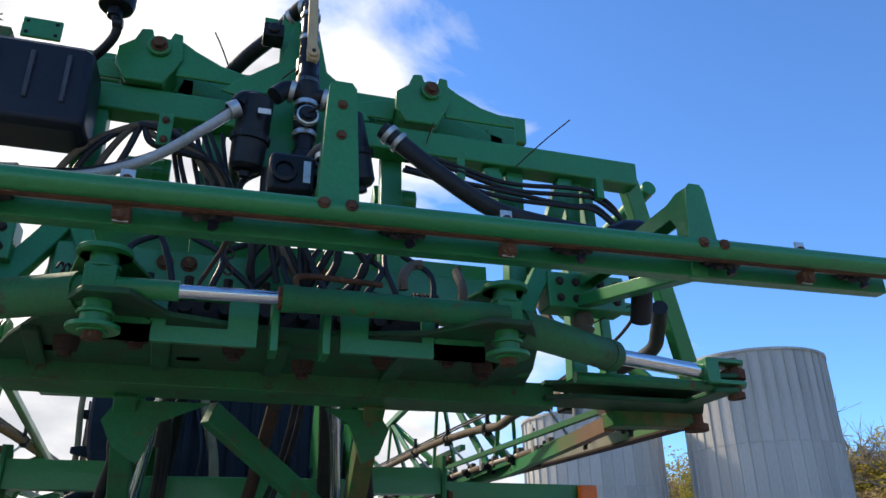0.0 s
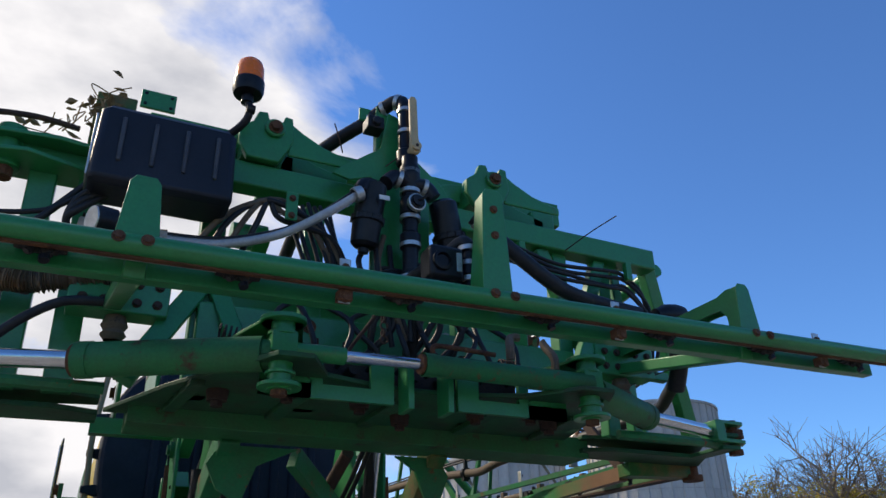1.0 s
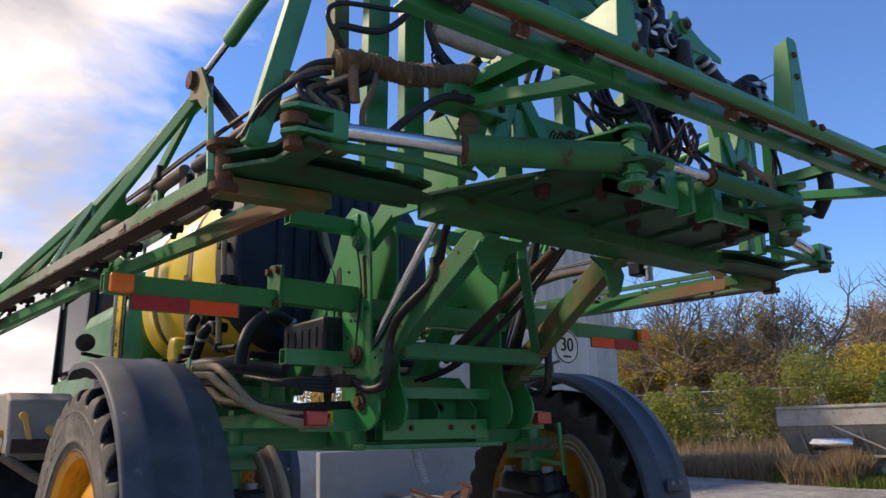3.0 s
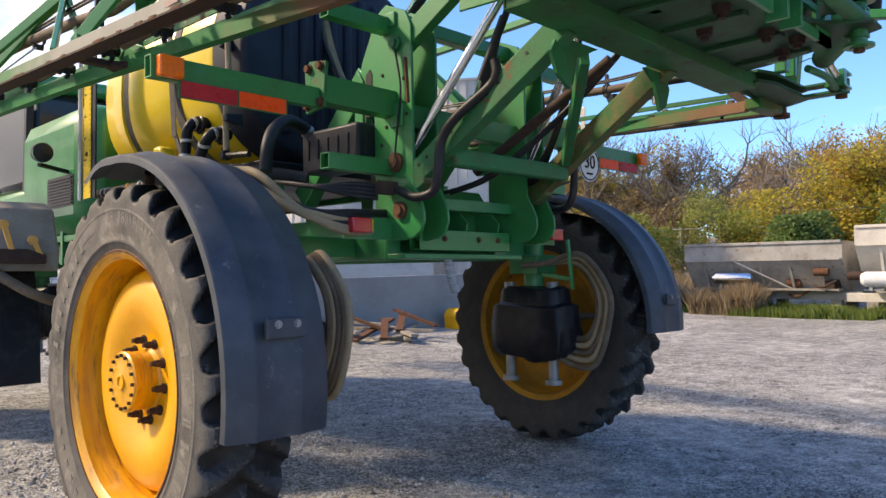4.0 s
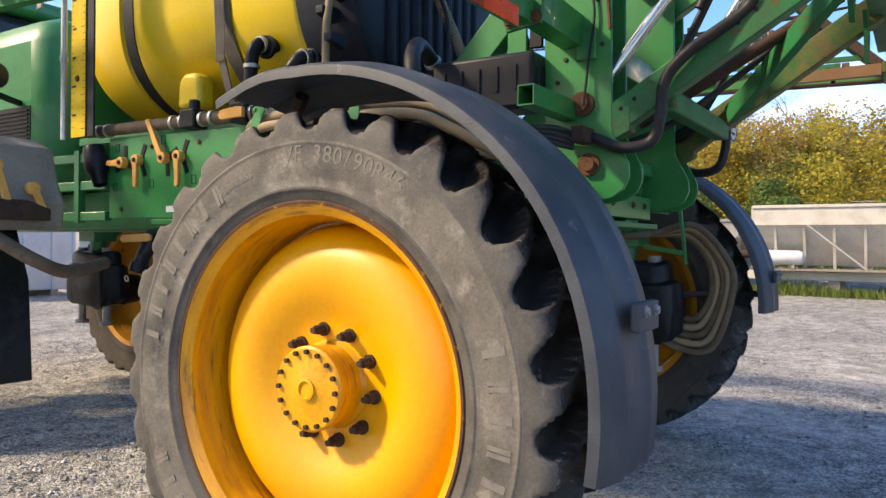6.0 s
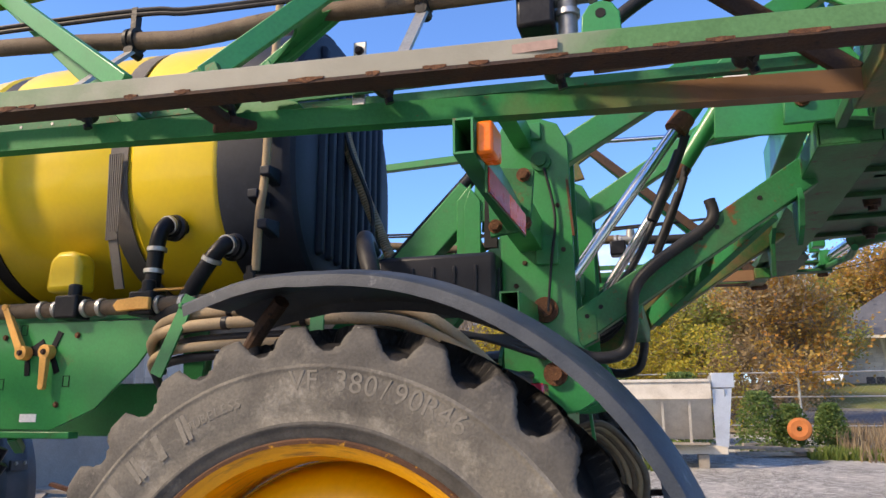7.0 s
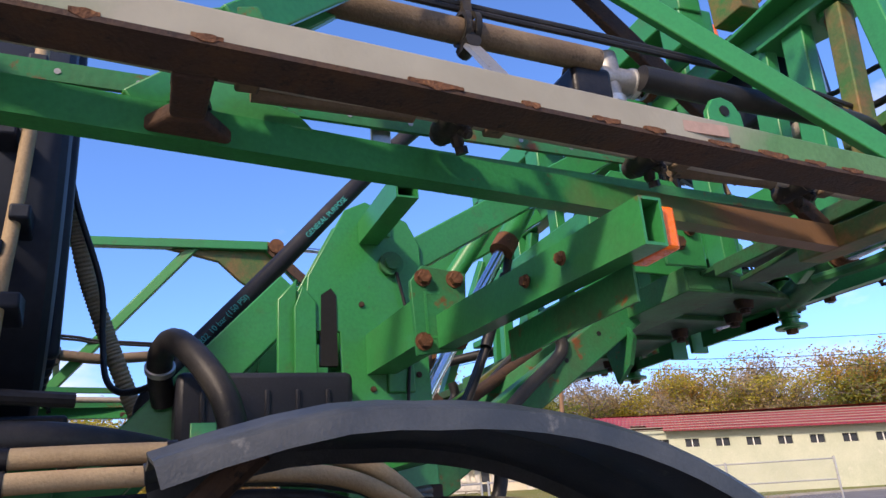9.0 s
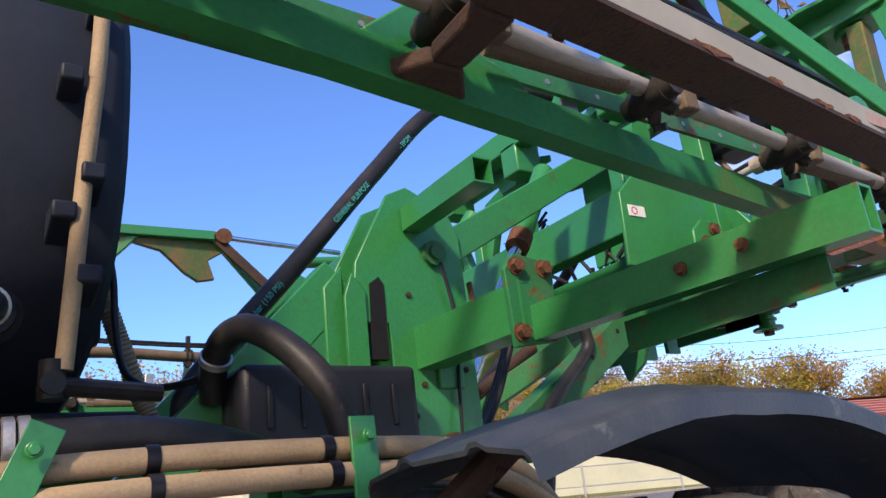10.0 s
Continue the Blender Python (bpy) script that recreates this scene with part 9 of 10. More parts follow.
for k, (s0, s1, z0, z1) in enumerate(openings):
    if k in (1, 6):
        bd = Build()
        for a, b, lo, hi in ((s0, s0 + 0.12, 0, z1), (s1 - 0.12, s1, 0, z1), (s0 + 0.12, s1 - 0.12, z1 - 0.12, z1), (s0 + 0.12, s1 - 0.12, 0.92, 1.02), (s0 + 0.12, s1 - 0.12, 0, 0.15)):
            hbox(bd, a, b, -0.2, -0.12, lo, hi)
        dr = part("door", bd, cream if k == 6 else dark_pane, house, "dark glazed door")
        bd = Build()
        hbox(bd, s0 + 0.12, s1 - 0.12, -0.18, -0.15, 0.15, z1 - 0.12)
        part("door_pane", bd, dark_pane, dr)
    elif k == 7:
        bd = Build()
        hbox(bd, s0, s1, -0.2, -0.15, z0, z1)
        dr = part("garage_door", bd, cream, house, "cream sectional garage door")
        for i in range(9):
            bd = Build()
            hbox(bd, s0 + 0.02, s1 - 0.02, -0.15, -0.12, 0.04 + i * 0.27, 0.29 + i * 0.27)
            part("door_slat", bd, cream, dr)
    else:
        bd = Build()
        hbox(bd, s0, s1, -0.2, -0.14, z0, z1)
        wn_ = part("boarded_window", bd, cream, house, "window boarded with cream sheet")
        bd = Build()
        hbox(bd, s0 - 0.08, s1 + 0.08, -0.1, 0.07, z0 - 0.12, z0 - 0.003)
        part("window_sill", bd, stone, wn_)
bd = Build()
cyl(bd, HP(3.4, 0.08, -0.3), HP(3.4, 0.08, 2.2), 0.05, seg=8)
cyl(bd, HP(3.4, 0.08, 2.2), HP(3.3, 1.25, 2.85), 0.05, seg=8)
part("downspout", bd, cream, house)
# stones of the front, in courses, where no opening is
rng = random.Random(17)
stones = 0
for row in range(11):
    z0 = 0.0 + row * 0.28
    s = 0.02 - 0.2 * (row % 2)
    while s < 18.2 and stones < 300:
        w = rng.uniform(0.35, 0.75)
        a, b = max(0.02, s + 0.012), min(18.28, s + w - 0.012)
        if b - a > 0.1 and not any(o[0] - 0.06 < b and a < o[1] + 0.06 and o[2] - 0.15 < z0 + 0.26 and z0 < o[3] + 0.02 for o in openings):
            bd = Build()
            hbox(bd, a, b, 0.002, rng.uniform(0.02, 0.045), z0 + 0.01, z0 + 0.268)
            part("stone", bd, stone, wall, origin=HP((a + b) / 2, 0, z0))
            stones += 1
        s += w
# bench and air conditioners before the house
bd = Build()
hbox(bd, 10.2, 13.6, 0.9, 1.4, 0.40, 0.47)
bench = part("seat", bd, wood, thing("bench", HP(11.9, 1.1, -0.1), "long weathered wooden bench before the house", "bench"))
for s in (10.4, 11.4, 12.4, 13.4):
    bd = Build()
    hbox(bd, s - 0.05, s + 0.05, 0.95, 1.35, -0.35, 0.398)
    part("leg", bd, wood, bench.parent)
for s in (1.9, 2.55):
    bd = Build()
    hbox(bd, s - 0.25, s + 0.25, 0.5, 1.0, -0.4, 0.45)
    ac = solo("air_conditioner", bd, fender_grey, "grey air conditioner unit beside the stone wall", "air conditioner", "air conditioners", origin=HP(s, 0.7, -0.4))
    bd = Build()
    lathe(bd, HP(s, 0.75, 0.45), (0, 0, 1), [(0.2, 0.002), (0.2, 0.02), (0.17, 0.02), (0.16, 0.005)], 16)
    part("fan_guard", bd, black, ac)

# ---- long shed with a red roof ----
SA = Vector((39.66, -25.3))
SU = Vector((-9.0, -11.6)).normalized()
SN = Vector((SU.y, -SU.x))
shed_wall = material("pale_green_white_wall", (0.46, 0.48, 0.37), 0.85, 0, (0.38, 0.41, 0.31), (0.52, 0.52, 0.43), 0.5, 20, 0.6, 0.3, 0.2)
red_roof = material("faded_red_metal_roof", (0.34, 0.045, 0.050), 0.55, 0, (0.27, 0.04, 0.045), (0.42, 0.16, 0.15), 0.8, 20, 0.5, 0.2, 0.1)


def SP(s, d, z):
    p = SA + SU * s + SN * d
    return (p.x, p.y, 3.05 - 0.075 * s + 0.0005 * s * s + z)


def sbox(bd, s0, s1, d0, d1, z0, z1):
    return bd.add([SP(s0, d0, z0), SP(s1, d0, z0), SP(s1, d1, z0), SP(s0, d1, z0), SP(s0, d0, z1), SP(s1, d0, z1), SP(s1, d1, z1), SP(s0, d1, z1)], HEX)


shed = thing("shed", SP(15, -4, 0), "long low shed, pale green-white wall and red metal roof", "shed")
LEN = 42
wins = [(2.2 + 1.75 * i, 3.0 + 1.75 * i) for i in range(22)]
bd = Build()
edges = [0.0] + [v for w in wins for v in w] + [LEN]
for i, (a, b) in enumerate(zip(edges[:-1], edges[1:])):
    if i % 2:
        sbox(bd, a, b, -0.25, 0, -0.8, 2.30)
        sbox(bd, a, b, -0.25, 0, 2.78, 3.3)
    else:
        sbox(bd, a, b, -0.25, 0, -0.8, 3.3)
sbox(bd, 0, 0.25, -8, -0.25, -0.8, 3.3)
sbox(bd, 0, LEN, -8.25, -8, -0.8, 3.3)
sbox(bd, LEN - 0.25, LEN, -8, -0.25, -0.8, 3.3)
part("wall", bd, shed_wall, shed, "pale green-white rendered wall")
for a, b in wins:
    bd = Build()
    sbox(bd, a, b, -0.2, -0.16, 2.30, 2.78)
    wi = part("window", bd, dark_pane, shed, "small dark window opening")
    bd = Build()
    sbox(bd, (a + b) / 2 - 0.03, (a + b) / 2 + 0.03, -0.15, -0.10, 2.30, 2.78)
    part("mullion", bd, white_paint, wi)
# roof of corrugated sheets, some with their lower ends gone
rng = random.Random(8)
for k, s in enumerate(np.arange(-0.6, LEN + 0.4, 0.98)):
    d_low = 0.55
    if k in (3, 5, 6):
        d_low = -0.5 - 0.6 * rng.random()
    bd = Build()
    n = 8
    for d, z in ((d_low, 3.22 + 0.303 * (0.55 - d_low)), (-4.0, 4.60)):
        for i in range(n + 1):
            bd.v.append(SP(s + 0.98 * i / n, d, z + (0.045 if i % 2 else 0.0)))
    m_ = len(bd.v)
    bd.f = [(i, i + 1, n + 2 + i, n + 1 + i) for i in range(n)]
    part("roof_sheet", bd, red_roof, shed)
bd = Build()
bd.add([SP(-0.6, -4.0, 4.6), SP(LEN + 0.4, -4.0, 4.6), SP(LEN + 0.4, -8.7, 3.2), SP(-0.6, -8.7, 3.2)], [(0, 1, 2, 3)])
part("rear_roof", bd, red_roof, shed)
for k in range(6):
    bd = Build()
    d = 0.3 - 0.75 * k
    sbox(bd, -0.5, LEN, d - 0.04, d + 0.04, 3.17 + 0.303 * (0.55 - d) - 0.05, 3.17 + 0.303 * (0.55 - d))
    part("roof_batten", bd, wood, shed)
bd = Build()
for s in (21.9, 25.4):
    sbox(bd, s, s + 0.06, 0.01, 0.05, 0.6, 2.0)
for z in (0.6, 1.27, 1.94):
    sbox(bd, 21.96, 25.4, 0.01, 0.05, z, z + 0.06)
part("barred_frame", bd, steel, shed, "grey metal frame against the wall")

# ---- poles and wires ----
def utility_pole(x, y, top, label, lean=0.0):
    z = ground_height(x, y)
    root = thing("utility_pole", (x, y, z), label, "utility pole", "utility poles")
    bd = Build()
    cyl(bd, (x, y, z - 0.2), (x + lean * 0.3, y + lean, top), 0.17, 0.11, 12)
    part("pole", bd, pole_wood, root)
    bd = Build()
    beam(bd, (x, y - 0.7 + lean * 0.8, top - 1.6), (x, y + 0.5 + lean * 0.8, top - 1.6), 0.10, 0.10)
    ca = part("cross_arm", bd, pole_wood, root)
    for dy in (-0.55, 0.35):
        bd = Build()
        lathe(bd, (x, y + dy + lean * 0.8, top - 1.55), (0, 0, 1), [(0.03, 0), (0.05, 0.05), (0.03, 0.08), (0.05, 0.12), (0.001, 0.15)], 10)
        part("insulator", bd, white_paint, ca)
    return root


utility_pole(35.5, -22.6, 11.4, "tall brown wooden utility pole beside the road", -0.65)
p2 = utility_pole(56, 0.15, 10.2, "distant utility pole with a grey transformer")
bd = Build()
lathe(bd, (55.7, -0.2, 8.2), (0, 0, 1), [(0.001, 0), (0.25, 0), (0.25, 0.8), (0.2, 0.9), (0.001, 0.9)], 14)
part("transformer", bd, steel, p2)
for a, b, sag in (((56, 0.15, 8.6), (35.5, -23.2, 9.75), 0.6), ((35.5, -23.2, 9.75), (33.0, -75, 11.5), 0.8), ((56, 0.2, 10.1), (35.5, -23.2, 11.3), 0.5), ((35.5, -23.2, 11.3), (33.0, -75, 14.0), 0.7), ((35.5, -23.2, 10.2), (20, -75, 10.6), 0.9)):
    a, b = Vector(a), Vector(b)
    pts = [a.lerp(b, t) - Vector((0, 0, sag * 4 * t * (1 - t))) for t in np.linspace(0, 1, 13)]
    bd = Build()
    hose(bd, pts, 0.022, 5, smooth=False)
    solo("overhead_wire", bd, ink, "thin black overhead wire between utility poles", "wire", "overhead wires")

# ---- chain-link fence ----
def fence(points, label):
    root = thing("chain_link_fence", (points[0][0], points[0][1], ground_height(*points[0])), label, "fence", "chain-link fences")
    for k, (x, y) in enumerate(points):
        z = ground_height(x, y)
        bd = Build()
        cyl(bd, (x, y, z - 0.1), (x, y, z + 2.0), 0.045, seg=10)
        lathe(bd, (x, y, z + 2.0), (0, 0, 1), [(0.05, -0.02), (0.05, 0.02), (0.001, 0.05)], 10)
        part("post", bd, steel, root)
        if k:
            px, py = points[k - 1]
            pz = ground_height(px, py)
            for h in (0.15, 1.12, 1.95):
                bd = Build()
                cyl(bd, (px, py, pz + h), (x, y, z + h), 0.025, seg=8)
                part("rail", bd, steel, root)
            bd = Build()
            L_ = math.hypot(x - px, y - py)
            n = int((L_ + 1.8) / 0.16)
            for i in range(n):
                for s in (0, 1):
                    u0 = i * 0.16 - 1.8
                    a, b = max(0.0, u0), min(L_, u0 + 1.8)
                    if b - a < 0.1:
                        continue
                    za, zb = (a - u0), (b - u0)
                    if s:
                        za, zb = 1.8 - za, 1.8 - zb
                    P = [Vector((px, py, pz)).lerp(Vector((x, y, z)), q / L_) + Vector((0, 0, h + 0.12)) for q, h in ((a, za), (b, zb))]
                    cyl(bd, P[0], P[1], 0.0022, seg=3, caps=False)
            tagged(part("mesh", bd, steel, root), kind="stuff")
    return root


fence([(25.6, 3.0), (25.3, -1.0), (25, -5.0), (25, -8.3)], "galvanised chain-link fence overgrown with bushes")
fence([(25, -9.0), (25, -12.55)], "galvanised chain-link gate panel beside the road")
fence([(25, -12.85), (25, -16.0), (25, -19.0), (23, -23), (21, -27)], "galvanised chain-link fence along the road")
fence([(24, 7), (23.5, 10.2), (22.5, 13.4), (21, 16.5), (19, 20)], "chain-link fence in dry grass behind the yard")

# ---- old fertiliser spreaders ----
zinc = material("dull_grey_sheet_steel", (0.38, 0.365, 0.335), 0.6, 0.2, (0.27, 0.25, 0.22), (0.20, 0.12, 0.075), 2.6, 40, 0.7, 0.4, 0.1)
white_sheet = material("weathered_white_sheet_steel", (0.58, 0.54, 0.47), 0.65, 0.0, (0.44, 0.40, 0.34), (0.34, 0.24, 0.16), 2.6, 40, 0.6, 0.15, 0.1)
galv_end = material("bright_galvanised_panel", (0.55, 0.58, 0.62), 0.4, 0.6, (0.45, 0.48, 0.52), None, 3, 60, 0.5, 0, 0.05)


def spreader(y0, y1, x, mat, label, galvanised, tank_mat, tank_y, tall):
    z = ground_height(x, (y0 + y1) / 2)
    root = thing("spreader", (x, (y0 + y1) / 2, z), label, "fertiliser spreader", "spreaders parked at the yard's edge")
    t1 = z + tall
    t0 = t1 - 1.07
    bd = Build()
    # trough with steep lower sides, a belt above, open on top
    prof = [(-1.05, t1), (-1.05, t1 - 0.42), (-0.32, t0 - 0.3), (0.32, t0 - 0.3), (1.05, t1 - 0.42), (1.05, t1)]
    inner = [(a * 0.975, b) for a, b in prof]
    n = len(prof)
    for yy in (y0, y1):
        bd.v += [(x + a, yy, b) for a, b in prof] + [(x + a, yy, b + (0.02 if 0 < i < n - 1 else 0)) for i, (a, b) in enumerate(inner)]
    for i in range(n - 1):
        bd.f += [(i, i + 1, 2 * n + i + 1, 2 * n + i), (n + i + 1, n + i, 3 * n + i, 3 * n + i + 1)]
    for i in (0, n - 1):
        bd.f.append((i, n + i, 3 * n + i, 2 * n + i))
    bd.f += [tuple(range(n)), tuple(range(3 * n - 1, 2 * n - 1, -1))]
    part("hopper", bd, mat, root)
    for dx in (-1.06, 1.06):
        bd = Build()
        beam(bd, (x + dx, y0 + 0.02, t1 - 0.01), (x + dx, y1 - 0.02, t1 - 0.01), 0.06, 0.07)
        part("rim", bd, mat, root, bevel=0.01)
    bd = Build()
    beam(bd, (x - 1.063, y0 + 0.05, t1 - 0.41), (x - 1.063, y1 - 0.05, t1 - 0.41), 0.03, 0.05)
    part("belt_rail", bd, mat, root)
    ys = np.linspace(y0 + 0.5, y1 - 0.5, 5)
    for yy in ys:
        bd = Build()
        beam(bd, (x - 0.98, yy, t1 - 0.46), (x - 0.62, yy, z + 0.52), 0.06, 0.05)
        part("strut", bd, mat, root)
    bd = Build()
    cyl(bd, (x - 1.09, y0 * 0.35 + y1 * 0.65, t1 - 0.45), (x - 0.75, y0 * 0.7 + y1 * 0.3, z + 0.5), 0.025, seg=8)
    part("brace_pipe", bd, mat, root)
    bd = Build()
    for dx in (-0.62, 0.5):
        beam(bd, (x + dx, y0 - 0.3, z + 0.38), (x + dx, y1 + 0.3, z + 0.38), 0.10, 0.20)
    for yy in np.linspace(y0, y1, 4):
        beam(bd, (x - 0.57, yy, z + 0.38), (x + 0.45, yy, z + 0.38), 0.08, 0.12)
    part("frame", bd, white_sheet if galvanised else zinc, root, bevel=0.01)
    bd = Build()
    box(bd, (x - 1.0, y0 + 0.1, z + 0.50), (x - 0.4, y1 - 0.4, z + 0.545))
    part("deck_board", bd, wood, root)
    for yy in (y0 + 0.25, (y0 + y1) / 2, y1 - 0.25):
        for dx in (-0.62, 0.5):
            bd = Build()
            box(bd, (x + dx - 0.12, yy - 0.12, z - 0.08), (x + dx + 0.12, yy + 0.12, z + 0.278))
            part("support_block", bd, wood, root, bevel=0.01)
    bd = Build()
    ty = tank_y
    prof_t = [(0.001, -0.52), (0.12, -0.50), (0.165, -0.42), (0.17, 0.42), (0.12, 0.50), (0.001, 0.52)]
    lathe(bd, (x - 0.95, ty, z + 0.80), (0, 1, 0), prof_t, 20)
    tk = part("air_tank", bd, tank_mat, root, "small cylindrical tank on the frame")
    for dy in (-0.3, 0.3):
        bd = Build()
        box(bd, (x - 1.02, ty + dy - 0.03, z + 0.55), (x - 0.88, ty + dy + 0.03, z + 0.66))
        part("tank_foot", bd, zinc, tk)
    if galvanised:
        bd = Build()
        box(bd, (x - 1.0, y0 - 0.52, t1 - 0.18), (x + 0.9, y0 - 0.02, t1 + 0.16))
        part("end_panel", bd, galv_end, root, "bright galvanised box at the open end", bevel=0.01)
        bd = Build()
        plate(bd, [(x - 1.05, t1 - 0.2), (x + 1.0, t1 - 0.2), (x + 0.7, z + 0.62), (x - 0.55, z + 0.62)], "y", y0 - 0.30, 0.02)
        part("tail_sheet", bd, galv_end, root)
        bd = Build()
        plate(bd, [(y0 - 0.03, t1 - 0.2), (y0 - 0.46, t1 - 0.2), (y0 - 0.30, z + 0.45), (y0 - 0.03, z + 0.5)], "x", x - 0.97, 0.02)
        part("tail_cheek", bd, galv_end, root, "dented galvanised cheek plate")
    else:
        for k in range(9):
            r2_ = random.Random(40 + k)
            bd = Build()
            yy, zz, dx = y0 + 0.2 + r2_.uniform(-0.5, 1.2), z + r2_.uniform(0.5, 1.0), r2_.uniform(-1.0, -0.3)
            if k % 3 == 0:
                cyl(bd, (x + dx, yy - 0.16, zz), (x + dx, yy + 0.16, zz), r2_.uniform(0.07, 0.14), seg=14)
            elif k % 3 == 1:
                box(bd, (x + dx, yy - 0.12, zz - 0.15), (x + dx + 0.25, yy + 0.1, zz + 0.12))
            else:
                hose(bd, [(x + dx, yy, zz), (x + dx - 0.1, yy + 0.25, zz - 0.15), (x + dx, yy + 0.5, zz - 0.1)], 0.03, 8)
            part("drive_part", bd, dark_rust if k % 2 else rust, root, bevel=0.01 if k % 3 == 1 else 0)
    return root


spreader(2.1, 5.95, 16.4, zinc, "grey steel fertiliser spreader box rusting on a frame", False, chrome, 4.7, 1.66)
spreader(-1.7, 1.75, 16.1, white_sheet, "weathered white fertiliser spreader box with a galvanised end", True, white_paint, 1.15, 1.98)

# rusty disc and timber left in the weeds
bd = Build()
lathe(bd, (18.6, -4.0, ground_height(18.6, -4) + 0.62), (-1, 0.3, 0.25), [(0.06, 0.0), (0.07, 0.03), (0.22, 0.06), (0.30, 0.02), (0.31, 0.0), (0.30, 0.0), (0.22, 0.03), (0.07, 0.0)], 28)
disc_mat = material("orange_rust_disc", (0.42, 0.14, 0.045), 0.85, 0, (0.30, 0.10, 0.035), None, 4, 40, 0.5, 0, 0.2)
solo("plough_disc", bd, disc_mat, "rusty orange round plough disc leaning on timber", "plough disc", origin=(18.6, -4.0, ground_height(18.6, -4.0) + 0.32))
rng = random.Random(3)
for k in range(10):
    x, y = rng.uniform(17.6, 18.9), rng.uniform(-5.4, -2.6)
    z = ground_height(x, y) + 0.05 + 0.045 * (k % 4)
    a = rng.uniform(-0.5, 0.5)
    L_ = rng.uniform(0.7, 1.6)
    bd = Build()
    dx, dy = math.sin(a) * L_ / 2, math.cos(a) * L_ / 2
    beam(bd, (x - dx, y - dy, z), (x + dx, y + dy, z), rng.uniform(0.1, 0.2), 0.09)
    solo("timber", bd, wood, "grey weathered timber lying in the weeds", "timber", "scrap timber", bevel=0.006, origin=(x, y, z - 0.05))

# ---- silos ----
stave = material("galvanised_silo_staves", (0.50, 0.475, 0.43), 0.6, 0.1, (0.33, 0.305, 0.27), (0.58, 0.56, 0.52), 1.1, 30, 0.75, 0.25, 0.1, object_tint=0.10, stretch=(3, 3, 0.25))


def silo(x, y, r, top, label):
    z = ground_height(x, y)
    root = thing("silo", (x, y, z), label, "silo", "silos behind the machine")
    h = top - z
    n = 40
    bd = Build()
    lathe(bd, (x, y, z), (0, 0, 1), [(r - 0.03, -0.1), (r - 0.03, h - 0.02), (r - 0.08, h - 0.02), (r - 0.08, -0.1)], 80, closed=True)
    part("shell", bd, stave, root)
    w = 2 * math.pi * r / n
    for lo, hi in ((0.0, h * 0.33), (h * 0.33 + 0.01, h * 0.66), (h * 0.66 + 0.01, h)):
        one = Build()
        # one rolled sheet: a shallow curved panel with a standing seam at one edge
        for q in (lo, hi):
            for a, rr in ((-0.5, 0), (-0.47, 0.028), (-0.42, 0.028), (-0.39, 0.0), (0, 0.006), (0.5, 0.0)):
                t = a * w / r
                one.v.append(((r + rr) * math.cos(t), (r + rr) * math.sin(t), q))
        one.f = [(i, i + 1, 7 + i, 6 + i) for i in range(5)] + [(0, 1, 2, 3), (9, 8, 7, 6)]
        me = mesh_of("panel", one, stave)
        for i in range(n):
            piece("panel", me, root, (x, y, z), rot=(0, 0, 2 * math.pi * i / n))
    bd = Build()
    lathe(bd, (x, y, z), (0, 0, 1), [(r + 0.0, h - 0.05), (r + 0.04, h - 0.05), (r + 0.04, h + 0.01), (r - 0.08, h + 0.01)], 80)
    part("top_ring", bd, stave, root)
    bd = Build()
    lathe(bd, (x, y, z), (0, 0, 1), [(r - 0.06, h - 0.02), (r * 0.5, h + 0.12), (0.2, h + 0.2), (0.001, h + 0.2)], 60)
    part("silo_roof", bd, stave, root)
    return root


silo(12.6, 10.8, 1.72, 6.5, "grey ribbed sheet-metal silo with rust stains")
silo(9.2, 13.0, 1.72, 5.4, "lower grey ribbed sheet-metal silo")

# ---- bunker wall and stored things beyond the machine ----
bd = Build()
beam(bd, (4.6, 9.6, 0.5), (9.6, 8.6, 0.6), 0.25, 1.5)
solo("bunker_wall", bd, concrete, "low pale concrete bunker wall", "wall", kind="structure", bevel=0.02)
bd = Build()
for i in range(40):
    x = 4.3 + i * 0.15
    y = 11.4 - 0.03 * i - (0.04 if i % 2 else 0)
    bd.v += [(x, y, 0.0), (x, y, 2.15), (x, y + 0.02, 2.15), (x, y + 0.02, 0.0)]
    if i:
        bd.f += [(4 * i - 4 + k, 4 * i + k, 4 * i + (k + 1) % 4, 4 * i - 4 + (k + 1) % 4) for k in range(4)]
bd.f += [(0, 1, 2, 3), (159, 158, 157, 156)]
solo("sheet_wall", bd, white_sheet, "pale corrugated sheet wall behind the bunker", "wall", kind="structure")
yellow_plastic = material("yellow_bin_plastic", (0.86, 0.40, 0.012), 0.45, 0, (0.75, 0.32, 0.01), None, 5, 60, 0.5, 0, 0.05)
bd = Build()
plate(bd, [(8.66, 0.02), (9.12, 0.02), (9.20, 0.44), (9.10, 0.58), (8.70, 0.58), (8.60, 0.44)], "y", 7.9, 0.42)
solo("yellow_tub", bd, yellow_plastic, "yellow plastic tub on the gravel", "tub", bevel=0.05, origin=(8.9, 8.1, 0.1))
rng = random.Random(9)
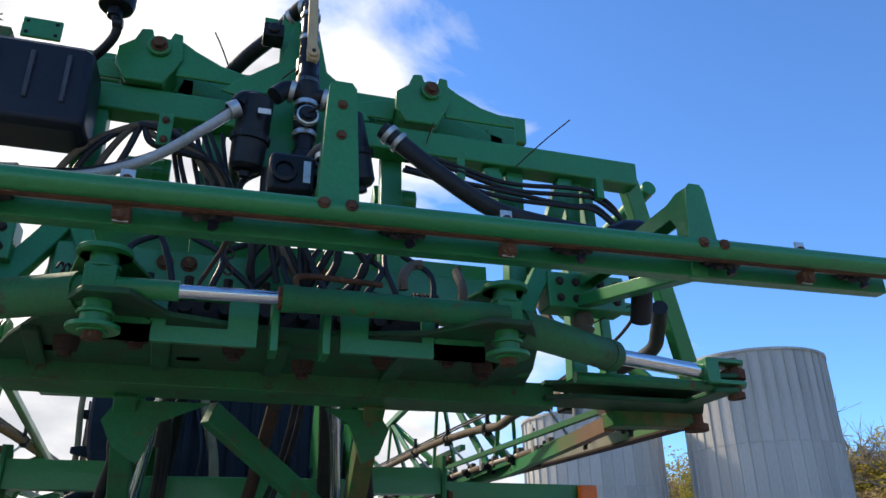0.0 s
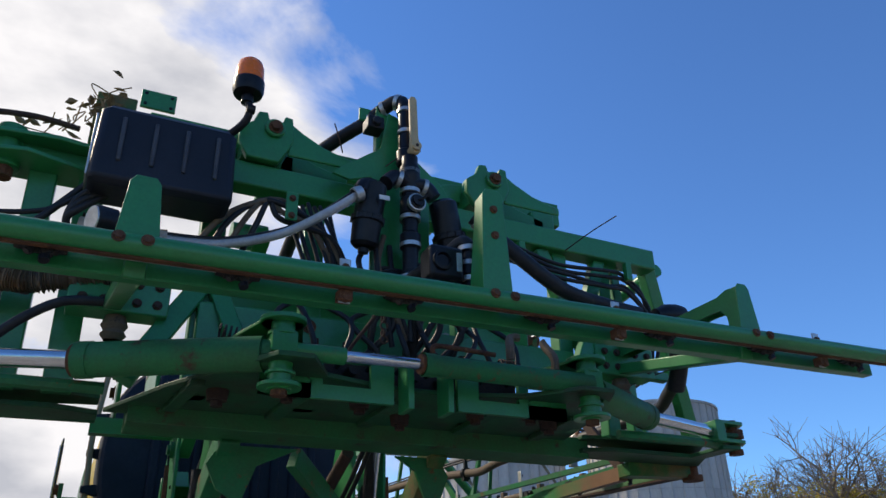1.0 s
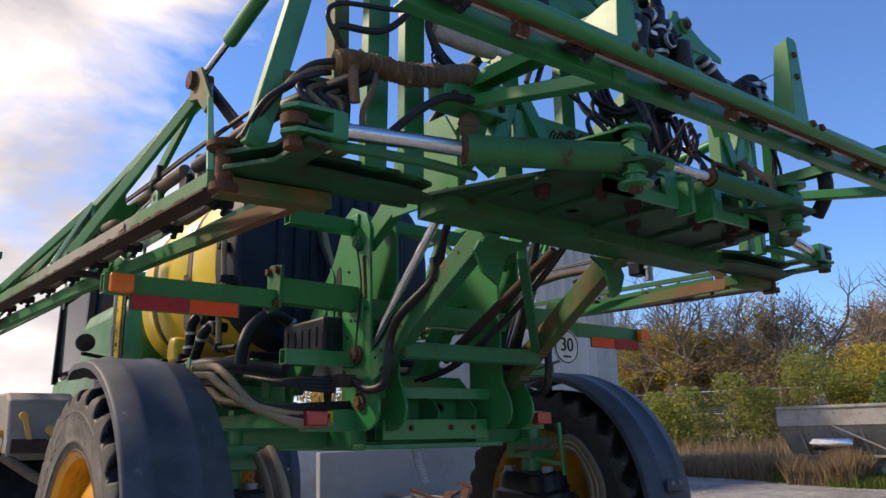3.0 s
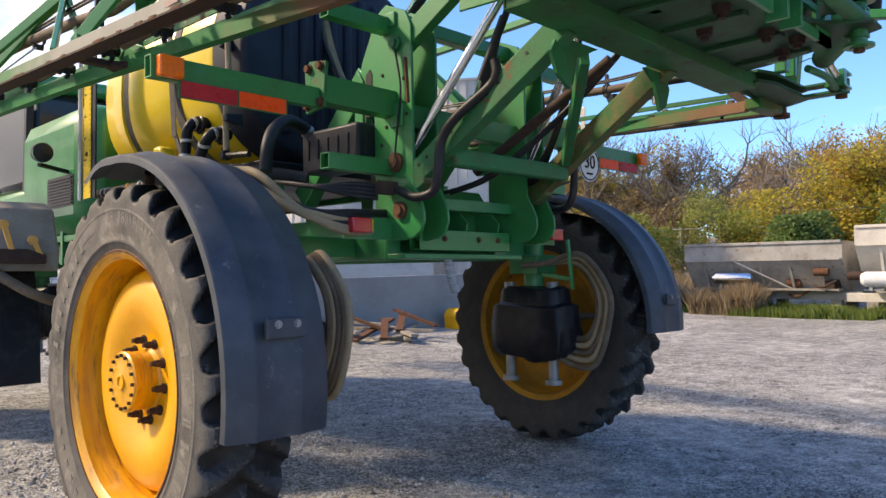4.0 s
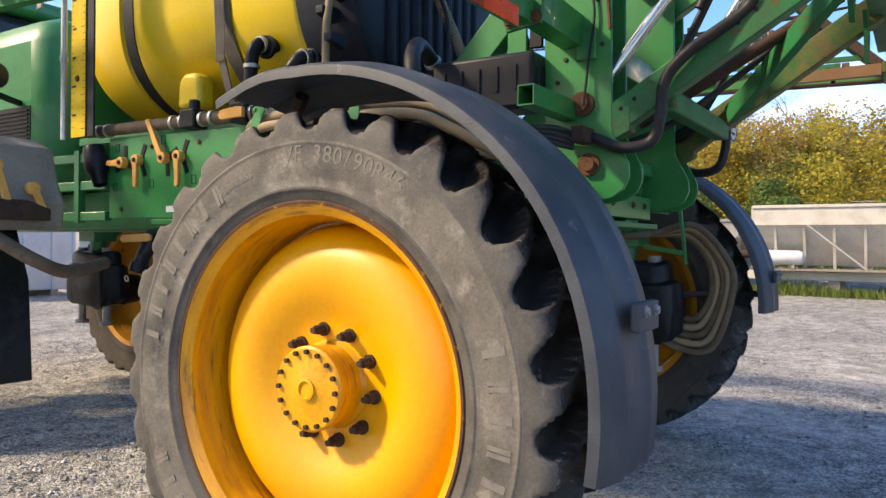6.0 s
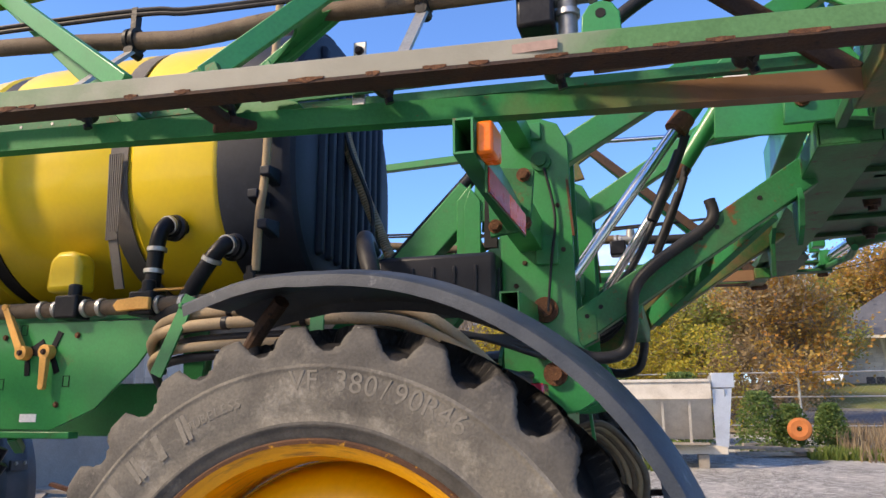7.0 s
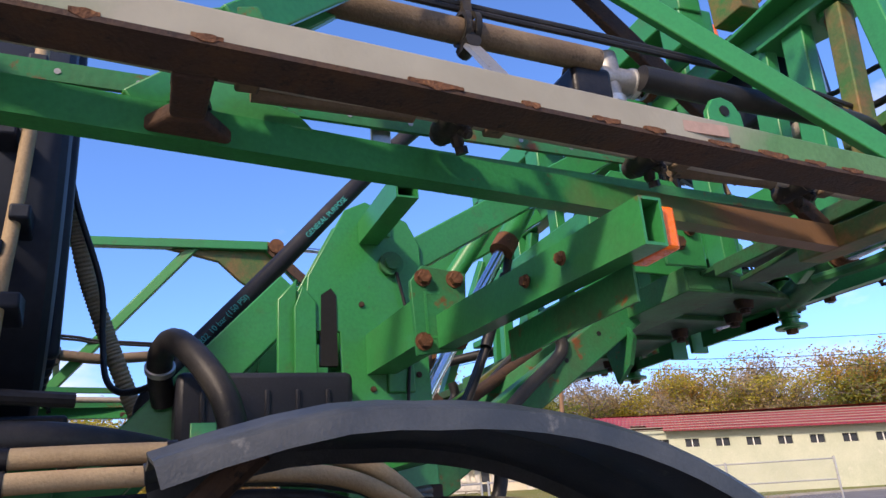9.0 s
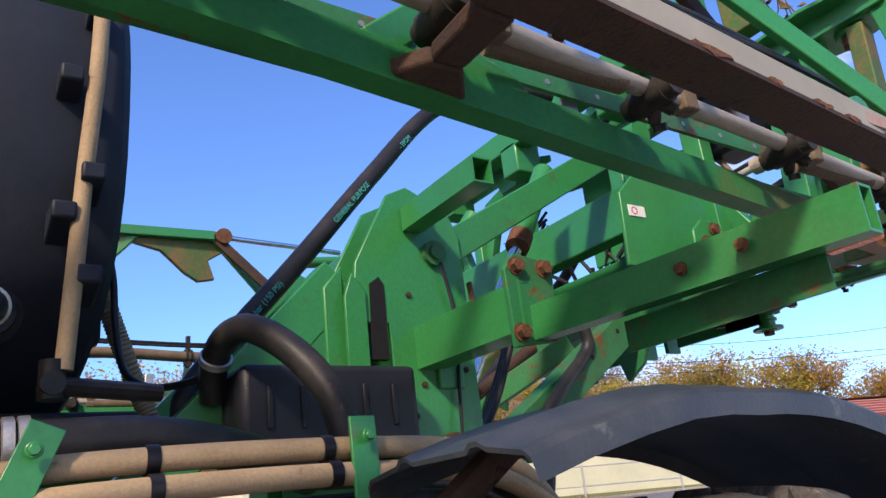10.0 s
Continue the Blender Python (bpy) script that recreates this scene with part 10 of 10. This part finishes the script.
for k in range(14):
    x, y = rng.uniform(5.3, 7.0), rng.uniform(7.2, 8.6)
    z = ground_height(x, y)
    a, L_ = rng.uniform(0, 3.14), rng.uniform(0.8, 1.9)
    bd = Build()
    dx, dy = math.cos(a) * L_ / 2, math.sin(a) * L_ / 2
    hz = 0.05 + 0.05 * (k % 5)
    tilt = rng.uniform(0.0, 0.18) if k % 3 else 0.3
    beam(bd, (x - dx, y - dy, z + hz), (x + dx, y + dy, z + hz + tilt), 0.14, 0.05)
    solo("scrap_board", bd, wood if k % 3 else rust, "grey weathered board in a scrap heap" if k % 3 else "rusty steel bar in a scrap heap", "scrap", "scrap heap", origin=(x, y, z))


def tote(x, y):
    z = ground_height(x, y)
    root = thing("liquid_tote", (x, y, z), "white plastic liquid tote in a steel cage on a pallet", "liquid tote")
    bd = Build()
    box(bd, (x - 0.56, y - 0.46, z + 0.16), (x + 0.56, y + 0.46, z + 1.14))
    part("bottle", bd, white_paint, root, bevel=0.06)
    for i in range(5):
        bd = Build()
        zz = z + 0.2 + i * 0.225
        for a, b in (((-0.6, -0.5), (0.6, -0.5)), ((0.6, -0.5), (0.6, 0.5)), ((0.6, 0.5), (-0.6, 0.5)), ((-0.6, 0.5), (-0.6, -0.5))):
            cyl(bd, (x + a[0], y + a[1], zz), (x + b[0], y + b[1], zz), 0.012, seg=6)
        part("cage_ring", bd, steel, root)
    for i in range(7):
        bd = Build()
        xx = x - 0.6 + i * 0.2
        for yy in (-0.51, 0.51):
            cyl(bd, (xx, y + yy, z + 0.14), (xx, y + yy, z + 1.14), 0.012, seg=6)
        part("cage_bar", bd, steel, root)
    for dx in (-0.45, 0, 0.45):
        bd = Build()
        box(bd, (x + dx - 0.06, y - 0.5, z - 0.01), (x + dx + 0.06, y + 0.5, z + 0.10))
        part("pallet_block", bd, wood, root)
    bd = Build()
    box(bd, (x - 0.6, y - 0.5, z + 0.10), (x + 0.6, y + 0.5, z + 0.135))
    part("pallet_deck", bd, wood, root)
    return root


tote(2.5, 13.9)
bin_white = material("scuffed_blue_white_sheet", (0.55, 0.60, 0.66), 0.5, 0.2, (0.45, 0.50, 0.56), (0.35, 0.25, 0.2), 2, 40, 0.5, 0.15, 0.1)
bd = Build()
z = ground_height(4.4, 14.2)
box(bd, (3.3, 13.7, z + 0.12), (5.6, 14.9, z + 1.45))
cr = solo("storage_bin", bd, bin_white, "scuffed pale blue sheet-metal storage bin on skids", "bin", bevel=0.02, origin=(4.4, 14.2, z))
for x in (3.3, 3.9, 4.5, 5.1, 5.56):
    bd = Build()
    box(bd, (x, 13.66, z + 0.12), (x + 0.05, 13.699, z + 1.45))
    part("post", bd, bin_white, cr)
for x in (3.6, 5.1):
    bd = Build()
    box(bd, (x, 13.7, z - 0.02), (x + 0.15, 14.9, z + 0.118))
    part("skid", bd, wood, cr)
